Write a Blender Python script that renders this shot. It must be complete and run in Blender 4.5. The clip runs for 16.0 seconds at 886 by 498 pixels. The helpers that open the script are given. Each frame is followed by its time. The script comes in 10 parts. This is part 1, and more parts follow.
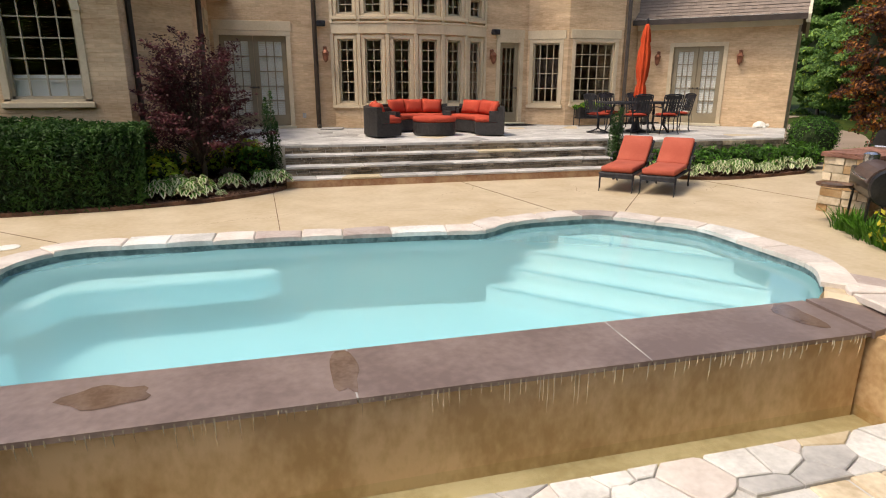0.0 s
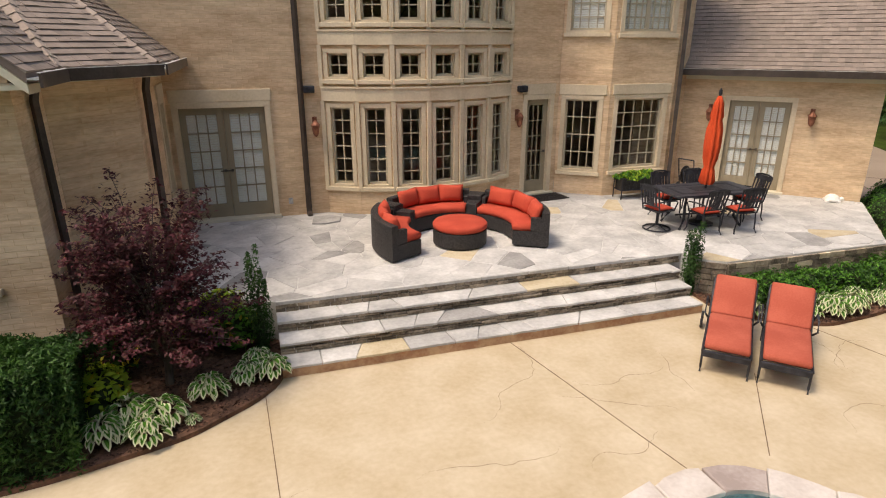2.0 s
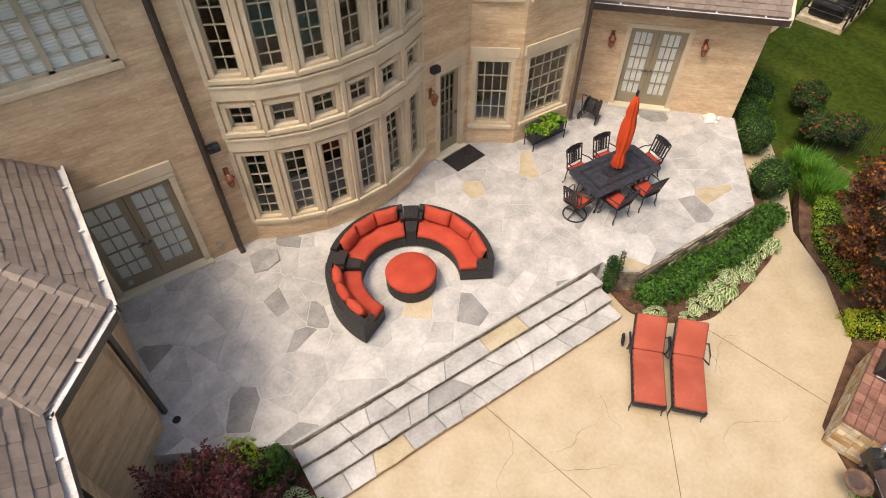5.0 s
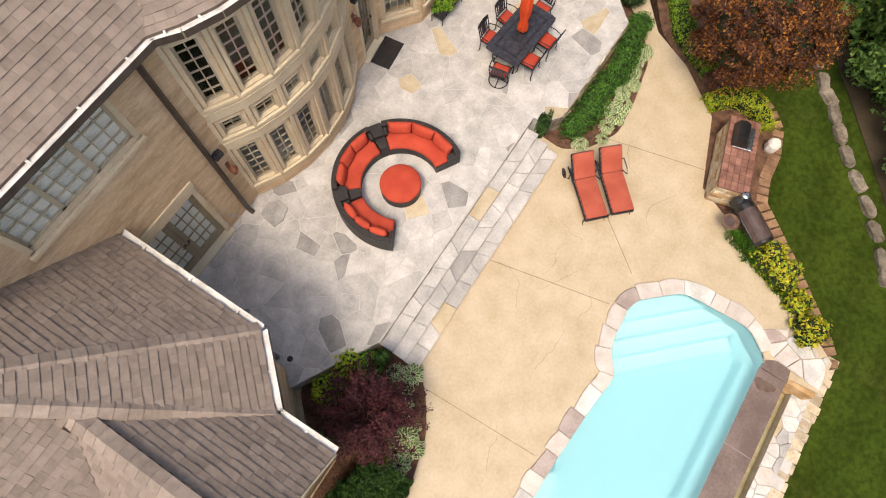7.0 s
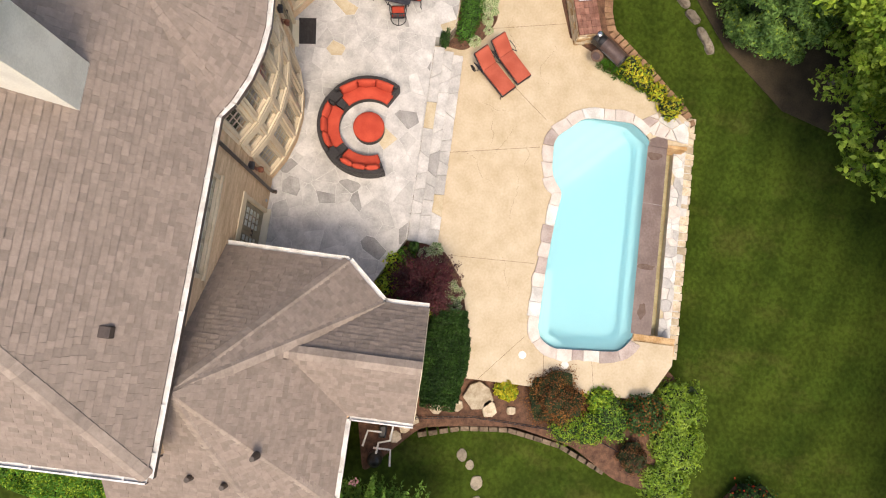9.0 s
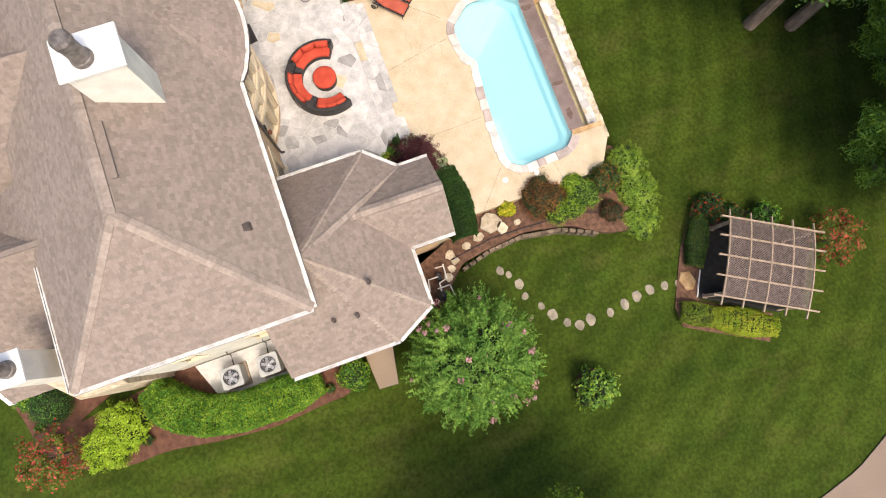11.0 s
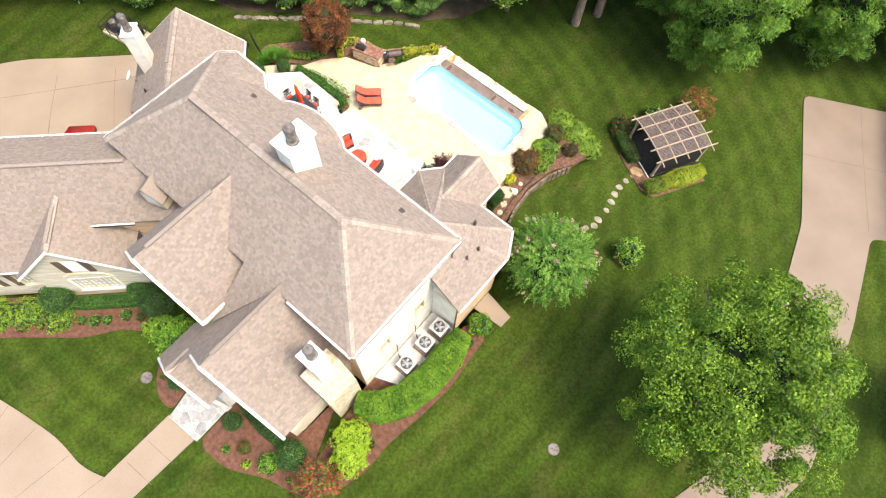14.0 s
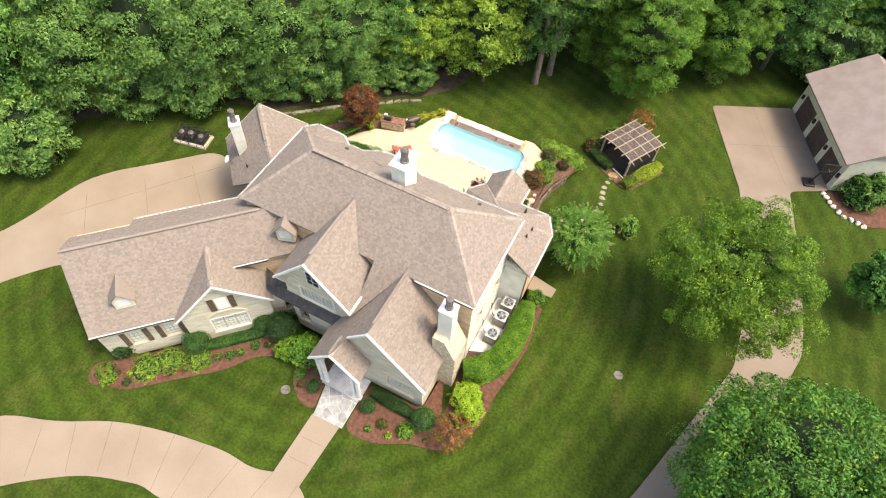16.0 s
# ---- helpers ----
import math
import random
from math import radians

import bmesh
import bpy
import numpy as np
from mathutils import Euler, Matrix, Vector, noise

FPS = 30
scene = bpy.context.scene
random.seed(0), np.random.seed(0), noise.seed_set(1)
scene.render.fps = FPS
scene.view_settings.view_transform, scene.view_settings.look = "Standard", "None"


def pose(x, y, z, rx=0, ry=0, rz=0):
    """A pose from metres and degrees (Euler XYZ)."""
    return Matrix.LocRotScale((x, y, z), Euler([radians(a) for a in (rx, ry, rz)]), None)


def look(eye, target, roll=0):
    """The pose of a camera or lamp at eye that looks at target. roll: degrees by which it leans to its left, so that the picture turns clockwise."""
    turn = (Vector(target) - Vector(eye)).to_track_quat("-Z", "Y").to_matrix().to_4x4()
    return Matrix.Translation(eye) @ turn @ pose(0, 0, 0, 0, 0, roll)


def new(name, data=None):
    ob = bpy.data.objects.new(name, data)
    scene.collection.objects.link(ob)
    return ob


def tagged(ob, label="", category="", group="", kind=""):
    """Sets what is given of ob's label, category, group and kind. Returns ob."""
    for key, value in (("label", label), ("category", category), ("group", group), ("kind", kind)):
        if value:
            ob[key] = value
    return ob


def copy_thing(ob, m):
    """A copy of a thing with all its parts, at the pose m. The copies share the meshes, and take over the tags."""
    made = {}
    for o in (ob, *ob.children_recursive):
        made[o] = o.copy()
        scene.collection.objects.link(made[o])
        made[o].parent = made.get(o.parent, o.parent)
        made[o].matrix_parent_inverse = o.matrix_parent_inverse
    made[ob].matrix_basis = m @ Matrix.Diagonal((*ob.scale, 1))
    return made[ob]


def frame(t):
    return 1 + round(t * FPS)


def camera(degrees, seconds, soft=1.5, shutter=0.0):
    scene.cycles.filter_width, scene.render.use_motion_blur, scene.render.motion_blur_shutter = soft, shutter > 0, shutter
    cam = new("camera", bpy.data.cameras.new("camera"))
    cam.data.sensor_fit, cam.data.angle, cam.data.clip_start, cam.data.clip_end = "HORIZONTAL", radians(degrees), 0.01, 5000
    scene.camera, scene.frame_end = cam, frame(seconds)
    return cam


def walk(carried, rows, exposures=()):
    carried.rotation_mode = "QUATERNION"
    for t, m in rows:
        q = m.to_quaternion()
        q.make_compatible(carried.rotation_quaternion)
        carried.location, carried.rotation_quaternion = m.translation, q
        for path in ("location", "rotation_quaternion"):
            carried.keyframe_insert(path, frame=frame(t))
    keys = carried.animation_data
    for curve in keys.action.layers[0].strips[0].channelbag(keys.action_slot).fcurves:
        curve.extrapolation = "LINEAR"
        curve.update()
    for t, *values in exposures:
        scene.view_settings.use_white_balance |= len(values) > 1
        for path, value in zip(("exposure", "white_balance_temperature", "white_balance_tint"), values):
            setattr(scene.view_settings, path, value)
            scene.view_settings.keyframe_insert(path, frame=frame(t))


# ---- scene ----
cam = camera(73.5, 16.0, 1.1)
PATH = [
    (0, (0.004, -11.039, 1.883), (0.498, -9.178, 1.34), 0.2),
    (0.5, (0.031, -10.049, 2.284), (0.532, -8.19, 1.743), 0.2),
    (1, (-0.004, -9.027, 2.844), (0.512, -7.175, 2.293), 0.1),
    (1.5, (-0.007, -8.063, 3.538), (0.526, -6.226, 2.952), -0.0),
    (2, (-0.059, -7.217, 4.266), (0.513, -5.419, 3.602), 0.0),
    (2.5, (-0.079, -6.584, 5.073), (0.538, -4.852, 4.286), 0.0),
    (3, (0.019, -6.2, 5.823), (0.671, -4.544, 4.91), -0.3),
    (3.5, (0.143, -5.871, 6.743), (0.826, -4.314, 5.69), -0.5),
    (6, (-0.908, -1.876, 12.223), (-0.194, -1.213, 10.476), 2.7),
    (6.5, (-1.254, -1.288, 13.115), (-0.587, -0.827, 11.287), 4.2),
    (7, (-1.185, -1.209, 14.301), (-0.643, -0.898, 12.402), 3.2),
    (7.5, (-1.173, -1.145, 15.549), (-0.755, -0.955, 13.602), 3.3),
    (8, (-1.404, -0.72, 16.985), (-1.082, -0.652, 15.012), 10.0),
    (10.5, (-6.526, 1.872, 24.063), (-6.296, 1.73, 22.081), 17.8),
    (11, (-8.371, 2.468, 25.497), (-8.124, 2.304, 23.519), 14.0),
    (11.5, (-9.854, 3.665, 26.776), (-9.586, 3.452, 24.806), 14.0),
    (12, (-11.069, 5.319, 28.04), (-10.758, 5.041, 26.084), 12.2),
    (12.5, (-11.771, 7.55, 29.302), (-11.419, 7.18, 27.368), 11.6),
    (13, (-12.509, 9.928, 30.519), (-12.097, 9.464, 28.618), 8.0),
    (13.5, (-12.555, 12.491, 31.777), (-12.123, 11.935, 29.905), 6.8),
    (14, (-12.676, 15.371, 32.955), (-12.213, 14.722, 31.12), 5.1),
    (14.5, (-12.501, 18.56, 34.229), (-12.02, 17.822, 32.433), 4.9),
    (15, (-11.99, 21.953, 35.398), (-11.509, 21.123, 33.643), 5.1),
    (15.5, (-11.59, 25.511, 36.644), (-11.116, 24.583, 34.937), 4.9),
    (16, (-11.327, 29.16, 37.897), (-10.875, 28.131, 36.242), 4.3),
]
EXPOSURES = [(0, 0.76, 7350, 11), (3.5, 0.78, 7450, 12), (8, 0.82, 7400, 12), (10.5, 0.98, 7250, 12), (12.5, 1.42, 6950, 8), (14, 1.68, 6950, 7), (16, 1.56, 7200, 6)]
walk(cam, [(t, look(eye, target, roll)) for t, eye, target, roll in PATH], EXPOSURES)

# ---- sky and sun ----
SUN = Vector((-0.50, -0.10, 1.0)).normalized()
world = bpy.data.worlds.new("world")
scene.world = world
world.use_nodes = True
wn = world.node_tree.nodes
sky = wn.new("ShaderNodeTexSky")
sky.sky_type = "NISHITA"
sky.sun_disc = False
sky.sun_elevation = math.asin(SUN.z)
sky.sun_rotation = math.atan2(SUN.x, SUN.y)
sky.air_density, sky.dust_density, sky.ozone_density = 1.0, 3.0, 1.0
wn["Background"].inputs[1].default_value = 0.15
world.node_tree.links.new(sky.outputs[0], wn["Background"].inputs[0])
sun = new("sun", bpy.data.lights.new("sun", "SUN"))
sun.data.energy, sun.data.angle, sun.data.color = 1.35, radians(16.0), (1.0, 0.93, 0.82)
sun.matrix_world = look(tuple(SUN * 60), (0, 0, 0))


# ---- materials ----
def mat(name, c1, c2, scale=2.0, rough=0.8, bump=0.2, fine=30.0, metal=0.0, rand=0.0, island=0.0, stretch=(1, 1, 1), spec=0.4, sharp=0.5):
    """A surface that varies between two colours at two scales, with fine relief."""
    m = bpy.data.materials.new(name)
    m.use_nodes = True
    n, l = m.node_tree.nodes, m.node_tree.links
    p = n["Principled BSDF"]
    tc = n.new("ShaderNodeTexCoord")
    mp = n.new("ShaderNodeMapping")
    mp.inputs["Scale"].default_value = stretch
    l.new(tc.outputs["Object"], mp.inputs["Vector"])
    big, small = n.new("ShaderNodeTexNoise"), n.new("ShaderNodeTexNoise")
    big.inputs["Scale"].default_value, big.inputs["Detail"].default_value = scale, 6
    small.inputs["Scale"].default_value, small.inputs["Detail"].default_value = fine, 4
    for t in (big, small):
        l.new(mp.outputs[0], t.inputs["Vector"])
    add = n.new("ShaderNodeMath")
    add.operation = "MULTIPLY_ADD"
    l.new(small.outputs[0], add.inputs[0])
    add.inputs[1].default_value = 0.5
    l.new(big.outputs[0], add.inputs[2])
    ramp = n.new("ShaderNodeMapRange")
    ramp.inputs[1].default_value, ramp.inputs[2].default_value = 0.75 - 0.3 * sharp, 0.75 + 0.3 * sharp
    l.new(add.outputs[0], ramp.inputs[0])
    mix = n.new("ShaderNodeMix")
    mix.data_type = "RGBA"
    l.new(ramp.outputs[0], mix.inputs[0])
    mix.inputs[6].default_value, mix.inputs[7].default_value = (*c1, 1), (*c2, 1)
    out = mix.outputs[2]
    if rand or island:
        if island:
            src = n.new("ShaderNodeNewGeometry").outputs["Random Per Island"]
        else:
            src = n.new("ShaderNodeObjectInfo").outputs["Random"]
        k = island or rand
        mr = n.new("ShaderNodeMapRange")
        mr.inputs[3].default_value, mr.inputs[4].default_value = 1 - k, 1 + k
        l.new(src, mr.inputs[0])
        hsv = n.new("ShaderNodeHueSaturation")
        l.new(mr.outputs[0], hsv.inputs["Value"])
        l.new(out, hsv.inputs["Color"])
        out = hsv.outputs[0]
    l.new(out, p.inputs["Base Color"])
    p.inputs["Roughness"].default_value, p.inputs["Metallic"].default_value = rough, metal
    p.inputs["Specular IOR Level"].default_value = spec
    if bump:
        b = n.new("ShaderNodeBump")
        b.inputs["Strength"].default_value, b.inputs["Distance"].default_value = bump, 0.02
        l.new(add.outputs[0], b.inputs["Height"])
        l.new(b.outputs[0], p.inputs["Normal"])
    return m


def clear(name, tint, ior, rough=0.02, cloud=0.0, body=(1, 1, 1)):
    """Glass or water: clear, with a gloss that grows at grazing angles."""
    m = bpy.data.materials.new(name)
    m.use_nodes = True
    n, l = m.node_tree.nodes, m.node_tree.links
    n.remove(n["Principled BSDF"])
    fr, pw, sc, tr, gl, mx = (n.new("ShaderNode" + k) for k in ("LayerWeight", "Math", "Math", "BsdfTransparent", "BsdfGlossy", "MixShader"))
    fr.inputs[0].default_value = 0.5
    f0 = ((ior - 1) / (ior + 1)) ** 2
    pw.operation, sc.operation = "POWER", "MULTIPLY_ADD"
    l.new(fr.outputs["Facing"], pw.inputs[0])
    pw.inputs[1].default_value = 5.0
    l.new(pw.outputs[0], sc.inputs[0])
    sc.inputs[1].default_value, sc.inputs[2].default_value = 1 - f0, f0
    tr.inputs[0].default_value = (*tint, 1)
    gl.inputs["Roughness"].default_value = rough
    no, bu = n.new("ShaderNodeTexNoise"), n.new("ShaderNodeBump")
    tc = n.new("ShaderNodeTexCoord")
    l.new(tc.outputs["Object"], no.inputs["Vector"])
    no.inputs["Scale"].default_value = 3.0
    bu.inputs["Strength"].default_value, bu.inputs["Distance"].default_value = 0.06, 0.03
    l.new(no.outputs[0], bu.inputs["Height"])
    l.new(bu.outputs[0], gl.inputs["Normal"])
    l.new(sc.outputs[0], mx.inputs[0])
    inner = tr.outputs[0]
    if cloud:
        df, m2 = n.new("ShaderNodeBsdfDiffuse"), n.new("ShaderNodeMixShader")
        df.inputs[0].default_value = (*body, 1)
        m2.inputs[0].default_value = cloud
        l.new(inner, m2.inputs[1])
        l.new(df.outputs[0], m2.inputs[2])
        inner = m2.outputs[0]
    l.new(inner, mx.inputs[1])
    l.new(gl.outputs[0], mx.inputs[2])
    l.new(mx.outputs[0], n["Material Output"].inputs[0])
    return m




def brick_wall(name, c1, c2, mortar):
    """Limewashed brick: soft blotches, faint courses and recessed joints."""
    m = mat(name, c1, c2, 1.0, 0.92, 0.5, 8, stretch=(1.0, 1.0, 4.5), sharp=0.8)
    n, l = m.node_tree.nodes, m.node_tree.links
    p = n["Principled BSDF"]
    old = p.inputs["Base Color"].links[0].from_socket
    tc, sx, u, cb, br = (n.new("ShaderNode" + k) for k in ("TexCoord", "SeparateXYZ", "Math", "CombineXYZ", "TexBrick"))
    l.new(tc.outputs["Object"], sx.inputs[0])
    u.operation = "MULTIPLY_ADD"
    l.new(sx.outputs[1], u.inputs[0])
    u.inputs[1].default_value = -0.6
    l.new(sx.outputs[0], u.inputs[2])
    l.new(u.outputs[0], cb.inputs[0])
    l.new(sx.outputs[2], cb.inputs[1])
    l.new(cb.outputs[0], br.inputs["Vector"])
    br.inputs["Color1"].default_value, br.inputs["Color2"].default_value, br.inputs["Mortar"].default_value = (0.84, 0.815, 0.78, 1), (1.0, 1.0, 1.0, 1), (*mortar, 1)
    br.inputs["Scale"].default_value, br.inputs["Mortar Size"].default_value, br.inputs["Mortar Smooth"].default_value = 1.0, 0.007, 0.6
    br.inputs["Bias"].default_value = 0.25
    br.inputs["Brick Width"].default_value, br.inputs["Row Height"].default_value = 0.22, 0.075
    mx = n.new("ShaderNodeMix")
    mx.data_type, mx.blend_type = "RGBA", "MULTIPLY"
    mx.inputs[0].default_value = 1.0
    l.new(old, mx.inputs[6])
    l.new(br.outputs["Color"], mx.inputs[7])
    l.new(mx.outputs[2], p.inputs["Base Color"])
    b = n.new("ShaderNodeBump")
    b.invert = True
    b.inputs["Strength"].default_value, b.inputs["Distance"].default_value = 0.5, 0.01
    l.new(br.outputs["Fac"], b.inputs["Height"])
    l.new(p.inputs["Normal"].links[0].from_socket, b.inputs["Normal"])
    l.new(b.outputs[0], p.inputs["Normal"])
    return m


M_WALL = brick_wall("limewashed_brick", (0.55, 0.37, 0.225), (0.82, 0.625, 0.415), (0.92, 0.88, 0.83))
# front walls: the same brick paled, their overexposure put into the colour
M_WALL_FRONT = brick_wall("overlit_limewashed_brick", (0.50, 0.43, 0.32), (0.74, 0.67, 0.54), (0.92, 0.90, 0.87))
M_TRIM = mat("limestone_trim", (0.56, 0.45, 0.305), (0.74, 0.62, 0.445), 1.6, 0.85, 0.3, 22, sharp=0.8)
M_PAINT = mat("taupe_paint", (0.275, 0.225, 0.15), (0.325, 0.27, 0.185), 2, 0.55, 0.05, 40)
M_SASH = mat("beige_sash_paint", (0.44, 0.375, 0.265), (0.52, 0.45, 0.33), 2, 0.5, 0.05, 40)
M_CREAM = mat("cream_paint", (0.62, 0.56, 0.42), (0.70, 0.64, 0.50), 2, 0.5, 0.05, 40)
M_WHITE = mat("white_paint", (0.70, 0.68, 0.63), (0.80, 0.78, 0.74), 3, 0.5, 0.05, 40)
M_GUTTER = mat("brown_gutter", (0.045, 0.033, 0.027), (0.08, 0.06, 0.05), 4, 0.4, 0.05, 40)
M_GUTTER_IN = mat("pale_gutter_lip", (0.48, 0.46, 0.43), (0.74, 0.72, 0.69), 3, 0.4, 0.05, 40)
M_SHINGLE = mat("asphalt_shingle", (0.212, 0.168, 0.139), (0.264, 0.212, 0.178), 9.0, 0.85, 0.35, 70, spec=0.3, island=0.14, sharp=0.7)
M_ROOFBED = mat("shingle_bed", (0.16, 0.12, 0.098), (0.21, 0.165, 0.14), 1.2, 0.95, 0.2, 60)
M_RIDGE = mat("ridge_shingle", (0.248, 0.198, 0.164), (0.31, 0.252, 0.21), 8.0, 0.9, 0.35, 60, island=0.17)
M_METAL = mat("dark_metal_roof", (0.045, 0.037, 0.033), (0.085, 0.07, 0.062), 3, 0.45, 0.1, 20, metal=0.3)
M_FLUE = mat("weathered_flue", (0.10, 0.085, 0.075), (0.22, 0.19, 0.17), 6, 0.55, 0.2, 40, metal=0.3)
M_STEEL = mat("galvanised_steel", (0.30, 0.30, 0.31), (0.55, 0.55, 0.56), 8, 0.4, 0.1, 50, metal=0.8)
M_CHIM = mat("white_stucco_cap", (0.66, 0.62, 0.53), (0.80, 0.76, 0.66), 1.5, 0.8, 0.2, 30)
M_DECK = mat("stained_concrete", (0.44, 0.345, 0.215), (0.585, 0.49, 0.355), 1.5, 0.55, 0.12, 13, sharp=0.85, spec=0.5)
M_FLAG = mat("pale_flagstone", (0.34, 0.33, 0.32), (0.62, 0.60, 0.575), 2.6, 0.8, 0.35, 17, rand=0.13, sharp=0.95)
M_FLAG_DARK = mat("grey_flagstone", (0.22, 0.212, 0.205), (0.42, 0.405, 0.39), 3, 0.85, 0.4, 26, rand=0.18, sharp=0.9)
M_FLAG_TAN = mat("tan_flagstone", (0.46, 0.37, 0.24), (0.56, 0.48, 0.34), 3, 0.85, 0.3, 22, rand=0.1)
M_FLAG_RUST = mat("rust_flagstone", (0.36, 0.19, 0.11), (0.50, 0.33, 0.20), 4, 0.85, 0.3, 22, rand=0.1)
M_JOINT = mat("mortar_joint", (0.47, 0.455, 0.435), (0.60, 0.585, 0.56), 4, 0.95, 0.3, 60)
M_CAP = mat("white_flagstone", (0.50, 0.485, 0.46), (0.70, 0.68, 0.65), 2.2, 0.8, 0.3, 22, rand=0.14)
M_RISER = mat("stacked_stone", (0.12, 0.095, 0.068), (0.38, 0.31, 0.235), 3, 0.9, 0.5, 25, rand=0.35)
M_COPING = mat("pale_coping_stone", (0.50, 0.435, 0.39), (0.68, 0.62, 0.575), 3, 0.8, 0.4, 20, rand=0.12, sharp=0.8)
M_COPING_B = mat("mauve_coping_stone", (0.33, 0.265, 0.24), (0.44, 0.37, 0.34), 3, 0.8, 0.3, 20, rand=0.15)
M_POOL = mat("pool_plaster", (0.52, 0.73, 0.775), (0.58, 0.77, 0.81), 0.8, 0.6, 0.05, 8)
M_POOL_STEP = mat("pool_step_plaster", (0.80, 0.87, 0.87), (0.86, 0.91, 0.91), 0.8, 0.6, 0.05, 8)
M_TILE = mat("slate_pool_tile", (0.07, 0.12, 0.13), (0.20, 0.27, 0.28), 9, 0.4, 0.4, 30)
M_SLAB = mat("wet_brown_slab", (0.15, 0.105, 0.09), (0.24, 0.18, 0.158), 1.3, 0.35, 0.15, 14, spec=0.6)
M_WEIR = mat("wet_ochre_wall", (0.42, 0.27, 0.125), (0.62, 0.44, 0.25), 1.2, 0.35, 0.3, 10, stretch=(1.6, 1.6, 0.9), spec=0.6)
M_TROUGH = mat("algae_trough", (0.38, 0.295, 0.165), (0.52, 0.425, 0.265), 1.5, 0.3, 0.1, 12, spec=0.6)
M_ORANGE = mat("orange_sandstone", (0.34, 0.20, 0.085), (0.52, 0.36, 0.20), 3, 0.9, 0.5, 18, rand=0.2)
M_LEDGE = mat("ledger_stone", (0.42, 0.335, 0.225), (0.64, 0.54, 0.40), 4, 0.9, 0.5, 18, rand=0.25)
M_DRIVE = mat("driveway_concrete", (0.245, 0.183, 0.132), (0.305, 0.235, 0.175), 0.35, 0.85, 0.08, 16, sharp=0.8)
# drive concrete about a fifth darker: vignetting put into the base colour
M_COURT = mat("vignette_dimmed_concrete", (0.195, 0.144, 0.108), (0.25, 0.19, 0.145), 0.35, 0.85, 0.08, 16, sharp=0.8)
M_LOWJOINT = mat("drive_joint", (0.13, 0.097, 0.07), (0.20, 0.152, 0.115), 3, 0.95, 0.2, 30)
M_MULCH = mat("bark_mulch", (0.055, 0.028, 0.018), (0.20, 0.105, 0.065), 5, 0.95, 1.0, 28, sharp=0.8)
M_LITTER = mat("leaf_litter", (0.028, 0.022, 0.012), (0.085, 0.062, 0.035), 1.4, 0.95, 1.0, 20, sharp=0.9)
M_MULCH_RED = mat("red_mulch", (0.072, 0.030, 0.019), (0.165, 0.076, 0.048), 4, 0.95, 1.0, 28, sharp=0.8)
M_GLASS = clear("window_glass", (0.92, 0.94, 0.94), 1.5)
M_WATER = clear("pool_water", (0.70, 0.94, 0.97), 1.33, cloud=0.44, body=(0.31, 0.655, 0.725))
M_TROUGHW = clear("trough_water", (0.9, 0.95, 0.9), 1.33)
M_DARK = mat("dark_room", (0.012, 0.011, 0.010), (0.03, 0.026, 0.022), 1, 0.9, 0, 10)
M_BLIND = mat("white_blind", (0.86, 0.84, 0.78), (0.90, 0.88, 0.82), 3, 0.6, 0, 20)
M_SHUTTER = mat("brown_shutter", (0.10, 0.065, 0.045), (0.15, 0.10, 0.07), 4, 0.6, 0.1, 30)


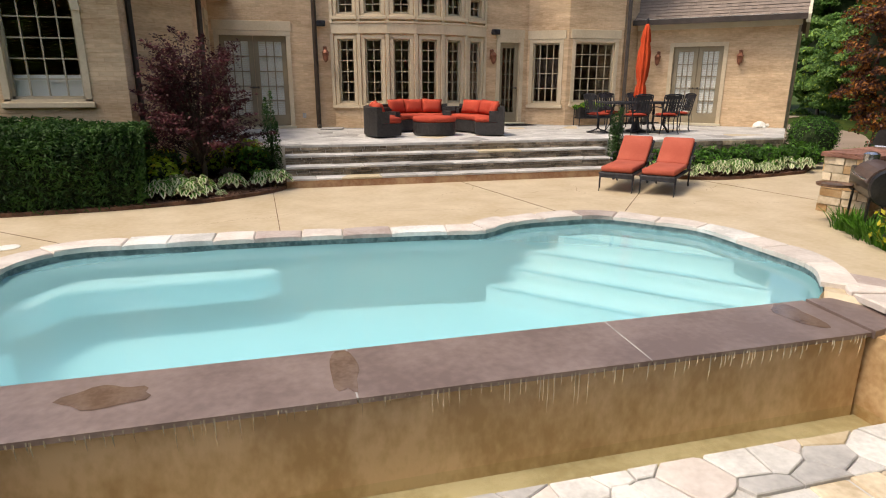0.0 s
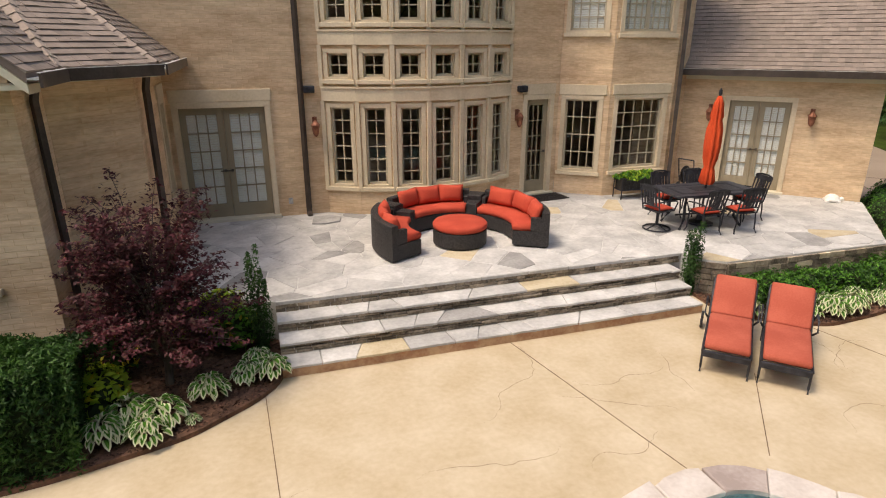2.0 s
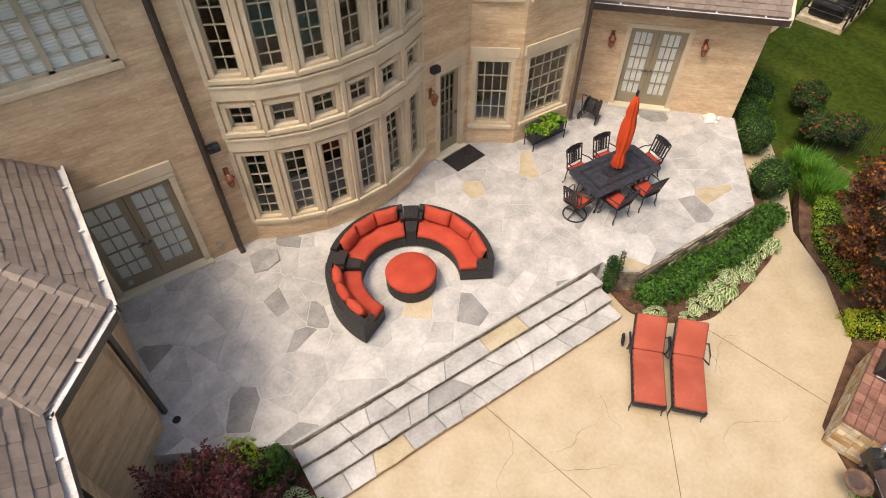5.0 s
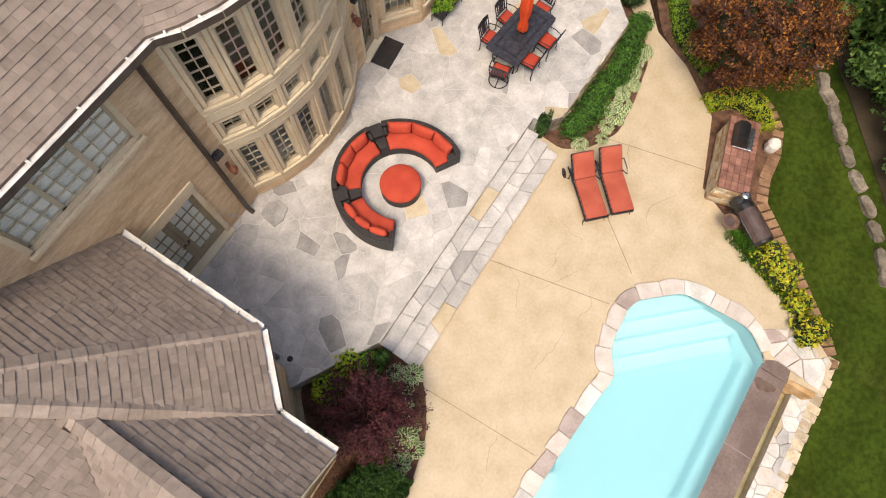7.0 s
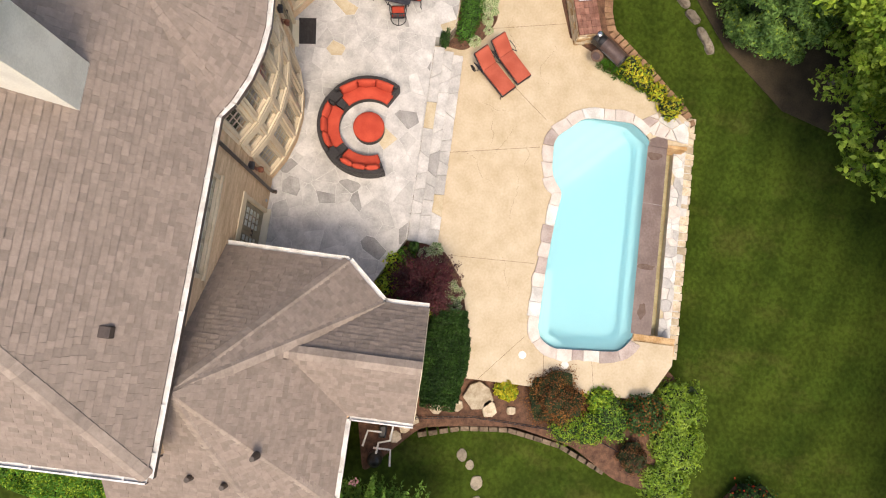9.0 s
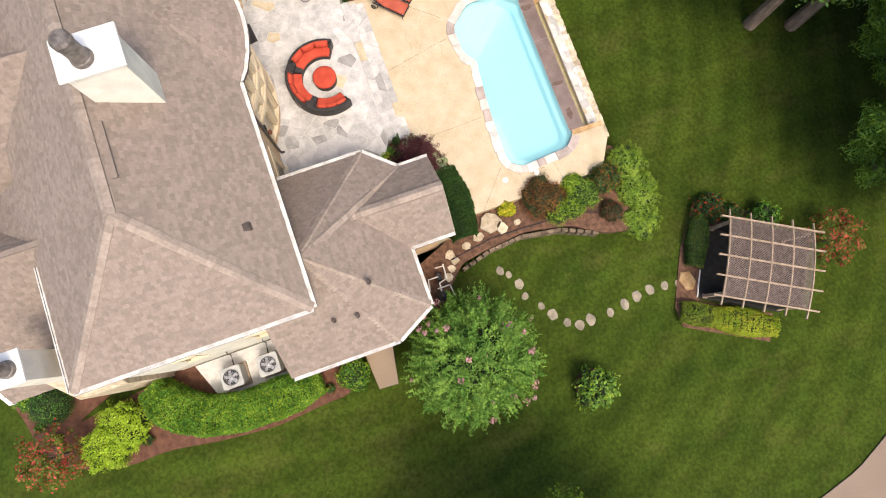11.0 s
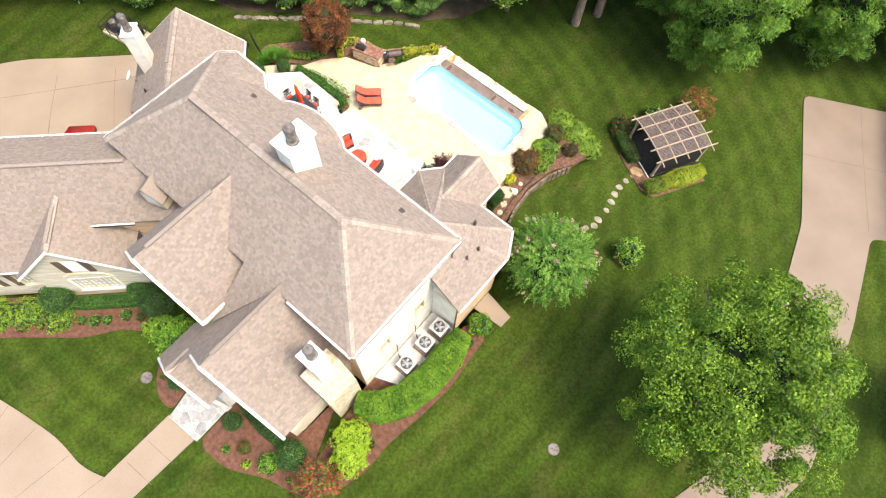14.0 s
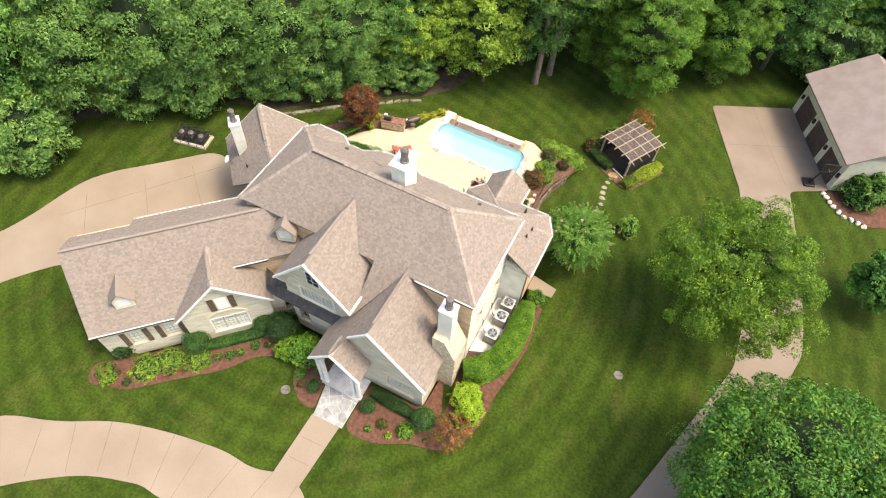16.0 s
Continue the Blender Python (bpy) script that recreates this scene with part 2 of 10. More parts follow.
def ground_material():
    """Mown lawn: blades, patches and broad mowing stripes."""
    m = mat("mown_lawn", (0.0225, 0.042, 0.005), (0.048, 0.072, 0.009), 0.45, 0.95, 0.6, 9, sharp=0.95, spec=0.1)
    n, l = m.node_tree.nodes, m.node_tree.links
    p = n["Principled BSDF"]
    old = p.inputs["Base Color"].links[0].from_socket
    tc, mp, wv = n.new("ShaderNodeTexCoord"), n.new("ShaderNodeMapping"), n.new("ShaderNodeTexWave")
    mp.inputs["Location"].default_value = (-7.5, -6.5, 0)
    l.new(tc.outputs["Object"], mp.inputs[0])
    l.new(mp.outputs[0], wv.inputs["Vector"])
    wv.wave_type, wv.rings_direction = "RINGS", "Z"
    wv.inputs["Scale"].default_value, wv.inputs["Distortion"].default_value = 0.205, 1.6
    wv.inputs["Detail"].default_value, wv.inputs["Detail Scale"].default_value = 4, 0.25
    mr = n.new("ShaderNodeMapRange")
    mr.inputs[3].default_value, mr.inputs[4].default_value = 0.89, 1.12
    l.new(wv.outputs[0], mr.inputs[0])
    value = mr.outputs[0]
    # wheel tracks along the mower's way, then tufts
    for size, scale, lo, hi in (((0.9, 0.07, 1), 1.0, 0.86, 1.16), ((1, 1, 1), 6.0, 0.74, 1.28)):
        mq, ns, rg = n.new("ShaderNodeMapping"), n.new("ShaderNodeTexNoise"), n.new("ShaderNodeMapRange")
        mq.inputs["Scale"].default_value = size
        mq.inputs["Rotation"].default_value = (0, 0, 0.12)
        ns.inputs["Scale"].default_value, ns.inputs["Detail"].default_value = scale, 5
        ns.inputs["Distortion"].default_value = 0.4
        rg.inputs[1].default_value, rg.inputs[2].default_value = 0.33, 0.67
        rg.inputs[3].default_value, rg.inputs[4].default_value = lo, hi
        mu = n.new("ShaderNodeMath")
        mu.operation = "MULTIPLY"
        l.new(tc.outputs["Object"], mq.inputs[0])
        l.new(mq.outputs[0], ns.inputs["Vector"])
        l.new(ns.outputs[0], rg.inputs[0])
        l.new(rg.outputs[0], mu.inputs[0])
        l.new(value, mu.inputs[1])
        value = mu.outputs[0]
    hs = n.new("ShaderNodeHueSaturation")
    l.new(value, hs.inputs["Value"])
    # dry patches of thin, brownish grass
    dq, dn, dr, dm = n.new("ShaderNodeMapping"), n.new("ShaderNodeTexNoise"), n.new("ShaderNodeMapRange"), n.new("ShaderNodeMix")
    dq.inputs["Scale"].default_value = (1.0, 0.55, 1)
    dn.inputs["Scale"].default_value, dn.inputs["Detail"].default_value, dn.inputs["Roughness"].default_value = 0.55, 8, 0.72
    dr.inputs[1].default_value, dr.inputs[2].default_value, dr.inputs[4].default_value = 0.52, 0.74, 0.55
    dm.data_type = "RGBA"
    dm.inputs[7].default_value = (0.088, 0.082, 0.022, 1)
    l.new(tc.outputs["Object"], dq.inputs[0])
    l.new(dq.outputs[0], dn.inputs["Vector"])
    l.new(dn.outputs[0], dr.inputs[0])
    l.new(dr.outputs[0], dm.inputs[0])
    l.new(old, dm.inputs[6])
    l.new(dm.outputs[2], hs.inputs["Color"])
    l.new(hs.outputs[0], p.inputs["Base Color"])
    return m


M_LAWN = ground_material()


# ---- mesh helpers ----
def link(name, me, material, parent=None, label=""):
    ob = new(name, me)
    for m in material if isinstance(material, (list, tuple)) else [material]:
        me.materials.append(m)
    ob.parent = parent
    if label:
        ob["label"] = label
    return ob


def part(name, bm, material, parent=None, label=""):
    bmesh.ops.recalc_face_normals(bm, faces=bm.faces[:])
    me = bpy.data.meshes.new(name)
    bm.to_mesh(me)
    bm.free()
    return link(name, me, material, parent, label)


def raw(name, verts, faces, material, parent=None, label=""):
    me = bpy.data.meshes.new(name)
    me.from_pydata([tuple(v) for v in verts], [], faces)
    me.update()
    return link(name, me, material, parent, label)


def thing(name, label, category, at=None, group="", kind=""):
    ob = new(name)
    ob.empty_display_size = 0.2
    if at is not None:
        ob.matrix_basis = at
    return tagged(ob, label, category, group, kind)


def box(bm, x0, y0, z0, x1, y1, z1, m=None, bevel=0.0):
    vs = bmesh.ops.create_cube(bm, size=1)["verts"]
    for v in vs:
        v.co = Vector(((x0 + x1) / 2 + v.co.x * (x1 - x0), (y0 + y1) / 2 + v.co.y * (y1 - y0), (z0 + z1) / 2 + v.co.z * (z1 - z0)))
    if bevel:
        es = list({e for v in vs for e in v.link_edges})
        got = bmesh.ops.bevel(bm, geom=es, offset=bevel, segments=2, affect="EDGES", profile=0.5)
        vs = list({v for f in got["faces"] for v in f.verts} | {v for v in vs if v.is_valid})
    if m is not None:
        bmesh.ops.transform(bm, matrix=m, verts=vs)
    return vs


def prism(bm, poly, z0, z1, bevel=0.0):
    """A column over a plan polygon."""
    lo = [bm.verts.new((x, y, z0)) for x, y in poly]
    hi = [bm.verts.new((x, y, z1)) for x, y in poly]
    k = len(poly)
    bm.faces.new(lo[::-1])
    top = bm.faces.new(hi)
    for i in range(k):
        bm.faces.new((lo[i], lo[(i + 1) % k], hi[(i + 1) % k], hi[i]))
    if bevel:
        bmesh.ops.bevel(bm, geom=list(top.edges), offset=bevel, segments=1, affect="EDGES")


def slab(bm, pts, thick):
    """A sloping plate: its top face through pts, and its thickness straight down."""
    hi = [bm.verts.new(p) for p in pts]
    lo = [bm.verts.new((p[0], p[1], p[2] - thick)) for p in pts]
    k = len(pts)
    bm.faces.new(hi)
    bm.faces.new(lo[::-1])
    for i in range(k):
        bm.faces.new((lo[i], lo[(i + 1) % k], hi[(i + 1) % k], hi[i]))


def tube(bm, pts, r, sides=8, r2=None):
    """A round bar along points; r2: its radius at the far end."""
    pts = [Vector(p) for p in pts]
    rings = []
    for i, p in enumerate(pts):
        d = (pts[min(i + 1, len(pts) - 1)] - pts[max(i - 1, 0)]).normalized()
        u = d.cross(Vector((0, 0, 1)) if abs(d.z) < 0.9 else Vector((1, 0, 0))).normalized()
        w = d.cross(u)
        rr = r if r2 is None else r + (r2 - r) * i / (len(pts) - 1)
        rings.append([bm.verts.new(p + rr * (math.cos(a) * u + math.sin(a) * w)) for a in (2 * math.pi * j / sides for j in range(sides))])
    for a, b in zip(rings, rings[1:]):
        for j in range(sides):
            bm.faces.new((a[j], a[(j + 1) % sides], b[(j + 1) % sides], b[j]))
    bm.faces.new(rings[0][::-1])
    bm.faces.new(rings[-1])


def lathe(bm, profile, sides=20, at=(0, 0, 0)):
    """A turned shape from (radius, height) pairs."""
    rings = [[bm.verts.new((at[0] + r * math.cos(2 * math.pi * j / sides), at[1] + r * math.sin(2 * math.pi * j / sides), at[2] + z)) for j in range(sides)] for r, z in profile]
    for a, b in zip(rings, rings[1:]):
        for j in range(sides):
            bm.faces.new((a[j], a[(j + 1) % sides], b[(j + 1) % sides], b[j]))
    bm.faces.new(rings[0][::-1])
    bm.faces.new(rings[-1])


def inside(x, y, poly):
    c = False
    for (x0, y0), (x1, y1) in zip(poly, poly[1:] + poly[:1]):
        if (y0 > y) != (y1 > y) and x < (x1 - x0) * (y - y0) / (y1 - y0) + x0:
            c = not c
    return c


def clip_half(poly, a, b, c):
    """The part of a plan polygon where a x + b y <= c."""
    out = []
    for p, q in zip(poly, poly[1:] + poly[:1]):
        dp, dq = a * p[0] + b * p[1] - c, a * q[0] + b * q[1] - c
        if dp <= 0:
            out.append(p)
        if (dp < 0 < dq) or (dq < 0 < dp):
            k = dp / (dp - dq)
            out.append((p[0] + k * (q[0] - p[0]), p[1] + k * (q[1] - p[1])))
    return out


def clip_convex(poly, convex):
    """Clips a plan polygon by a convex one that turns anticlockwise."""
    for (x0, y0), (x1, y1) in zip(convex, convex[1:] + convex[:1]):
        a, b = y1 - y0, x0 - x1
        poly = clip_half(poly, a, b, a * x0 + b * y0)
        if len(poly) < 3:
            return []
    return poly


def shrink(poly, d):
    """A convex polygon drawn in by d on every side."""
    out = list(poly)
    for (x0, y0), (x1, y1) in zip(poly, poly[1:] + poly[:1]):
        k = math.hypot(x1 - x0, y1 - y0)
        if k < 1e-6:
            continue
        a, b = (y1 - y0) / k, (x0 - x1) / k
        out = clip_half(out, a, b, a * x0 + b * y0 - d)
        if len(out) < 3:
            return []
    return out


def area(poly):
    return 0.5 * sum(p[0] * q[1] - q[0] * p[1] for p, q in zip(poly, poly[1:] + poly[:1]))


def cells(poly, step, rng, jitter=0.42):
    """Crazy paving: the irregular cells that fill a convex plan polygon."""
    xs, ys = [p[0] for p in poly], [p[1] for p in poly]
    pts = []
    y, row = min(ys) - step, 0
    while y < max(ys) + step:
        x = min(xs) - step + (row % 2) * step / 2
        while x < max(xs) + step:
            pts.append((x + rng.uniform(-jitter, jitter) * step, y + rng.uniform(-jitter, jitter) * step))
            x += step
        y += step * 0.9
        row += 1
    out = []
    for i, (px, py) in enumerate(pts):
        cell = [(px - 2 * step, py - 2 * step), (px + 2 * step, py - 2 * step), (px + 2 * step, py + 2 * step), (px - 2 * step, py + 2 * step)]
        for j, (qx, qy) in enumerate(pts):
            if i != j and abs(qx - px) < 3 * step and abs(qy - py) < 3 * step:
                a, b = qx - px, qy - py
                cell = clip_half(cell, a, b, (qx * qx + qy * qy - px * px - py * py) / 2)
                if len(cell) < 3:
                    break
        if len(cell) >= 3:
            cell = clip_convex(cell, poly)
        if len(cell) >= 3 and area(cell) > 0.02:
            out.append(cell)
    return out


# ---- ground ----
def smooth(t):
    t = min(1.0, max(0.0, t))
    return t * t * (3 - 2 * t)


BUILT = [(-8.2, 7.2), (-6.2, 12.6), (-5.2, 16.8), (1.6, 17.0), (5.0, 15.6), (10.3, 19.6), (13.5, 22.8), (18.5, 18.0), (12.0, 11.0), (14.5, 7.5), (13.2, 2.6),
         (11.0, 0.5), (10.6, -1.5), (6.6, -5.6), (5.2, -8.6), (-2.4, -8.7), (-3.9, -7.4), (-4.0, -2.0), (-4.8, 0.6), (-5.8, 2.2), (-8.0, 3.4)]


def ground_z(x, y):
    z = -1.1 - 0.95 * smooth((-y - 1.5) / 10) * (1 - 0.65 * smooth((x - 2) / 6)) - 0.4 * smooth((-y - 12) / 12) * (1 - smooth((x - 2) / 6))
    z += 0.55 * smooth((x - 8) / 8) * smooth((14 - y) / 6)
    z += 0.55 * smooth((x - 17) / 5) * smooth((24 - y) / 6) * (1 - smooth((14 - y) / 6))
    z += 0.05 * noise.noise((x * 0.12, y * 0.12, 0.0))
    return z


def terrain():
    line = [-400, -250, -150, -100, -70] + [-50 + 1.0 * i for i in range(101)] + [70, 100, 150, 250, 400]
    verts, faces = [], []
    k = len(line)
    for y in line:
        for x in line:
            z = ground_z(x, y)
            if inside(x, y, BUILT):
                z = -3.2
            verts.append((x, y, z))
    for j in range(k - 1):
        for i in range(k - 1):
            a = j * k + i
            faces.append((a, a + 1, a + k + 1, a + k))
    ob = raw("ground", verts, faces, M_LAWN)
    for p in ob.data.polygons:
        p.use_smooth = True
    return tagged(ob, "mown green lawn with broad mowing stripes", "lawn", kind="structure")


terrain()


def holed(bm, outer, hole, z):
    """A flat face over a plan polygon with a hole in it."""
    es = []
    for loop in (outer, hole):
        vs = [bm.verts.new((x, y, z)) for x, y in loop]
        es += [bm.edges.new((vs[i], vs[(i + 1) % len(vs)])) for i in range(len(vs))]
    bmesh.ops.triangle_fill(bm, use_beauty=True, use_dissolve=False, edges=es)


def rounded(poly, r, n=4):
    """A plan polygon whose corners are cut round."""
    out = []
    for i, p in enumerate(poly):
        a, b = Vector(poly[i - 1]), Vector(poly[(i + 1) % len(poly)])
        p = Vector(p)
        k = min(r, 0.45 * (a - p).length, 0.45 * (b - p).length)
        s, e = p + (a - p).normalized() * k, p + (b - p).normalized() * k
        for j in range(n + 1):
            t = j / n
            q = (1 - t) ** 2 * s + 2 * t * (1 - t) * p + t * t * e
            out.append((q.x, q.y))
    return out


def drape(name, poly, material, label, category, thick=0.05, step=1.2, lift=0.02, kind="structure"):
    """A thin sheet that follows the ground over a plan polygon."""
    bm = bmesh.new()
    vs = [bm.verts.new((x, y, 0)) for x, y in poly]
    bm.faces.new(vs)
    xs, ys = [p[0] for p in poly], [p[1] for p in poly]
    x = math.ceil(min(xs) / step) * step
    while x < max(xs):
        bmesh.ops.bisect_plane(bm, geom=bm.verts[:] + bm.edges[:] + bm.faces[:], plane_co=(x, 0, 0), plane_no=(1, 0, 0))
        x += step
    y = math.ceil(min(ys) / step) * step
    while y < max(ys):
        bmesh.ops.bisect_plane(bm, geom=bm.verts[:] + bm.edges[:] + bm.faces[:], plane_co=(0, y, 0), plane_no=(0, 1, 0))
        y += step
    top = bm.faces[:]
    ex = bmesh.ops.extrude_face_region(bm, geom=top)
    for v in bm.verts:
        v.co.z = ground_z(v.co.x, v.co.y) + lift
    for v in [g for g in ex["geom"] if isinstance(g, bmesh.types.BMVert)]:
        v.co.z += thick
    ob = part(name, bm, material)
    return tagged(ob, label, category, kind=kind)


# pool deck
POOL = rounded([(4.33, -3.50), (5.27, -4.52), (5.33, -6.30), (4.75, -6.98), (-2.15, -6.98), (-2.72, -6.55), (-2.90, -4.15), (-2.45, -3.66), (-0.15, -3.72), (1.75, -3.88), (2.45, -4.00), (2.75, -3.72), (3.15, -3.55)], 0.28)
DECK = [(-4.2, -1.5), (-4.16, -7.6), (-2.9, -8.35), (-2.25, -8.35), (-2.25, -6.98), (-2.0, -6.985), (4.7, -6.985), (4.75, -8.3), (5.6, -8.3), (6.2, -7.4), (6.7, -5.9), (7.2, -5.0), (7.7, -4.5), (8.1, -3.7), (10.2, -3.0), (11.3, -1.7), (11.9, -0.5), (13.0, 0.4),
        (14.6, 2.2), (13.6, 3.0), (12.0, 4.5), (9.0, 5.0), (-1.3, 5.2), (-2.6, 1.8), (-4.8, 0.6), (-4.85, -0.2)]
bm = bmesh.new()
holed(bm, DECK, POOL, 0.0)
ex = bmesh.ops.extrude_face_region(bm, geom=bm.faces[:])
for v in [g for g in ex["geom"] if isinstance(g, bmesh.types.BMVert)]:
    v.co.z = -1.6
for v in bm.verts:
    if v.co.y < -6.9 and -2.1 < v.co.x < 4.72:
        v.co.z = min(v.co.z, -0.18)
deck = tagged(part("pool_deck", bm, M_DECK), "tan stained concrete pool deck with saw-cut joints", "patio", kind="structure")


M_SAWCUT = mat("dirty_saw_cut", (0.10, 0.06, 0.035), (0.20, 0.13, 0.075), 6, 0.95, 0.2, 30)


def crack(x, y, heading, length, rng):
    """A hairline crack that wanders over the deck."""
    pts = [Vector((x, y))]
    while length > 0:
        heading += rng.uniform(-0.55, 0.55)
        pts.append(pts[-1] + Vector((math.cos(heading), math.sin(heading))) * 0.09)
        length -= 0.09
    bm = bmesh.new()
    row = []
    for i, p in enumerate(pts):
        d = (pts[min(i + 1, len(pts) - 1)] - pts[max(i - 1, 0)]).normalized()
        w = 0.0028 * math.sin(math.pi * (i + 0.4) / len(pts))
        row.append([bm.verts.new((p.x - d.y * w, p.y + d.x * w, 0.0022)), bm.verts.new((p.x + d.y * w, p.y - d.x * w, 0.0022))])
    for a, b in zip(row, row[1:]):
        bm.faces.new((a[0], b[0], b[1], a[1]))
    part("crack", bm, M_SAWCUT, deck)


def groove(a, b, w=0.005):
    """A saw-cut joint in the deck."""
    a, b = Vector(a), Vector(b)
    d = (b - a).normalized()
    s = Vector((-d.y, d.x)) * w
    bm = bmesh.new()
    prism(bm, [tuple(a - s), tuple(b - s), tuple(b + s), tuple(a + s)], -0.01, 0.004)
    part("joint", bm, M_SAWCUT, deck)


for a, b in (((-0.25, -0.05), (-0.12, -3.33)), ((3.3, 0), (3.95, -3.1)), ((6.1, -1.8), (4.95, -3.2)), ((-4.2, -1.9), (-2.6, -3.3)), ((-3.0, -4.0), (-4.1, -4.1)),
             ((-2.9, -5.6), (-4.1, -5.8)), ((8.0, -0.9), (8.6, -3.5))):
    groove(a, b)


rng = random.Random(17)
for x, y, h, L in ((2.2, -1.7, 0.1, 2.6), (3.6, -1.2, -0.3, 1.6), (4.6, -2.2, 2.6, 1.5), (1.2, -2.4, 0.5, 1.8), (3.0, -2.8, 1.2, 1.2), (6.2, -3.2, 0.4, 2.0), (7.4, -2.2, 1.8, 1.7), (-1.4, -2.6, 0.2, 1.6), (8.6, -1.6, 2.9, 1.6), (5.2, -0.8, -1.0, 1.1)):
    crack(x, y, h, L, rng)


# coping stones round the pool
def offset_at(loop, s):
    """The point and the tangent at length s along a closed loop."""
    for p, q in zip(loop, loop[1:] + loop[:1]):
        k = math.hypot(q[0] - p[0], q[1] - p[1])
        if s <= k:
            t = s / k if k else 0
            return (p[0] + t * (q[0] - p[0]), p[1] + t * (q[1] - p[1])), ((q[0] - p[0]) / k, (q[1] - p[1]) / k)
        s -= k
    return loop[0], (1, 0)


rng = random.Random(3)
pool = thing("swimming_pool", "pale blue plaster swimming pool with an overflowing stone edge", "pool", kind="thing")
total = sum(math.hypot(q[0] - p[0], q[1] - p[1]) for p, q in zip(POOL, POOL[1:] + POOL[:1]))
sgn = 1 if area(POOL) < 0 else -1
s = 0.0
while s < total - 0.15:
    w = min(rng.uniform(0.38, 0.72), total - s)
    k = max(2, int(w / 0.14))
    inner, outer = [], []
    for j in range(k + 1):
        p, d = offset_at(POOL, s + 0.003 + (w - 0.006) * j / k)
        nx, ny = -d[1] * sgn, d[0] * sgn
        inner.append((p[0] - 0.035 * nx, p[1] - 0.035 * ny))
        outer.append((p[0] + 0.33 * nx, p[1] + 0.33 * ny))
    cy = sum(p[1] for p in inner) / len(inner)
    cx = sum(p[0] for p in inner) / len(inner)
    if not (cy < -6.72 and -2.05 < cx < 5.1):
        bm = bmesh.new()
        ra, rb, rc = (rng.uniform(-0.16, 0.16) for _ in range(3))
        grow = [ra + (rb - ra) * j / k + rc * math.sin(math.pi * j / k) for j in range(k + 1)]
        outer = [(p[0] + g * (p[0] - q[0]), p[1] + g * (p[1] - q[1])) for p, q, g in zip(outer, inner, grow)]
        prism(bm, inner + outer[::-1], -0.005, 0.045 + rng.uniform(0, 0.014), 0.014)
        part("coping_stone", bm, rng.choice((M_COPING_B, M_COPING, M_COPING, M_COPING, M_CAP)), pool)
    s += w

# pool shell
bm = bmesh.new()


def strip(bm, loop, z0, z1, grow=0.0):
    lo = [bm.verts.new((x, y, z0)) for x, y in loop]
    hi = [bm.verts.new((x, y, z1)) for x, y in loop]
    k = len(loop)
    for i in range(k):
        bm.faces.new((lo[i], lo[(i + 1) % k], hi[(i + 1) % k], hi[i]))
    return lo


lo = strip(bm, [p for p in POOL], -0.95, -0.02)
bm.faces.new(lo)
for v in bm.verts:
    if v.co.y < -6.9 and -2.2 < v.co.x < 4.8 and v.co.z > -0.5:
        v.co.z = -0.10
part("shell", bm, M_POOL, pool, "pale blue plaster basin")
bm = bmesh.new()
band = [(p[0] * 0.997 + 0.0036, p[1] * 0.996 - 0.021) for p in POOL]
rim = strip(bm, band, -0.30, -0.004)
for f in [f for f in bm.faces if f.calc_center_median().y < -6.8 and -2.3 < f.calc_center_median().x < 4.8]:
    bm.faces.remove(f)
part("tile_band", bm, M_TILE, pool, "band of grey-blue slate tiles")
# entry steps in the corner, bench at the far end, ledge along the weir
CORNER = Vector((4.95, -3.95))
for i, d in enumerate((0.62, 1.02, 1.42, 1.82)):
    bm = bmesh.new()
    n = Vector((0.72, 0.69))
    q = [(p[0], p[1]) for p in clip_half(clip_half(list(POOL), -n.x, -n.y, -(n.dot(CORNER) - d)), 0, 1, 9)]
    q = shrink(q, 0.006) if area(q) > 0 else shrink(q[::-1], 0.006)
    if len(q) > 2:
        prism(bm, q, -0.95, -0.24 - 0.16 * i)
        st_ = part("pool_step", bm, M_POOL_STEP, pool)
        # blue strip painted along the step edge for its shadow line
        e = clip_half(q, n.x, n.y, n.dot(CORNER) - d + 0.07)
        if len(e) > 2:
            bm = bmesh.new()
            prism(bm, e, -0.24 - 0.16 * i - 0.02, -0.24 - 0.16 * i + 0.005)
            part("nosing", bm, M_POOL, st_, "blue strip standing for the step's shadow line")
bm = bmesh.new()
prism(bm, [(-2.78, -4.3), (-2.80, -4.7), (-2.6, -4.62), (-2.40, -4.18), (-0.35, -4.12), (-0.15, -3.95), (-0.25, -3.78), (-2.4, -3.72)], -0.60, -0.34)
bench = part("bench", bm, M_POOL, pool)
bm = bmesh.new()
prism(bm, [(-2.76, -4.3), (-2.78, -4.66), (-2.6, -4.58), (-2.40, -4.15), (-0.37, -4.09), (-0.17, -3.94), (-0.27, -3.79), (-2.4, -3.73)], -0.35, -0.325)
part("bench_top", bm, M_POOL_STEP, bench, "pale plaster bench top")
bm = bmesh.new()
prism(bm, [(5.25, -6.2), (4.72, -6.93), (-2.1, -6.93), (-2.62, -6.5), (-2.72, -5.3), (-2.5, -5.3), (-2.42, -6.4), (-2.05, -6.66), (4.6, -6.66), (5.02, -6.15)], -0.95, -0.50)
part("ledge", bm, M_POOL, pool)
loop = band if area(band) > 0 else band[::-1]
water = raw("water", [(x, y, -0.075) for x, y in loop], [tuple(range(len(loop)))], M_WATER, pool, "clear pale turquoise water")
water.visible_shadow = False

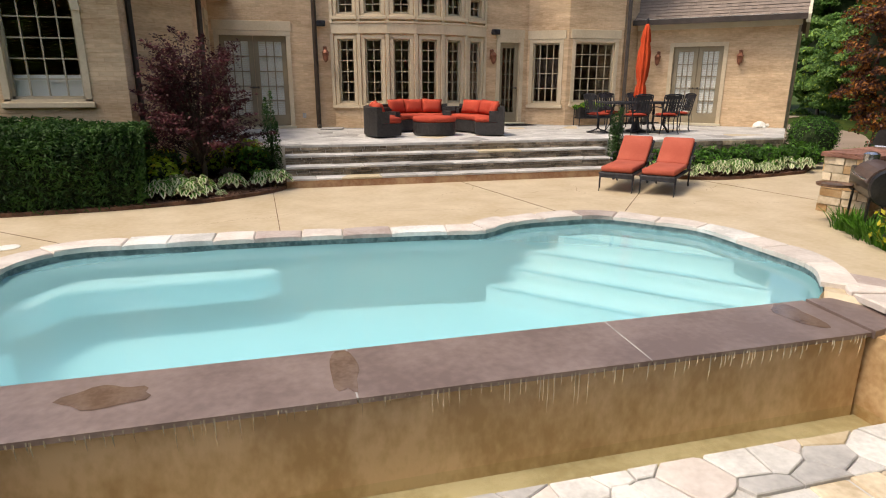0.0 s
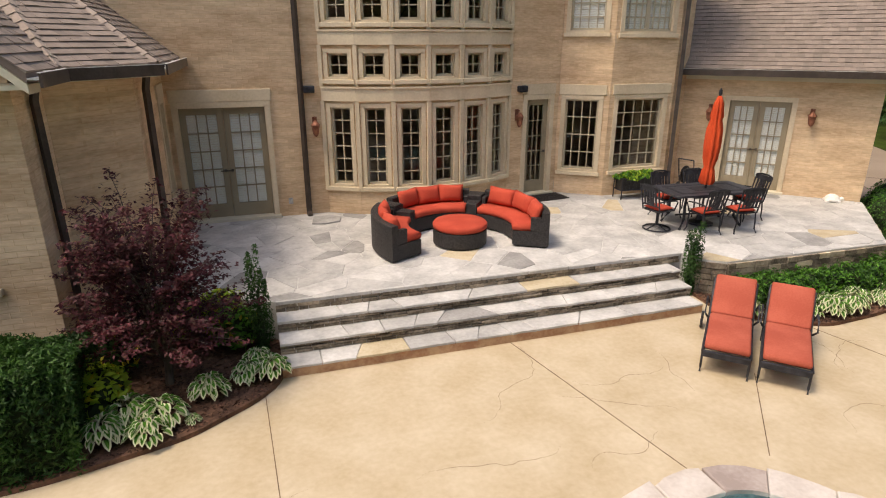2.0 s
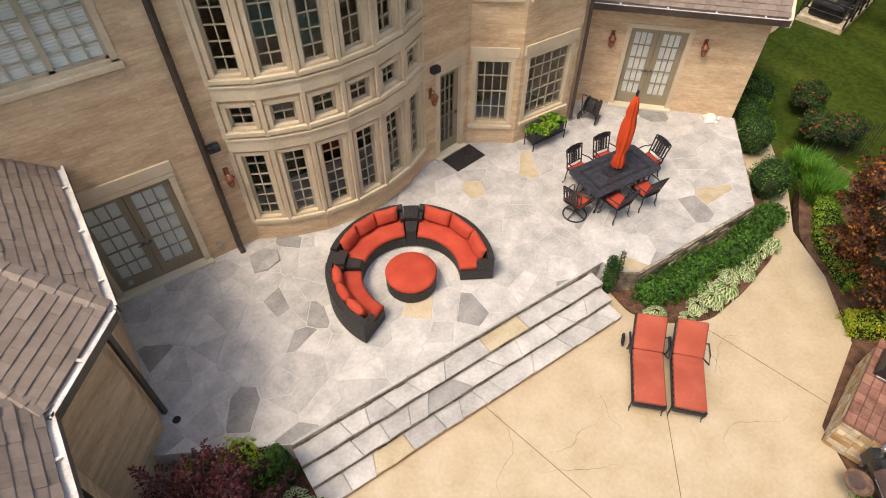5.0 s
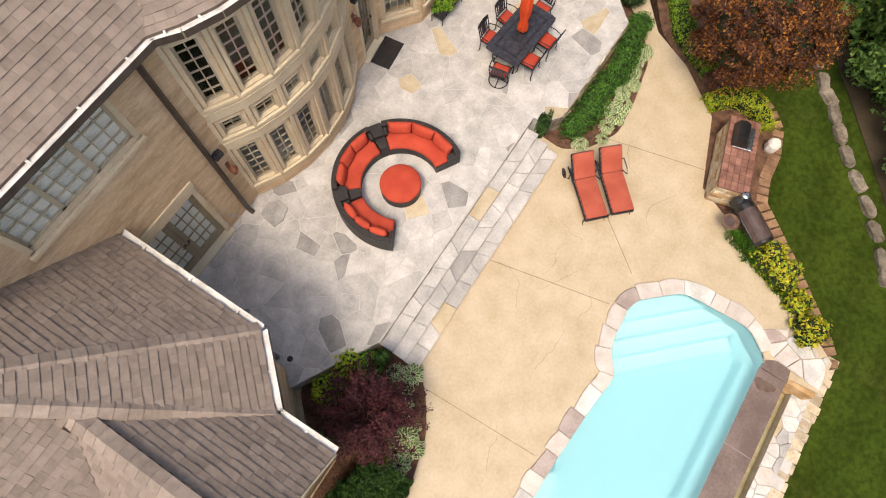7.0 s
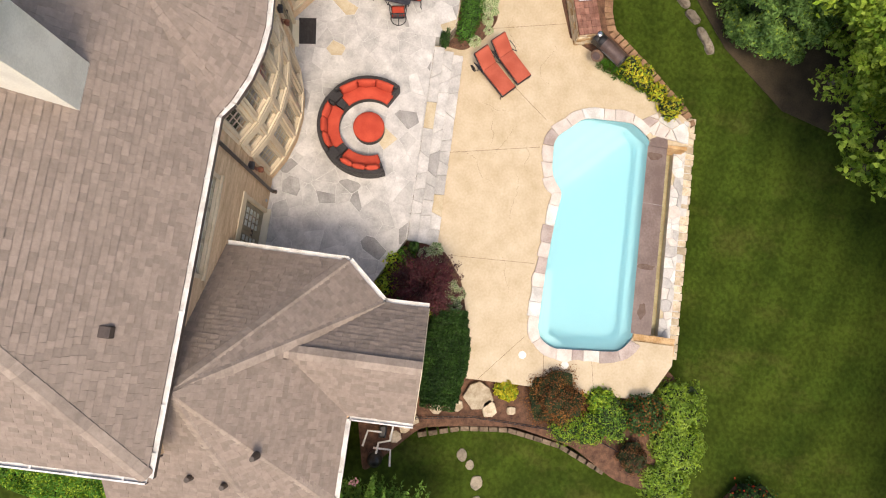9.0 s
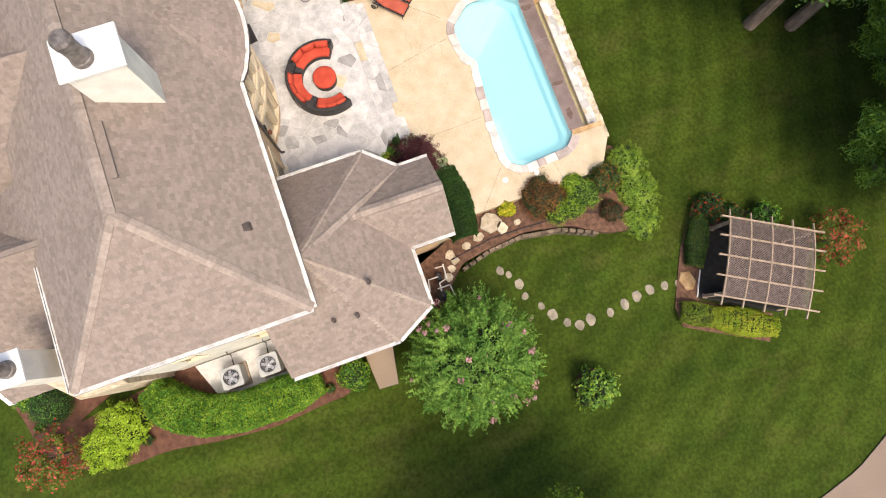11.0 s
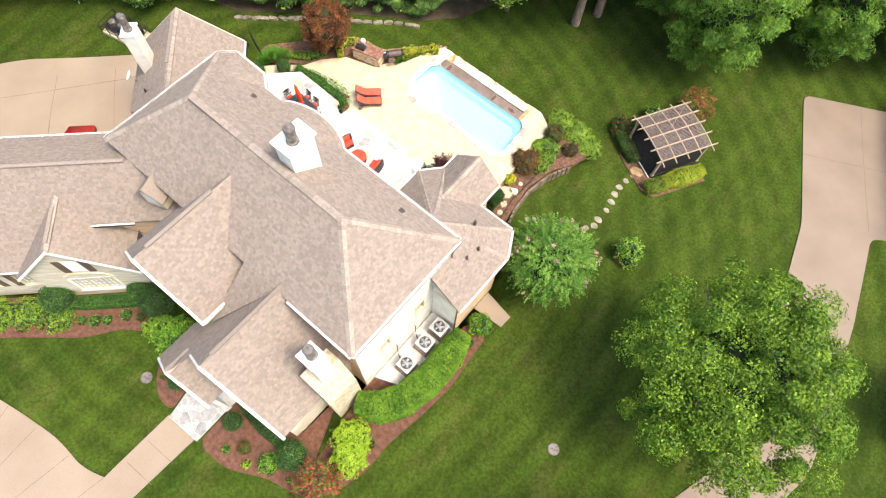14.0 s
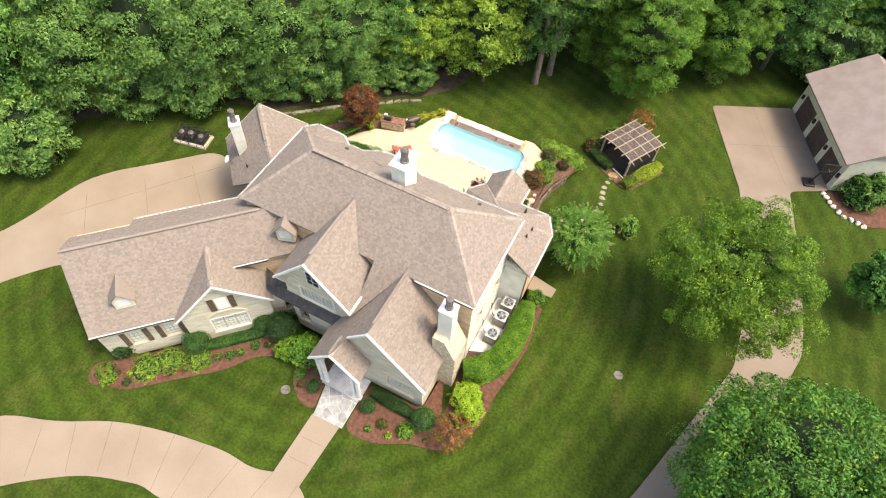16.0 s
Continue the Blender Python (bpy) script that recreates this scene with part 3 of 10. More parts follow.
# overflow slabs, wet wall, catch trough and its capped wall
for x0, x1 in ((-2.0, 0.35), (0.36, 2.52), (2.53, 4.58)):
    bm = bmesh.new()
    slab(bm, [(x0, -6.88, -0.066), (x1, -6.88, -0.066), (x1, -7.58, -0.092), (x0, -7.58, -0.092)], 0.04)
    part("overflow_slab", bm, M_SLAB, pool, "wet brown stone slab")
bm = bmesh.new()
box(bm, -2.0, -7.54, -1.7, 4.58, -7.0, -0.14)
part("weir_wall", bm, M_WEIR, pool, "wet ochre stained wall")
bm = bmesh.new()
box(bm, -2.0, -8.034, -1.7, 4.62, -7.541, -0.88)
part("trough", bm, M_TROUGH, pool, "algae-stained catch trough")
tw = raw("trough_water", [(-2.0, -8.033, -0.78), (4.62, -8.033, -0.78), (4.62, -7.543, -0.78), (-2.0, -7.543, -0.78)], [(0, 1, 2, 3)], M_TROUGHW, pool, "shallow clear water")
tw.visible_shadow = False
low = tagged(new("catch_wall"), "low catch wall capped with pale flagstones and edged with orange sandstone", "garden wall", kind="structure")
bm = bmesh.new()
box(bm, -2.6, -8.70, -2.3, 5.5, -8.036, -0.645)
part("core", bm, M_JOINT, low)
bm = bmesh.new()
box(bm, 4.625, -8.30, -1.6, 5.5, -7.0, -0.13)
box(bm, -2.6, -8.4, -1.6, -2.0, -6.98, -0.06)
part("end_pier", bm, M_ORANGE, low)
for c in cells([(-2.6, -8.48), (5.5, -8.48), (5.5, -8.03), (-2.6, -8.03)], 0.36, rng, 0.5):
    c = shrink(c, 0.006)
    if len(c) > 2 and area(c) > 0.01:
        bm = bmesh.new()
        prism(bm, c, -0.66, -0.615 + rng.uniform(-.006, .008), 0.008)
        r = rng.random()
        part("cap_stone", bm, M_CAP if r < 0.34 else M_FLAG if r < 0.74 else M_COPING if r < 0.92 else M_FLAG_TAN, low)
# drips that hang from the slabs and wet patches on them
verts, faces = [], []
x = -1.95
while x < 4.5:
    k = 0.35 + 0.65 * abs(noise.noise(Vector((x * 0.8, 4.0, 0)))) * 1.6
    L, w = rng.uniform(0.06, 0.42) * k, rng.uniform(0.003, 0.008)
    o = len(verts)
    y = -7.604 - rng.uniform(0, 0.01)
    verts += [(x - w, y, -0.09), (x + w, y, -0.09), (x + w * 0.3, y + 0.01, -0.09 - L), (x, y - 0.006, -0.09 - L * 0.5)]
    faces += [(o, o + 1, o + 3), (o + 1, o + 2, o + 3), (o + 2, o, o + 3)]
    x += rng.uniform(0.015, 0.09)
dr = raw("water_drip", verts, faces, clear("falling_water", (0.95, 0.95, 0.95), 1.33, cloud=0.34, body=(0.80, 0.72, 0.56)), pool, "thin falling drips of water")
dr["kind"] = "stuff"
dr.visible_shadow = False
M_WET = mat("wet_patch", (0.115, 0.07, 0.045), (0.19, 0.13, 0.095), 5, 0.15, 0.1, 30, spec=0.7)
for cx, cy, a, b in ((-1.22, -7.18, 0.26, 0.16), (0.32, -7.22, 0.10, 0.30), (4.25, -7.15, 0.14, 0.24)):
    bm = bmesh.new()
    pts = []
    for j in range(22):
        t = 2 * math.pi * j / 22
        k = 1 + 0.45 * noise.noise(Vector((math.cos(t) * 1.4 + cx, math.sin(t) * 1.4, cx)))
        x, y = cx + a * k * math.cos(t), max(-7.56, min(-6.90, cy + b * k * math.sin(t)))
        pts.append((x, y, -0.066 + (y + 6.88) * 0.0371 + 0.003))
    bm.faces.new([bm.verts.new(p) for p in pts])
    part("wet_patch", bm, M_WET, pool, "dark wet stain")
for x in (0.355, 2.525):
    bm = bmesh.new()
    slab(bm, [(x - 0.006, -6.885, -0.064), (x + 0.006, -6.885, -0.064), (x + 0.006, -7.575, -0.090), (x - 0.006, -7.575, -0.090)], 0.02)
    part("joint", bm, M_FLAG_DARK, pool, "pale mortar joint")
bm = bmesh.new()
slab(bm, [(4.59, -6.90, -0.045), (4.95, -6.96, -0.04), (5.10, -7.52, -0.05), (4.59, -7.60, -0.075)], 0.07)
part("end_slab", bm, M_SLAB, pool, "angled brown end slab")
corner = [(4.80, -8.28), (5.62, -8.24), (5.82, -7.10), (5.40, -6.45), (4.95, -6.98)]
for c in cells(corner, 0.46, rng, 0.5):
    c = shrink(c, 0.010)
    if len(c) > 2 and area(c) > 0.015:
        bm = bmesh.new()
        prism(bm, c, -0.03, 0.03 + rng.uniform(0, 0.02), 0.012)
        part("coping_stone", bm, rng.choice((M_COPING, M_CAP, M_COPING, M_COPING_B)), pool)
x = -2.7
while x < 5.9:
    w = rng.uniform(0.2, 0.38)
    bm = bmesh.new()
    box(bm, x + 0.01, -8.78 + rng.uniform(-.03, .03), -1.95, x + w - 0.01, -8.47, -0.63 + rng.uniform(-.02, .02), bevel=0.02)
    part("edge_stone", bm, M_LEDGE, low)
    x += w

# patio and its steps
PATIO_A = [(-1.9, 2.1), (0.0, 1.04), (7.05, 1.04), (7.05, 7.0), (-1.9, 7.0)]
PATIO_B = [(7.05, 0.72), (7.5, 0.40), (11.1, 0.30), (13.4, 2.65), (10.0, 7.0), (7.05, 7.0)]
patio = tagged(new("flagstone_patio"), "raised patio of pale crazy-paved flagstones with a stacked stone face", "patio", kind="structure")
bm = bmesh.new()
for q in (PATIO_A, PATIO_B):
    prism(bm, q, -0.4, 0.669)
part("mortar_bed", bm, M_JOINT, patio)
rng = random.Random(11)
for q, step in ((PATIO_A, 0.56), (PATIO_B, 0.60)):
    for c in cells(q, step, rng, 0.62):
        c = shrink(c, rng.uniform(0.004, 0.012))
        if len(c) < 3 or area(c) < 0.015:
            continue
        if min(p[1] for p in c) > 6.1 or (max(p[0] for p in c) < -1.75):
            continue
        bm = bmesh.new()
        prism(bm, c, 0.60, 0.672 + rng.uniform(0, 0.008), 0.006)
        r = rng.random()
        shade = 0.13 if c[0][0] < 1.6 else 0.05
        m = M_FLAG if r < 0.975 - shade else M_FLAG_DARK if r < 0.975 else M_FLAG_TAN
        part("flagstone", bm, m, patio)


def stacked(a, b, z0, z1, parent, rng, out, courses=3, mats=(M_RISER,)):
    """Courses of small split stones along a wall face from a to b."""
    a, b = Vector(a), Vector(b)
    d = (b - a).normalized()
    n = Vector((d.y, -d.x)) * out
    L, h = (b - a).length, (z1 - z0) / courses
    for c in range(courses):
        s = 0.0
        while s < L:
            w = min(rng.uniform(0.12, 0.36), L - s)
            p, q = a + d * (s + 0.006), a + d * (s + max(w - 0.006, 0.012))
            o = n * (1 + rng.uniform(-0.4, 0.3))
            bm = bmesh.new()
            prism(bm, [tuple(p), tuple(q), tuple(q + o), tuple(p + o)] if out > 0 else [tuple(p + o), tuple(q + o), tuple(q), tuple(p)], z0 + c * h + 0.006, z0 + (c + 1) * h - 0.006)
            part("split_stone", bm, rng.choice(mats), parent)
            s += w


steps = tagged(new("stone_steps"), "three broad flagstone steps with dark stacked stone risers", "steps", kind="structure")
for i in range(3):
    y0, y1, z = 0.34 * i, 1.06, 0.17 * (i + 1)
    xl, xr = 0.0, 6.75 + 0.02 * i
    bm = bmesh.new()
    box(bm, xl + 0.03, y0 + 0.06, z - 0.20, xr - 0.03, y1, z - 0.03)
    part("step_core", bm, M_JOINT, steps)
    x = xl
    while x < xr - 0.05:
        w = min(rng.uniform(0.35, 0.95), xr - x)
        if xr - x - w < 0.25:
            w = xr - x
        k0, k1 = (0.0 if x == xl else k1), (0.0 if w == xr - x else rng.uniform(-0.13, 0.13))
        ya, yb, yc = (y0 - 0.012 + rng.uniform(-.014, .014) for _ in range(3))
        bm = bmesh.new()
        prism(bm, [(x + 0.005 - k0, ya), (x + w * 0.45, yb), (x + w - 0.005 - k1, yc), (x + w - 0.005 + k1, y0 + 0.36), (x + 0.005 + k0, y0 + 0.36)], z - 0.036, z + rng.uniform(-.004, .006), 0.008)
        r = rng.random()
        part("tread_stone", bm, M_FLAG if r < 0.88 else M_FLAG_DARK if r < 0.94 else M_FLAG_TAN, steps)
        x += w
    if i:
        stacked((xl, y0 + 0.05), (xr, y0 + 0.05), z - 0.17, z - 0.038, steps, rng, 0.045, 3)
    else:
        bm = bmesh.new()
        box(bm, xl, y0 + 0.01, 0, xr, y0 + 0.08, z - 0.045)
        part("bottom_riser", bm, M_FLAG_RUST, steps, "plain brown riser")
x = 0.0
while x < 7.0:
    w = min(rng.uniform(0.5, 1.1), 7.05 - x)
    bm = bmesh.new()
    prism(bm, [(x + 0.008, 1.0), (x + w - 0.008, 1.0), (x + w - 0.008, 1.05), (x + 0.008, 1.05)], 0.63, 0.682, 0.006)
    part("edge_stone", bm, M_FLAG, steps)
    x += w
stacked((0.0, 1.05), (7.0, 1.05), 0.51, 0.63, steps, rng, 0.045, 2)
stacked((7.5, 0.40), (11.1, 0.30), 0.0, 0.64, patio, rng, 0.04, 6, (M_RISER, M_RISER, M_LEDGE))
stacked((7.05, 0.72), (7.5, 0.40), 0.0, 0.64, patio, rng, 0.04, 6)
stacked((11.1, 0.30), (13.4, 2.65), 0.0, 0.64, patio, rng, 0.04, 6)

# driveways and walks
drape("driveway", rounded([(30, 44), (18.6, 30.2), (15, 29), (11.9, 27.2), (8.2, 26.1), (4.3, 25.4), (2.2, 25.5), (0.5, 24.9), (-0.9, 24.9), (-3.5, 26.6), (-9, 33), (-2, 33), (1.5, 29.8), (4, 29.3), (6.2, 29.5), (7.5, 29.4), (11, 30.5), (15, 33.3), (24, 44)], 2.0, 5), M_DRIVE, "pale concrete front driveway curving past the lawn", "driveway")
drape("front_walk", [(0.85, 20.8), (-1.2, 20.70), (-1.0, 25.3), (0.9, 25.3)], M_DRIVE, "pale concrete front walk", "walkway")
drape("motor_court", rounded([(26.4, 23.1), (23.3, 19.8), (18.2, 17.2), (12.6, 11.4), (14.5, 8.0), (16.6, 7.0), (20.7, 5.5), (23.0, 7.9), (24.8, 9.7), (26.7, 11.5), (28.0, 13.4), (28.5, 15.4), (29.1, 19.0), (34, 27), (46, 34), (42, 40), (30, 29)], 2.0, 5), M_DRIVE, "broad pale concrete motor court behind the garage", "driveway")
drape("barn_court", rounded([(-16.1, -24.6), (-23.6, -28.4), (-28.2, -18.4), (-26.2, -17.2), (-24.9, -16.4), (-26.5, -10), (-27.9, 0.5), (-26.5, 6.5), (-22.4, 14.5), (-19, 22), (-15.5, 21), (-19.6, 16), (-23.6, 4), (-23.3, -4), (-20.8, -14.3)], 0.6, 4), M_COURT, "tan concrete court and drive before the barn, coloured darker for vignetting", "driveway")
drape("utility_pad", [(-8.0, 3.75), (-8.0, 5.1), (-9.95, 4.95), (-10.0, 4.1)], M_DRIVE, "small concrete side pad", "walkway", lift=0.03)



def drive_joints(parent_name, lines):
    """Dark expansion joints that cross a drive."""
    for (x0, y0), (x1, y1) in lines:
        k = max(2, int(math.hypot(x1 - x0, y1 - y0) / 0.6))
        d = Vector((x1 - x0, y1 - y0)).normalized()
        n = Vector((-d.y, d.x)) * 0.013
        bm = bmesh.new()
        row = []
        for i in range(k + 1):
            x, y = x0 + (x1 - x0) * i / k, y0 + (y1 - y0) * i / k
            z = ground_z(x, y) + 0.075
            row.append([bm.verts.new((x + sg * n.x, y + sg * n.y, z + h)) for sg, h in ((-1, -0.02), (-1, 0.0), (1, 0.0), (1, -0.02))])
        for a, b in zip(row, row[1:]):
            for j in range(3):
                bm.faces.new((a[j], b[j], b[j + 1], a[j + 1]))
        part("joint", bm, M_LOWJOINT, bpy.data.objects[parent_name])


drive_joints("driveway", [((15.6, 29.55), (14.1, 32.3)), ((13.9, 28.4), (12.1, 31.0)), ((11.9, 27.3), (10.4, 30.1)), ((10.0, 26.7), (8.6, 29.4)), ((7.8, 26.1), (6.8, 29.4)),
                          ((5.7, 25.8), (5.4, 29.2)), ((3.2, 25.6), (3.6, 29.2)), ((0.9, 25.1), (1.6, 29.6)), ((-0.9, 25.0), (-0.4, 31.2)), ((-3.2, 26.5), (-2.6, 32.9))])
drive_joints("front_walk", [((0.6, 22.4), (-1.28, 22.3)), ((0.58, 23.8), (-1.26, 23.7))])
drive_joints("barn_court", [((-18.4, -19.6), (-25.8, -23.4)), ((-19.9, -26.4), (-24.6, -16.8)), ((-24.0, -7.5), (-26.9, -7.5)), ((-23.7, -1.5), (-27.5, -1.5)), ((-23.5, 4.5), (-26.8, 4.5)), ((-21.4, 11.0), (-24.2, 11.0))])
drive_joints("motor_court", [((26.9, 14.4), (23.4, 18.2)), ((24.0, 11.0), (19.8, 15.0)), ((21.6, 8.0), (16.2, 12.6)), ((16.0, 9.6), (23.6, 18.6)), ((19.4, 6.9), (27.0, 17.0))])


# ---- house ----
house = thing("house", "large limewashed brick house with brown shingled hip roofs", "house")


def frame_at(p0, p1):
    """A wall's own frame: x along it from p0 to p1, y into the wall, z up."""
    d = (Vector((*p1, 0)) - Vector((*p0, 0))).normalized()
    n = Vector((-d.y, d.x, 0))
    return Matrix(((d.x, n.x, 0, p0[0]), (d.y, n.y, 0, p0[1]), (0, 0, 1, 0), (0, 0, 0, 1)))


def wall(p0, p1, z0, z1, holes=(), thick=0.28, name="wall", material=None, gable=None):
    """A wall with rectangular openings (x0, x1, z0, z1) along it, seen from the side where p0 is on the left. gable: (x, z) of its peak."""
    m = frame_at(p0, p1)
    L = math.hypot(p1[0] - p0[0], p1[1] - p0[1])
    xs = sorted({0.003, L - 0.003} | {v for h in holes for v in h[:2]})
    zs = sorted({z0, z1} | {v for h in holes for v in h[2:]})
    bm = bmesh.new()
    open_at = lambda i, j: any(h[0] - 1e-4 < xs[i] and xs[i + 1] < h[1] + 1e-4 and h[2] - 1e-4 < zs[j] and zs[j + 1] < h[3] + 1e-4 for h in holes)
    grid = {}

    def v(i, j, y):
        if (i, j, y) not in grid:
            grid[i, j, y] = bm.verts.new(m @ Vector((xs[i], y, zs[j])))
        return grid[i, j, y]

    ni, nj = len(xs) - 1, len(zs) - 1
    solid = lambda i, j: 0 <= i < ni and 0 <= j < nj and not open_at(i, j)
    for i in range(ni):
        for j in range(nj):
            if not solid(i, j):
                continue
            for y in (0.0, thick):
                bm.faces.new((v(i, j, y), v(i + 1, j, y), v(i + 1, j + 1, y), v(i, j + 1, y)))
            for di, dj, a, b in ((-1, 0, (i, j), (i, j + 1)), (1, 0, (i + 1, j), (i + 1, j + 1)), (0, -1, (i, j), (i + 1, j)), (0, 1, (i, j + 1), (i + 1, j + 1))):
                if not solid(i + di, j + dj):
                    bm.faces.new((v(*a, 0.0), v(*b, 0.0), v(*b, thick), v(*a, thick)))
    if gable:
        gx, gz = gable
        f = [bm.verts.new(m @ Vector(p)) for p in ((0, 0, z1), (L, 0, z1), (gx, 0, gz), (0, thick, z1), (L, thick, z1), (gx, thick, gz))]
        bm.faces.new(f[:3])
        bm.faces.new(f[3:][::-1])
        bm.faces.new((f[0], f[2], f[5], f[3]))
        bm.faces.new((f[1], f[4], f[5], f[2]))
    part(name, bm, material or M_WALL, house)
    return m


def window(m, x0, x1, z0, z1, cols, rows, depth=0.09, sill=True, lintel=True, blind=0.0, trim=0.07, sashes=1, name="window", material=None, pane_label=""):
    """A window set in an opening of a wall with frame m: trim, bars, pane and sill."""
    material = material or M_TRIM
    bm = bmesh.new()
    t = trim
    for a in ((x0 - t, -0.02, z0, x0 + 0.03, depth + 0.05, z1), (x1 - 0.03, -0.02, z0, x1 + t, depth + 0.05, z1), (x0 - t, -0.02, z1 - 0.03, x1 + t, depth + 0.05, z1 + t), (x0 - t, -0.02, z0 - 0.02, x1 + t, depth + 0.05, z0 + 0.03)):
        box(bm, *a, m=m)
    w = part(name, bm, material, house)
    xi0, xi1, zi0, zi1 = x0 + 0.03, x1 - 0.03, z0 + 0.03, z1 - 0.03
    bm = bmesh.new()
    n = sashes
    for k in range(n):
        a, b = xi0 + (xi1 - xi0) * k / n, xi0 + (xi1 - xi0) * (k + 1) / n
        for q in ((a, zi0, a + 0.045, zi1), (b - 0.045, zi0, b, zi1), (a, zi0, b, zi0 + 0.05), (a, zi1 - 0.045, b, zi1)):
            box(bm, q[0], depth - 0.02, q[1], q[2], depth + 0.03, q[3], m=m)
        c = cols // n
        for i in range(1, c):
            x = a + (b - a) * i / c
            box(bm, x - 0.011, depth - 0.012, zi0, x + 0.011, depth + 0.022, zi1, m=m)
        for j in range(1, rows):
            z = zi0 + (zi1 - zi0) * j / rows
            box(bm, a, depth - 0.010, z - 0.011, b, depth + 0.020, z + 0.011, m=m)
    part("sash", bm, M_SASH, w, "beige painted sash and bars")
    g = raw("pane", [m @ Vector(p) for p in ((xi0, depth + 0.004, zi0), (xi1, depth + 0.004, zi0), (xi1, depth + 0.004, zi1), (xi0, depth + 0.004, zi1))], [(0, 1, 2, 3)], M_GLASS, w)
    g.visible_shadow = False
    if blind:
        bm = bmesh.new()
        z = zi1
        while z > zi1 - (zi1 - zi0) * blind:
            box(bm, xi0, depth + 0.034, z - 0.045, xi1, depth + 0.05, z - 0.001, m=m)
            z -= 0.05
        part("blind", bm, M_BLIND, w, "white slatted blind")
    if sill:
        bm = bmesh.new()
        box(bm, x0 - 0.11, -0.075, z0 - 0.11, x1 + 0.11, depth, z0 - 0.021, m=m, bevel=0.012)
        part("sill", bm, M_TRIM, w, "cut limestone sill")
    if lintel:
        bm = bmesh.new()
        box(bm, x0 - 0.13, -0.035, z1 + trim + 0.003, x1 + 0.13, 0.05, z1 + trim + 0.24, m=m, bevel=0.01)
        part("lintel", bm, M_TRIM, w, "cut limestone lintel")
    return w


def door(m, x0, x1, z0, z1, leaves, cols, rows, blind=0.0, depth=0.10, lintel=True):
    """A glazed door of one or two leaves."""
    bm = bmesh.new()
    for a in ((x0 - 0.09, -0.03, z0, x0 + 0.02, depth + 0.06, z1), (x1 - 0.02, -0.03, z0, x1 + 0.09, depth + 0.06, z1), (x0 - 0.09, -0.03, z1 - 0.02, x1 + 0.09, depth + 0.06, z1 + 0.09)):
        box(bm, *a, m=m)
    d = part("door_frame", bm, M_TRIM, house)
    bm = bmesh.new()
    box(bm, x0 - 0.12, -0.14, z0 - 0.05, x1 + 0.12, depth + 0.1, z0 + 0.015, m=m, bevel=0.01)
    part("threshold", bm, M_CREAM, d, "pale threshold")
    for k in range(leaves):
        a, b = x0 + 0.02 + (x1 - x0 - 0.04) * k / leaves + 0.005, x0 + 0.02 + (x1 - x0 - 0.04) * (k + 1) / leaves - 0.005
        s, bot, top = 0.12, z0 + 0.30, z1 - 0.16
        bm = bmesh.new()
        for q in ((a, z0 + 0.02, a + s, z1 - 0.02), (b - s, z0 + 0.02, b, z1 - 0.02), (a + s, z0 + 0.02, b - s, bot), (a + s, top, b - s, z1 - 0.02)):
            box(bm, q[0], depth - 0.025, q[1], q[2], depth + 0.02, q[3], m=m)
        for i in range(1, cols):
            x = a + s + (b - a - 2 * s) * i / cols
            box(bm, x - 0.012, depth - 0.015, bot, x + 0.012, depth + 0.015, top, m=m)
        for j in range(1, rows):
            z = bot + (top - bot) * j / rows
            box(bm, a + s, depth - 0.013, z - 0.012, b - s, depth + 0.013, z + 0.012, m=m)
        part("door_leaf", bm, M_PAINT, d, "taupe painted glazed door leaf")
        g = raw("pane", [m @ Vector(p) for p in ((a + s, depth + 0.004, bot), (b - s, depth + 0.004, bot), (b - s, depth + 0.004, top), (a + s, depth + 0.004, top))], [(0, 1, 2, 3)], M_GLASS, d)
        g.visible_shadow = False
        if blind:
            bm = bmesh.new()
            z = top
            while z > top - (top - bot) * blind:
                box(bm, a + s - 0.02, depth + 0.024, z - 0.045, b - s + 0.02, depth + 0.04, z - 0.001, m=m)
                z -= 0.05
            part("blind", bm, M_BLIND, d, "white slatted blind")
        bm = bmesh.new()
        hx = b - s / 2 if k == 0 and leaves == 2 else a + s / 2 if leaves == 2 else b - s / 2
        lathe(bm, [(0.004, 0), (0.03, 0.005), (0.03, 0.03), (0.012, 0.05)], 10)
        tube(bm, [(0, 0, 0.05), (-0.1, 0, 0.055)], 0.012, 6)
        bmesh.ops.transform(bm, matrix=m @ pose(hx, depth - 0.02, z0 + 1.0, 90, 0, 0), verts=bm.verts[:])
        part("door_handle", bm, M_GUTTER, d, "dark bronze lever handle")
    if lintel:
        bm = bmesh.new()
        box(bm, x0 - 0.12, -0.035, z1 + 0.093, x1 + 0.12, 0.05, z1 + 0.33, m=m, bevel=0.01)
        part("lintel", bm, M_TRIM, d, "cut limestone lintel")
    return d


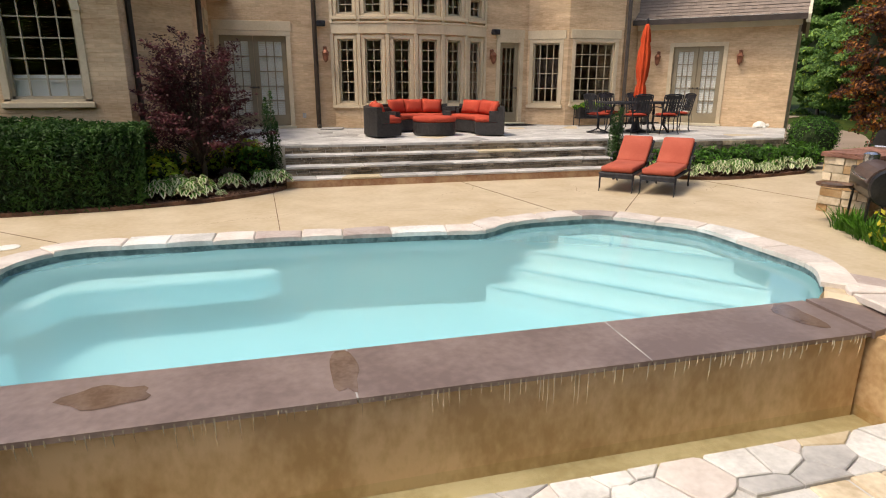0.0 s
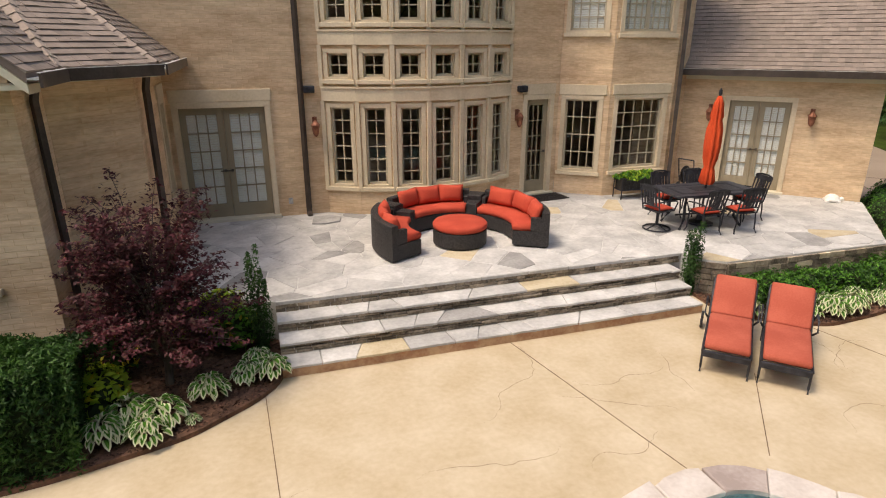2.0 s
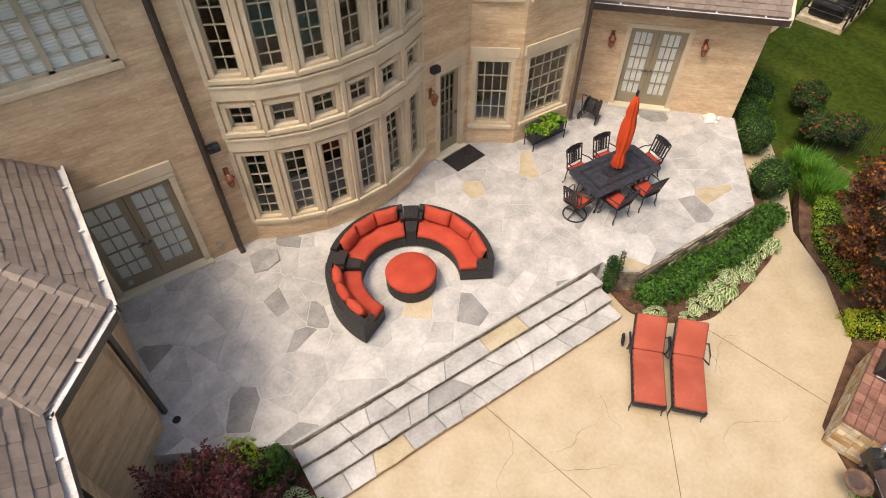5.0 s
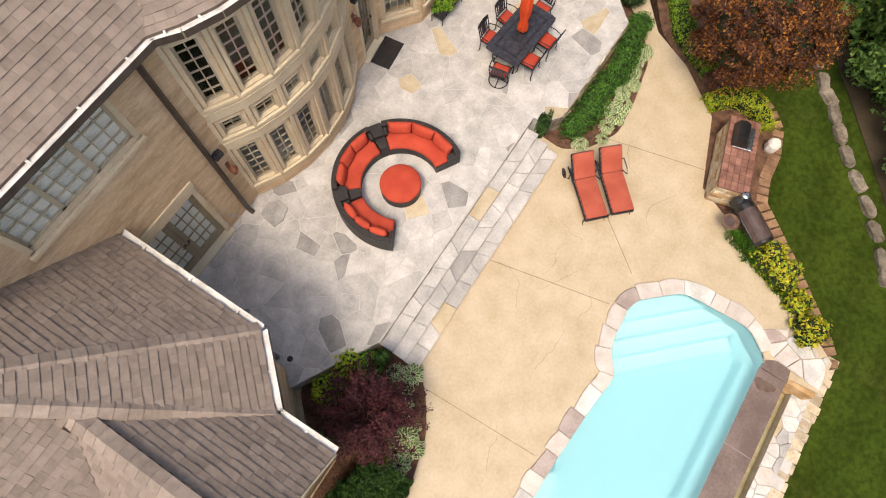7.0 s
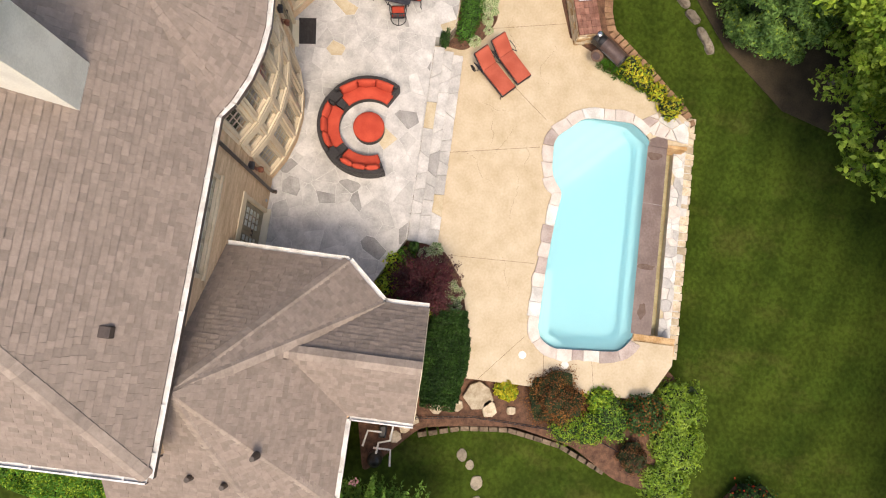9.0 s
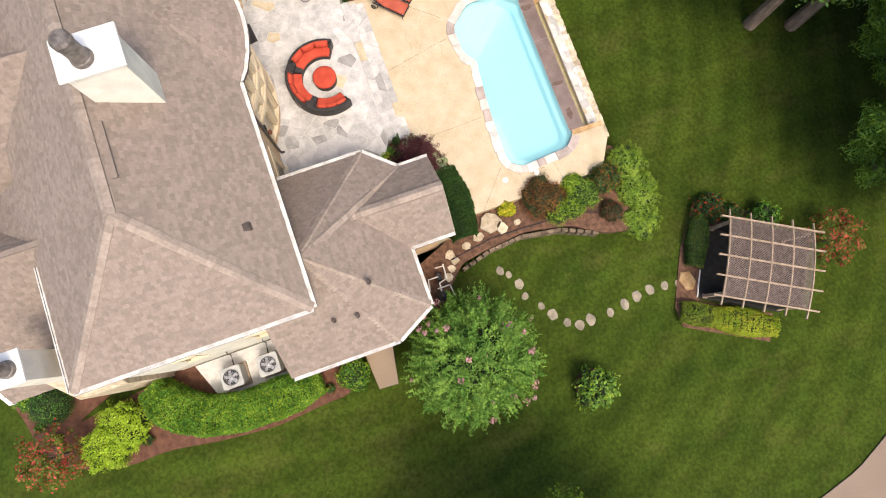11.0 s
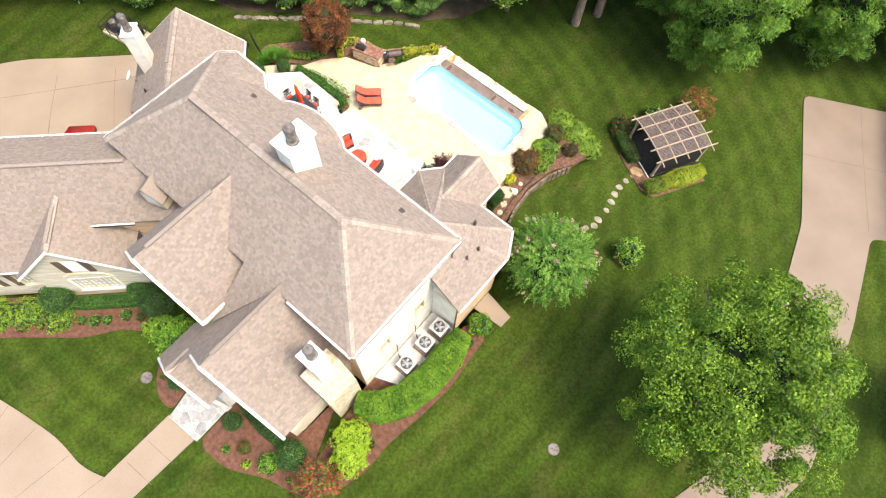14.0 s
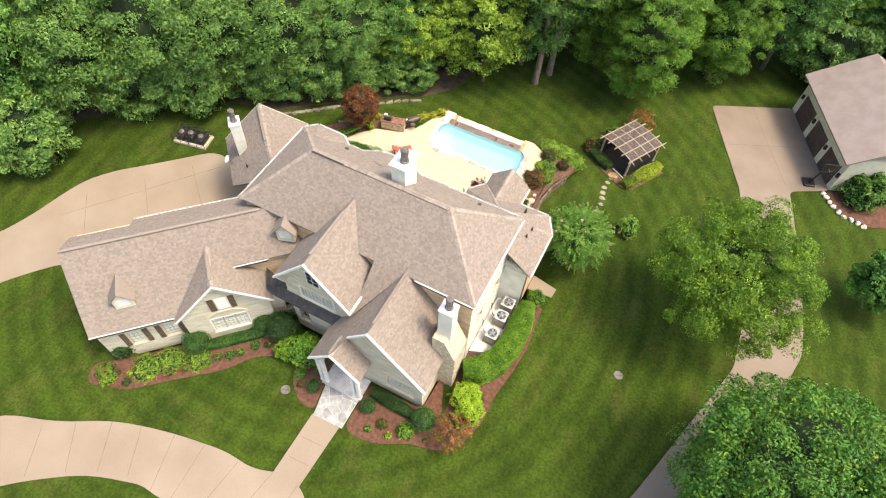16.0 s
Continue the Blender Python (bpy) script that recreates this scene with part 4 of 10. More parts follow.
# roofs: a bed, and courses of shingle tabs over it
def tab_rows(pts, flip=False, width=0.17, expo=0.140, seed=1, near=None):
    """The shingle tabs of a sloping plane. pts: its corners, the first two along the eave."""
    P = [Vector(p) for p in pts]
    u = (P[1] - P[0]).normalized()
    n = Vector((0, 0, 0))
    for i in range(len(P)):
        a, b = P[i], P[(i + 1) % len(P)]
        n += a.cross(b)
    n.normalize()
    if n.z < 0:
        n = -n
    w = n.cross(u).normalized()
    if w.z < 0:
        w = -w
    flat = [((p - P[0]).dot(u), (p - P[0]).dot(w)) for p in P]
    if area(flat) < 0:
        flat = flat[::-1]
    rng = random.Random(seed)
    umin, umax = min(p[0] for p in flat), max(p[0] for p in flat)
    top = max(p[1] for p in flat)
    out = []
    r, row = -0.02, 0
    while r < top:
        x = umin - rng.uniform(0, width)
        while x < umax:
            ww = width * rng.uniform(0.8, 1.25)
            q = [(x + 0.001, r), (x + ww - 0.001, r), (x + ww - 0.001, r + expo * 1.12), (x + 0.001, r + expo * 1.12)]
            c = clip_poly(q, flat)
            if c:
                lift = rng.uniform(0.015, 0.032)
                hi = [P[0] + u * a + w * b + n * (lift if b < r + expo * 0.5 else 0.006) for a, b in c]
                lo = [P[0] + u * a + w * b - n * 0.004 for a, b in c]
                out.append((hi, lo))
            x += ww
        r += expo
        row += 1
    return out


def clip_poly(q, flat):
    """Clips a small quad by a polygon that may have hollows: kept whole inside, cut by single edges at the rim."""
    ins = [inside(a, b, flat) for a, b in q]
    if all(ins):
        return q
    if not any(ins):
        return None
    xs, ys = [p[0] for p in q], [p[1] for p in q]
    c = q
    for (x0, y0), (x1, y1) in zip(flat, flat[1:] + flat[:1]):
        if max(min(x0, x1), min(xs)) > min(max(x0, x1), max(xs)) + 0.02 or max(min(y0, y1), min(ys)) > min(max(y0, y1), max(ys)) + 0.02:
            continue
        a, b = y1 - y0, x0 - x1
        c = clip_half(c, a, b, a * x0 + b * y0)
        if len(c) < 3:
            return None
    return c if len(c) >= 3 and area(c) > 0.002 else None


roof = None


def roof_planes(name, planes, seed=1, thick=0.10, label="", width=0.17, expo=0.140, pieces=0):
    """A roof: its bed, its shingles joined, and as many as pieces of them on their own."""
    bm = bmesh.new()
    for pts in planes:
        slab(bm, [Vector(p) for p in pts], thick)
    rf = part(name, bm, M_ROOFBED, house, label or "brown asphalt shingle roof")
    verts, faces = [], []
    left = pieces
    for k, pts in enumerate(planes):
        for hi, lo in tab_rows(pts, seed=seed + k, width=width, expo=expo):
            m = len(hi)
            if left > 0:
                left -= 1
                raw("shingle", hi + lo, [tuple(range(m))] + [(i, m + i, m + (i + 1) % m, (i + 1) % m) for i in range(m)], M_SHINGLE_ONE, rf)
                continue
            o = len(verts)
            verts += hi + lo
            faces.append(tuple(o + i for i in range(m)))
            faces += [(o + i, o + m + i, o + m + (i + 1) % m, o + (i + 1) % m) for i in range(m)]
    sh = raw("shingles", verts, faces, M_SHINGLE, rf)
    sh["kind"] = "stuff"
    return rf


M_SHINGLE_ONE = mat("asphalt_shingle_piece", (0.212, 0.168, 0.139), (0.264, 0.212, 0.178), 9.0, 0.85, 0.35, 70, spec=0.3, rand=0.115, sharp=0.7)


def ridge_caps(parent, a, b, seed=5, w=0.17):
    """Overlapping cap shingles along a hip or ridge."""
    a, b = Vector(a), Vector(b)
    d = (b - a).normalized()
    s = d.cross(Vector((0, 0, 1))).normalized()
    up = s.cross(d)
    verts, faces = [], []
    L, t = (b - a).length, 0.0
    while t < L:
        e = min(t + 0.26, L)
        o = len(verts)
        for q, h in ((t, 0.055), (e, 0.035)):
            c = a + d * q
            verts += [c - s * w - up * 0.075 + up * h * 0.6, c + up * h, c + s * w - up * 0.075 + up * h * 0.6]
            verts += [c - s * w - up * 0.12, c + s * w - up * 0.12]
        faces += [(o, o + 1, o + 6, o + 5), (o + 1, o + 2, o + 7, o + 6), (o, o + 3, o + 1), (o + 1, o + 4, o + 2), (o + 5, o + 6, o + 8), (o + 6, o + 7, o + 9), (o, o + 5, o + 8, o + 3), (o + 2, o + 4, o + 9, o + 7)]
        t += 0.20
    ob = raw("ridge_cap", verts, faces, M_RIDGE, parent, "paler ridge shingles")
    ob["kind"] = "stuff"


def vent_strip(parent, a, b, w=0.09):
    a, b = Vector(a), Vector(b)
    s = (b - a).normalized().cross(Vector((0, 0, 1))).normalized() * w
    bm = bmesh.new()
    slab(bm, [a - s, b - s, b + s, a + s], 0.07)
    part("ridge_vent", bm, M_SHINGLE_ONE, parent, "low shingled ridge vent")


def gutter(pts, parent, lip=True):
    """A gutter along an eave, brown outside, with a pale lip and hangers."""
    bm, bl = bmesh.new(), bmesh.new()
    for a, b in zip(pts, pts[1:]):
        a, b = Vector(a), Vector(b)
        d = (b - a).normalized()
        n = Vector((d.y, -d.x, 0))
        for lo, hi, x0, x1, tgt in ((-0.07, -0.05, 0.0, 0.108, bl), (-0.15, -0.004, 0.11, 0.134, bm), (-0.003, 0.004, 0.100, 0.136, bl)):
            q = [a + n * x0, b + n * x0, b + n * x1, a + n * x1]
            lo_v = [tgt.verts.new(p + Vector((0, 0, lo))) for p in q]
            hi_v = [tgt.verts.new(p + Vector((0, 0, hi))) for p in q]
            tgt.faces.new(hi_v)
            tgt.faces.new(lo_v[::-1])
            for i in range(4):
                tgt.faces.new((lo_v[i], lo_v[(i + 1) % 4], hi_v[(i + 1) % 4], hi_v[i]))
        k = max(1, int((b - a).length / 0.9))
        for i in range(k):
            c = a + d * ((i + 0.5) * (b - a).length / k)
            box(bl, -0.02, -0.02, -0.015, 0.02, 0.11, 0.0, m=frame_at((c.x, c.y), (c.x + d.x, c.y + d.y)) @ Matrix.Translation((0, -0.11, c.z)))
    g = part("gutter", bm, M_GUTTER, parent, "dark brown gutter")
    part("gutter_lip", bl, M_GUTTER_IN, g, "pale gutter lip and hangers")


# back walls of the two-storey block
BACK = 5.62
m = wall((-6.3, BACK), (1.42, BACK), 0.4, 7.0, [(4.86, 6.54, 0.72, 3.02), (4.10, 6.52, 5.32, 6.78)])
door(m, 4.86, 6.54, 0.72, 3.02, 2, 3, 5, blind=1.0)
window(m, 4.10, 6.52, 5.32, 6.78, 9, 5, blind=1.0, lintel=False, sashes=3)
# curved bay of six flat facets
CX, CY, R = 3.5, 8.67, 3.72
ring = [(CX + R * math.sin(radians(a)), CY - R * math.cos(radians(a))) for a in (-34.4 + 68.8 * i / 6 for i in range(7))]
for i in range(6):
    p, q = ring[i], ring[i + 1]
    L = math.hypot(q[0] - p[0], q[1] - p[1])
    x0, x1 = L / 2 - 0.25, L / 2 + 0.25
    m = wall(p, q, 0.4, 7.0, [(x0, x1, 1.30, 2.98), (x0, x1, 3.53, 4.05), (x0, x1, 4.62, 6.36)], thick=0.2)
    window(m, x0, x1, 1.30, 2.98, 2, 6, lintel=False, trim=0.05)
    window(m, x0, x1, 3.53, 4.05, 2, 2, lintel=False, trim=0.05)
    window(m, x0, x1, 4.62, 6.36, 2, 6, lintel=False, trim=0.05)
    for z0, z1 in ((1.19, 3.078), (3.372, 4.178), (4.472, 6.458)):
        for x in ([0.0, L] if i == 5 else [0.0]):
            bm = bmesh.new()
            box(bm, x - 0.045, -0.045, z0, x + 0.045, 0.05, z1, m=m, bevel=0.006)
            part("pilaster", bm, M_TRIM, house, "flat cut limestone pilaster")
    for z in (3.08, 4.18, 6.46):
        bm = bmesh.new()
        box(bm, -0.012, -0.05, z, L + 0.012, 0.02, z + 0.25, m=m)
        box(bm, -0.015, -0.075, z + 0.252, L + 0.015, 0.02, z + 0.29, m=m)
        part("string_course", bm, M_TRIM, house, "cut limestone band")
# door wall, angled facet and flat facet
E1, E2, E3, E4 = (5.6, 5.62), (6.98, 5.80), (7.92, 5.10), (9.62, 5.05)
m = wall(ring[6], E2, 0.4, 7.0, [(0.47, 1.16, 0.72, 2.98)])
door(m, 0.47, 1.16, 0.72, 2.98, 1, 3, 5)
m = wall(E2, E3, 0.4, 7.0, [(0.14, 0.97, 1.26, 2.98), (0.14, 0.97, 4.45, 5.95)])
window(m, 0.14, 0.97, 1.26, 2.98, 4, 4)
window(m, 0.14, 0.97, 4.45, 5.95, 4, 5, blind=1.0)
m = wall(E3, E4, 0.4, 7.0, [(0.20, 1.48, 1.30, 3.00), (0.18, 1.50, 4.43, 5.95)])
window(m, 0.20, 1.48, 1.30, 3.00, 5, 5)
window(m, 0.18, 1.50, 4.43, 5.95, 8, 5, blind=1.0, sashes=2)
wall(E4, (10.4, 5.6), 0.4, 7.0)
wall((10.4, 5.6), (10.4, 12.6), -1.2, 7.0)
# side wall over the machines, with two windows
m = wall((-6.3, 12.6), (-6.3, BACK), -1.3, 7.0, [(1.55, 2.15, 2.2, 3.3), (4.25, 4.85, 2.2, 3.3)], material=M_CHIM)
for a in (1.55, 4.25):
    window(m, a, a + 0.6, 2.2, 3.3, 2, 3)
wall((10.4, 12.6), (-6.3, 12.6), -1.3, 7.0)

# garage wing, turned an eighth
G0, G1 = (9.62, 6.48), (13.39, 2.71)
m = wall(G0, G1, -1.0, 3.55, [(2.22, 3.60, 0.72, 2.90)])
door(m, 2.22, 3.60, 0.72, 2.90, 2, 3, 5, blind=1.0, lintel=False)
GN = Vector((0.7071, 0.7071))
G2 = (G1[0] + 5.6 * GN.x, G1[1] + 5.6 * GN.y)
wall(G1, G2, -1.2, 3.55, gable=(2.8, 6.2))
wall(G2, (12.0, 10.4), -1.2, 3.55)
bm = bmesh.new()
mg = frame_at(G0, G1)
box(bm, 0.3, -0.10, 3.36, 5.40, 0.0, 3.56, m=mg)
box(bm, 0.3, -0.16, 3.56, 5.46, 0.0, 3.66, m=mg)
part("frieze", bm, M_CREAM, house, "cream painted frieze board")

# low wing at the pool's side
LW = [(-1.62, BACK), (-1.62, 2.45), (-2.5, 1.5), (-2.5, 0.45), (-4.9, 0.45), (-4.9, 1.5), (-5.85, 2.15), (-7.3, 2.15), (-7.95, 3.3), (-7.95, 7.0), (-6.3, 7.0)]
for i, (p, q) in enumerate(zip(LW, LW[1:])):
    holes = []
    if i == 3:
        holes = [(0.60, 1.76, 1.55, 3.55)]
    if i == 0:
        holes = [(2.2, 2.75, 1.5, 3.2)]
    m = wall(q, p, -1.3, 3.92, [(h[0], h[1], h[2], h[3]) for h in holes], material=M_CHIM if i == 9 else None)
    for h in holes:
        if i == 3:
            wn_ = window(m, *h, 4, 6, lintel=False, blind=0.0)
            x0, x1, zs, zt = h[0], h[1], 2.98, h[3]
            cx, rx = (x0 + x1) / 2, (x1 - x0) / 2
            for sg in (-1, 1):
                bm = bmesh.new()
                q_ = [(cx + sg * rx, zt)] + [(cx + sg * rx * math.cos(radians(a)), zs + (zt - zs) * math.sin(radians(a))) for a in range(0, 91, 10)]
                va = [bm.verts.new(m @ Vector((x, 0.001, z))) for x, z in q_]
                vb = [bm.verts.new(m @ Vector((x, 0.13, z))) for x, z in q_]
                bm.faces.new(va)
                bm.faces.new(vb[::-1])
                for j in range(len(q_)):
                    bm.faces.new((va[j], vb[j], vb[(j + 1) % len(q_)], va[(j + 1) % len(q_)]))
                part("spandrel", bm, M_WALL, wn_)
            for j in range(12):
                bm = bmesh.new()
                a0, a1 = math.pi * j / 12, math.pi * (j + 1) / 12 - 0.01
                q_ = [(cx + k * rx * math.cos(a), zs + (zt - zs) * k * math.sin(a)) for k, a in ((0.93, a0), (1.16, a0), (1.16, a1), (0.93, a1))]
                va = [bm.verts.new(m @ Vector((x, -0.05, z))) for x, z in q_]
                vb = [bm.verts.new(m @ Vector((x, 0.08, z))) for x, z in q_]
                bm.faces.new(va)
                bm.faces.new(vb[::-1])
                for i4 in range(4):
                    bm.faces.new((va[i4], vb[i4], vb[(i4 + 1) % 4], va[(i4 + 1) % 4]))
                part("arch_stone", bm, M_TRIM, wn_, "cut stone of the arch")
            bm = bmesh.new()
            box(bm, x0 + 0.05, 0.16, h[2] + 0.03, x1 - 0.05, 0.18, h[2] + 0.42, m=m)
            part("cafe_blind", bm, M_BLIND, wn_, "pale half blind")
        else:
            window(m, *h, 3, 5)


def arch(m, cx, w, z):
    """A brick arch over a window."""
    bm = bmesh.new()
    k = 12
    for j in range(k):
        a0, a1 = math.pi * j / k, math.pi * (j + 1) / k - 0.02
        pts = [(cx + r * math.cos(a), z + 0.55 * r * math.sin(a)) for r, a in ((w, a0), (w + 0.2, a0), (w + 0.2, a1), (w, a1))]
        lo = [bm.verts.new(m @ Vector((x, -0.05, zz))) for x, zz in pts]
        hi = [bm.verts.new(m @ Vector((x, 0.02, zz))) for x, zz in pts]
        bm.faces.new(lo)
        bm.faces.new(hi[::-1])
        for i in range(4):
            bm.faces.new((lo[i], hi[i], hi[(i + 1) % 4], lo[(i + 1) % 4]))
    part("arch", bm, M_TRIM, house, "cut stone arch")


EAVE, SL = 3.95, 0.83
AP = (-4.75, 5.3, EAVE + 3.5 * SL - 0.05)
AP2 = (-4.75, 7.25, AP[2])
gy = 0.05
GR = (-3.70, gy, EAVE + 1.5 * SL + 0.12)
# where the small gable's ridge runs into the hip behind it
yr = 1.80 + (GR[2] - EAVE) / SL
GI = (-3.70, yr, GR[2])
low_roof = roof_planes("low_wing_roof", [
    [(-1.25, 2.35, EAVE), (-1.25, 5.62, EAVE), (-4.75, 5.62, AP[2]), AP],
    [(-2.22, 1.25, EAVE), (-1.25, 2.35, EAVE), AP],
    [(-7.45, 1.80, EAVE), (-5.2, 1.80, EAVE), GI, (-2.22, 1.25, EAVE), AP],
    [(-8.25, 3.25, EAVE), (-7.45, 1.80, EAVE), AP],
    [(-8.25, 7.27, EAVE), (-8.25, 3.25, EAVE), AP, AP2],
    [(-2.20, gy, EAVE), (-2.20, 1.80, EAVE), GI, GR],
    [(-5.20, 1.80, EAVE), (-5.20, gy, EAVE), GR, GI],
    [(-6.28, 7.27, EAVE + 1.62), (-8.25, 7.27, EAVE), (-4.75, 7.26, AP[2])],
], seed=20, pieces=300)
for a, b in (((-1.25, 2.35, EAVE), AP), ((-2.22, 1.25, EAVE), AP), ((-7.45, 1.80, EAVE), AP), ((-8.25, 3.25, EAVE), AP), (GR, GI), (AP, AP2)):
    ridge_caps(low_roof, a, b)
gutter([(-1.25, 5.6, EAVE), (-1.25, 2.35, EAVE), (-2.22, 1.25, EAVE), (-2.20, 0.05, EAVE)][::-1], low_roof)
gutter([(-5.2, 0.05, EAVE), (-5.2, 1.80, EAVE), (-5.9, 1.80, EAVE), (-7.45, 1.80, EAVE), (-8.25, 3.25, EAVE), (-8.25, 7.2, EAVE)][::-1], low_roof)
# gable end boards of the small gable
bm = bmesh.new()
slab(bm, [(-2.20, 0.03, EAVE - 0.11), (-3.70, 0.03, GR[2] - 0.11), (-3.70, 0.42, GR[2] - 0.11), (-2.20, 0.42, EAVE - 0.11)], 0.10)
slab(bm, [(-5.20, 0.03, EAVE - 0.11), (-3.70, 0.03, GR[2] - 0.11), (-3.70, 0.42, GR[2] - 0.11), (-5.20, 0.42, EAVE - 0.11)], 0.10)
part("rake_board", bm, M_CREAM, low_roof, "cream painted rake and soffit")
bm = bmesh.new()
vs = [bm.verts.new(p) for p in ((-2.5, 0.46, 3.9), (-4.9, 0.46, 3.9), (-3.7, 0.46, 5.05))]
bm.faces.new(vs)
ex = bmesh.ops.extrude_face_region(bm, geom=bm.faces[:])
for v in [g for g in ex["geom"] if isinstance(g, bmesh.types.BMVert)]:
    v.co.y += 0.2
part("gable_panel", bm, M_WALL, house)
bm = bmesh.new()
prism(bm, [(-1.28, 2.36), (-2.24, 1.28), (-2.24, 0.1), (-5.15, 0.1), (-5.15, 1.85), (-7.4, 1.85), (-8.2, 3.28), (-8.2, 7.2), (-6.4, 7.2), (-6.4, 5.5), (-1.28, 5.5)], EAVE - 0.17, EAVE - 0.12)
part("soffit", bm, M_CREAM, house, "cream painted soffit")

# main hip roof
ZE, ZR, YM = 7.05, 10.12, 9.07
A, B_, C_, D_ = (-6.45, 5.33, ZE), (10.7, 5.33, ZE), (10.7, 12.8, ZE), (-6.45, 12.8, ZE)
R1, R2 = (-2.72, YM, ZR), (6.95, YM, ZR)
bay_eave = [(CX + (R + 0.33) * math.sin(radians(a)), CY - (R + 0.33) * math.cos(radians(a)), ZE) for a in (-36 + 72 * i / 8 for i in range(9))]
main_roof = roof_planes("main_roof", [
    [A, B_, R2, R1],
    [D_, A, R1],
    [B_, C_, R2],
    [C_, D_, R1, R2],
], seed=40)
for a, b in ((A, R1), (B_, R2), (C_, R2), (D_, R1), (R1, R2)):
    ridge_caps(main_roof, a, b)
vent_strip(main_roof, (-1.75, YM - 0.33, ZR - 0.18), (-0.1, YM - 0.33, ZR - 0.18))
vent_strip(main_roof, (4.55, YM + 0.1, ZR + 0.08), (6.9, YM + 0.1, ZR + 0.08))
# the bay's own half-cone roof
apex = (3.5, 6.9, ZE + 1.35)
bay_planes = [[bay_eave[i], bay_eave[i + 1], apex] for i in range(8)]
for i, q in enumerate(bay_planes):
    roof_planes("bay_roof", [q], seed=60 + i, thick=0.06)
fac = [(7.0, 5.35, ZE), (7.75, 4.74, ZE), (9.95, 4.68, ZE), (10.7, 5.4, ZE)]
for q in [[fac[0], fac[1], (8.8, 6.6, ZE + 1.08)], [fac[1], fac[2], (8.8, 6.6, ZE + 1.08)], [fac[2], fac[3], (8.8, 6.6, ZE + 1.08)]]:
    roof_planes("facet_roof", [q], seed=70, thick=0.06)
gutter([A, (1.30, 5.33, ZE)] + bay_eave[1:-1] + [(5.75, 5.33, ZE)] + fac, main_roof)
gutter([D_, A], main_roof)
gutter([B_, C_], main_roof)
gutter([(-2.45, 12.8, ZE), D_], main_roof)
bm = bmesh.new()
prism(bm, [(-6.42, 5.36), (1.3, 5.36)] + [(p[0], p[1] + 0.03) for p in bay_eave] + [(5.8, 5.36), (7.0, 5.38), (7.76, 4.78), (9.93, 4.72), (10.66, 5.4), (10.66, 12.75), (-6.42, 12.75)], ZE - 0.20, ZE - 0.13)
part("soffit", bm, M_CREAM, house, "cream painted soffit")

# garage roof
GU, GV = Vector((0.7071, -0.7071)), Vector((0.7071, 0.7071))
GARAGE_O = Vector((9.62, 6.48))
gp = lambda u, v, z: (GARAGE_O.x + GU.x * u + GV.x * v, GARAGE_O.y + GU.y * u + GV.y * v, z)
GZ, GRZ = 3.62, 6.45
garage_roof = roof_planes("garage_roof", [
    [gp(-0.6, -0.35, GZ), gp(5.5, -0.35, GZ), gp(5.5, 2.8, GRZ), gp(-2.2, 2.8, GRZ)],
    [gp(5.5, 5.95, GZ), gp(0.5, 5.95, GZ), gp(-2.2, 2.8, GRZ), gp(5.5, 2.8, GRZ)],
], seed=80)
ridge_caps(garage_roof, gp(-2.2, 2.8, GRZ), gp(5.5, 2.8, GRZ))
vent_strip(garage_roof, gp(1.5, 2.9, GRZ + 0.08), gp(5.2, 2.9, GRZ + 0.08))
gutter([gp(0.2, -0.35, GZ), gp(5.5, -0.35, GZ)], garage_roof)
bm = bmesh.new()
for v0, z0 in ((-0.38, GZ), (5.98, GZ)):
    slab(bm, [gp(5.47, v0, z0 - 0.02), gp(5.57, v0, z0 - 0.02), gp(5.57, 2.8, GRZ - 0.0), gp(5.47, 2.8, GRZ - 0.0)], 0.2)
part("rake_board", bm, M_CREAM, garage_roof, "cream painted rake board")

# long front wing, turned an eighth
AX, NX = Vector((0.7071, 0.7071)), Vector((-0.7071, 0.7071))
wp = lambda a, n, z: (AX.x * a + NX.x * n, AX.y * a + NX.y * n, z)
w2 = lambda a, n: wp(a, n, 0)[:2]
RZ = 7.07
wing_roof = roof_planes("long_wing_roof", [
    [wp(27.6, 6.65, 2.75), wp(18.6, 6.65, 2.75), wp(18.4, 5.05, 4.6), wp(11.3, 5.05, 4.6), wp(9.8, 2.9, RZ), wp(27.6, 2.9, RZ)],
    [wp(16.5, -0.35, 4.9), wp(23.9, -0.35, 4.9), wp(23.9, 2.9, RZ), wp(10.5, 2.9, RZ), wp(10.5, 1.5, 6.1)],
    [wp(23.9, 0.7, 5.6), wp(27.6, 0.7, 5.6), wp(27.6, 2.9, RZ), wp(23.9, 2.9, RZ)],
], seed=100)
vent_strip(wing_roof, wp(15.5, 2.9, RZ + 0.10), wp(27.5, 2.9, RZ + 0.10))
gutter([wp(27.6, 6.65, 2.75), wp(22.3, 6.65, 2.75)], wing_roof)
gutter([wp(18.3, 5.05, 4.6), wp(15.8, 5.05, 4.6)], wing_roof)
gutter([wp(16.5, -0.35, 4.9), wp(23.9, -0.35, 4.9)], wing_roof)
m = wall(w2(27.45, 6.3), w2(12.5, 6.3), -1.4, 2.8, [(1.65, 2.55, 0.1, 1.7), (3.85, 4.75, 0.1, 1.7), (11.85, 12.65, -0.3, 1.6)], material=M_WALL_FRONT)
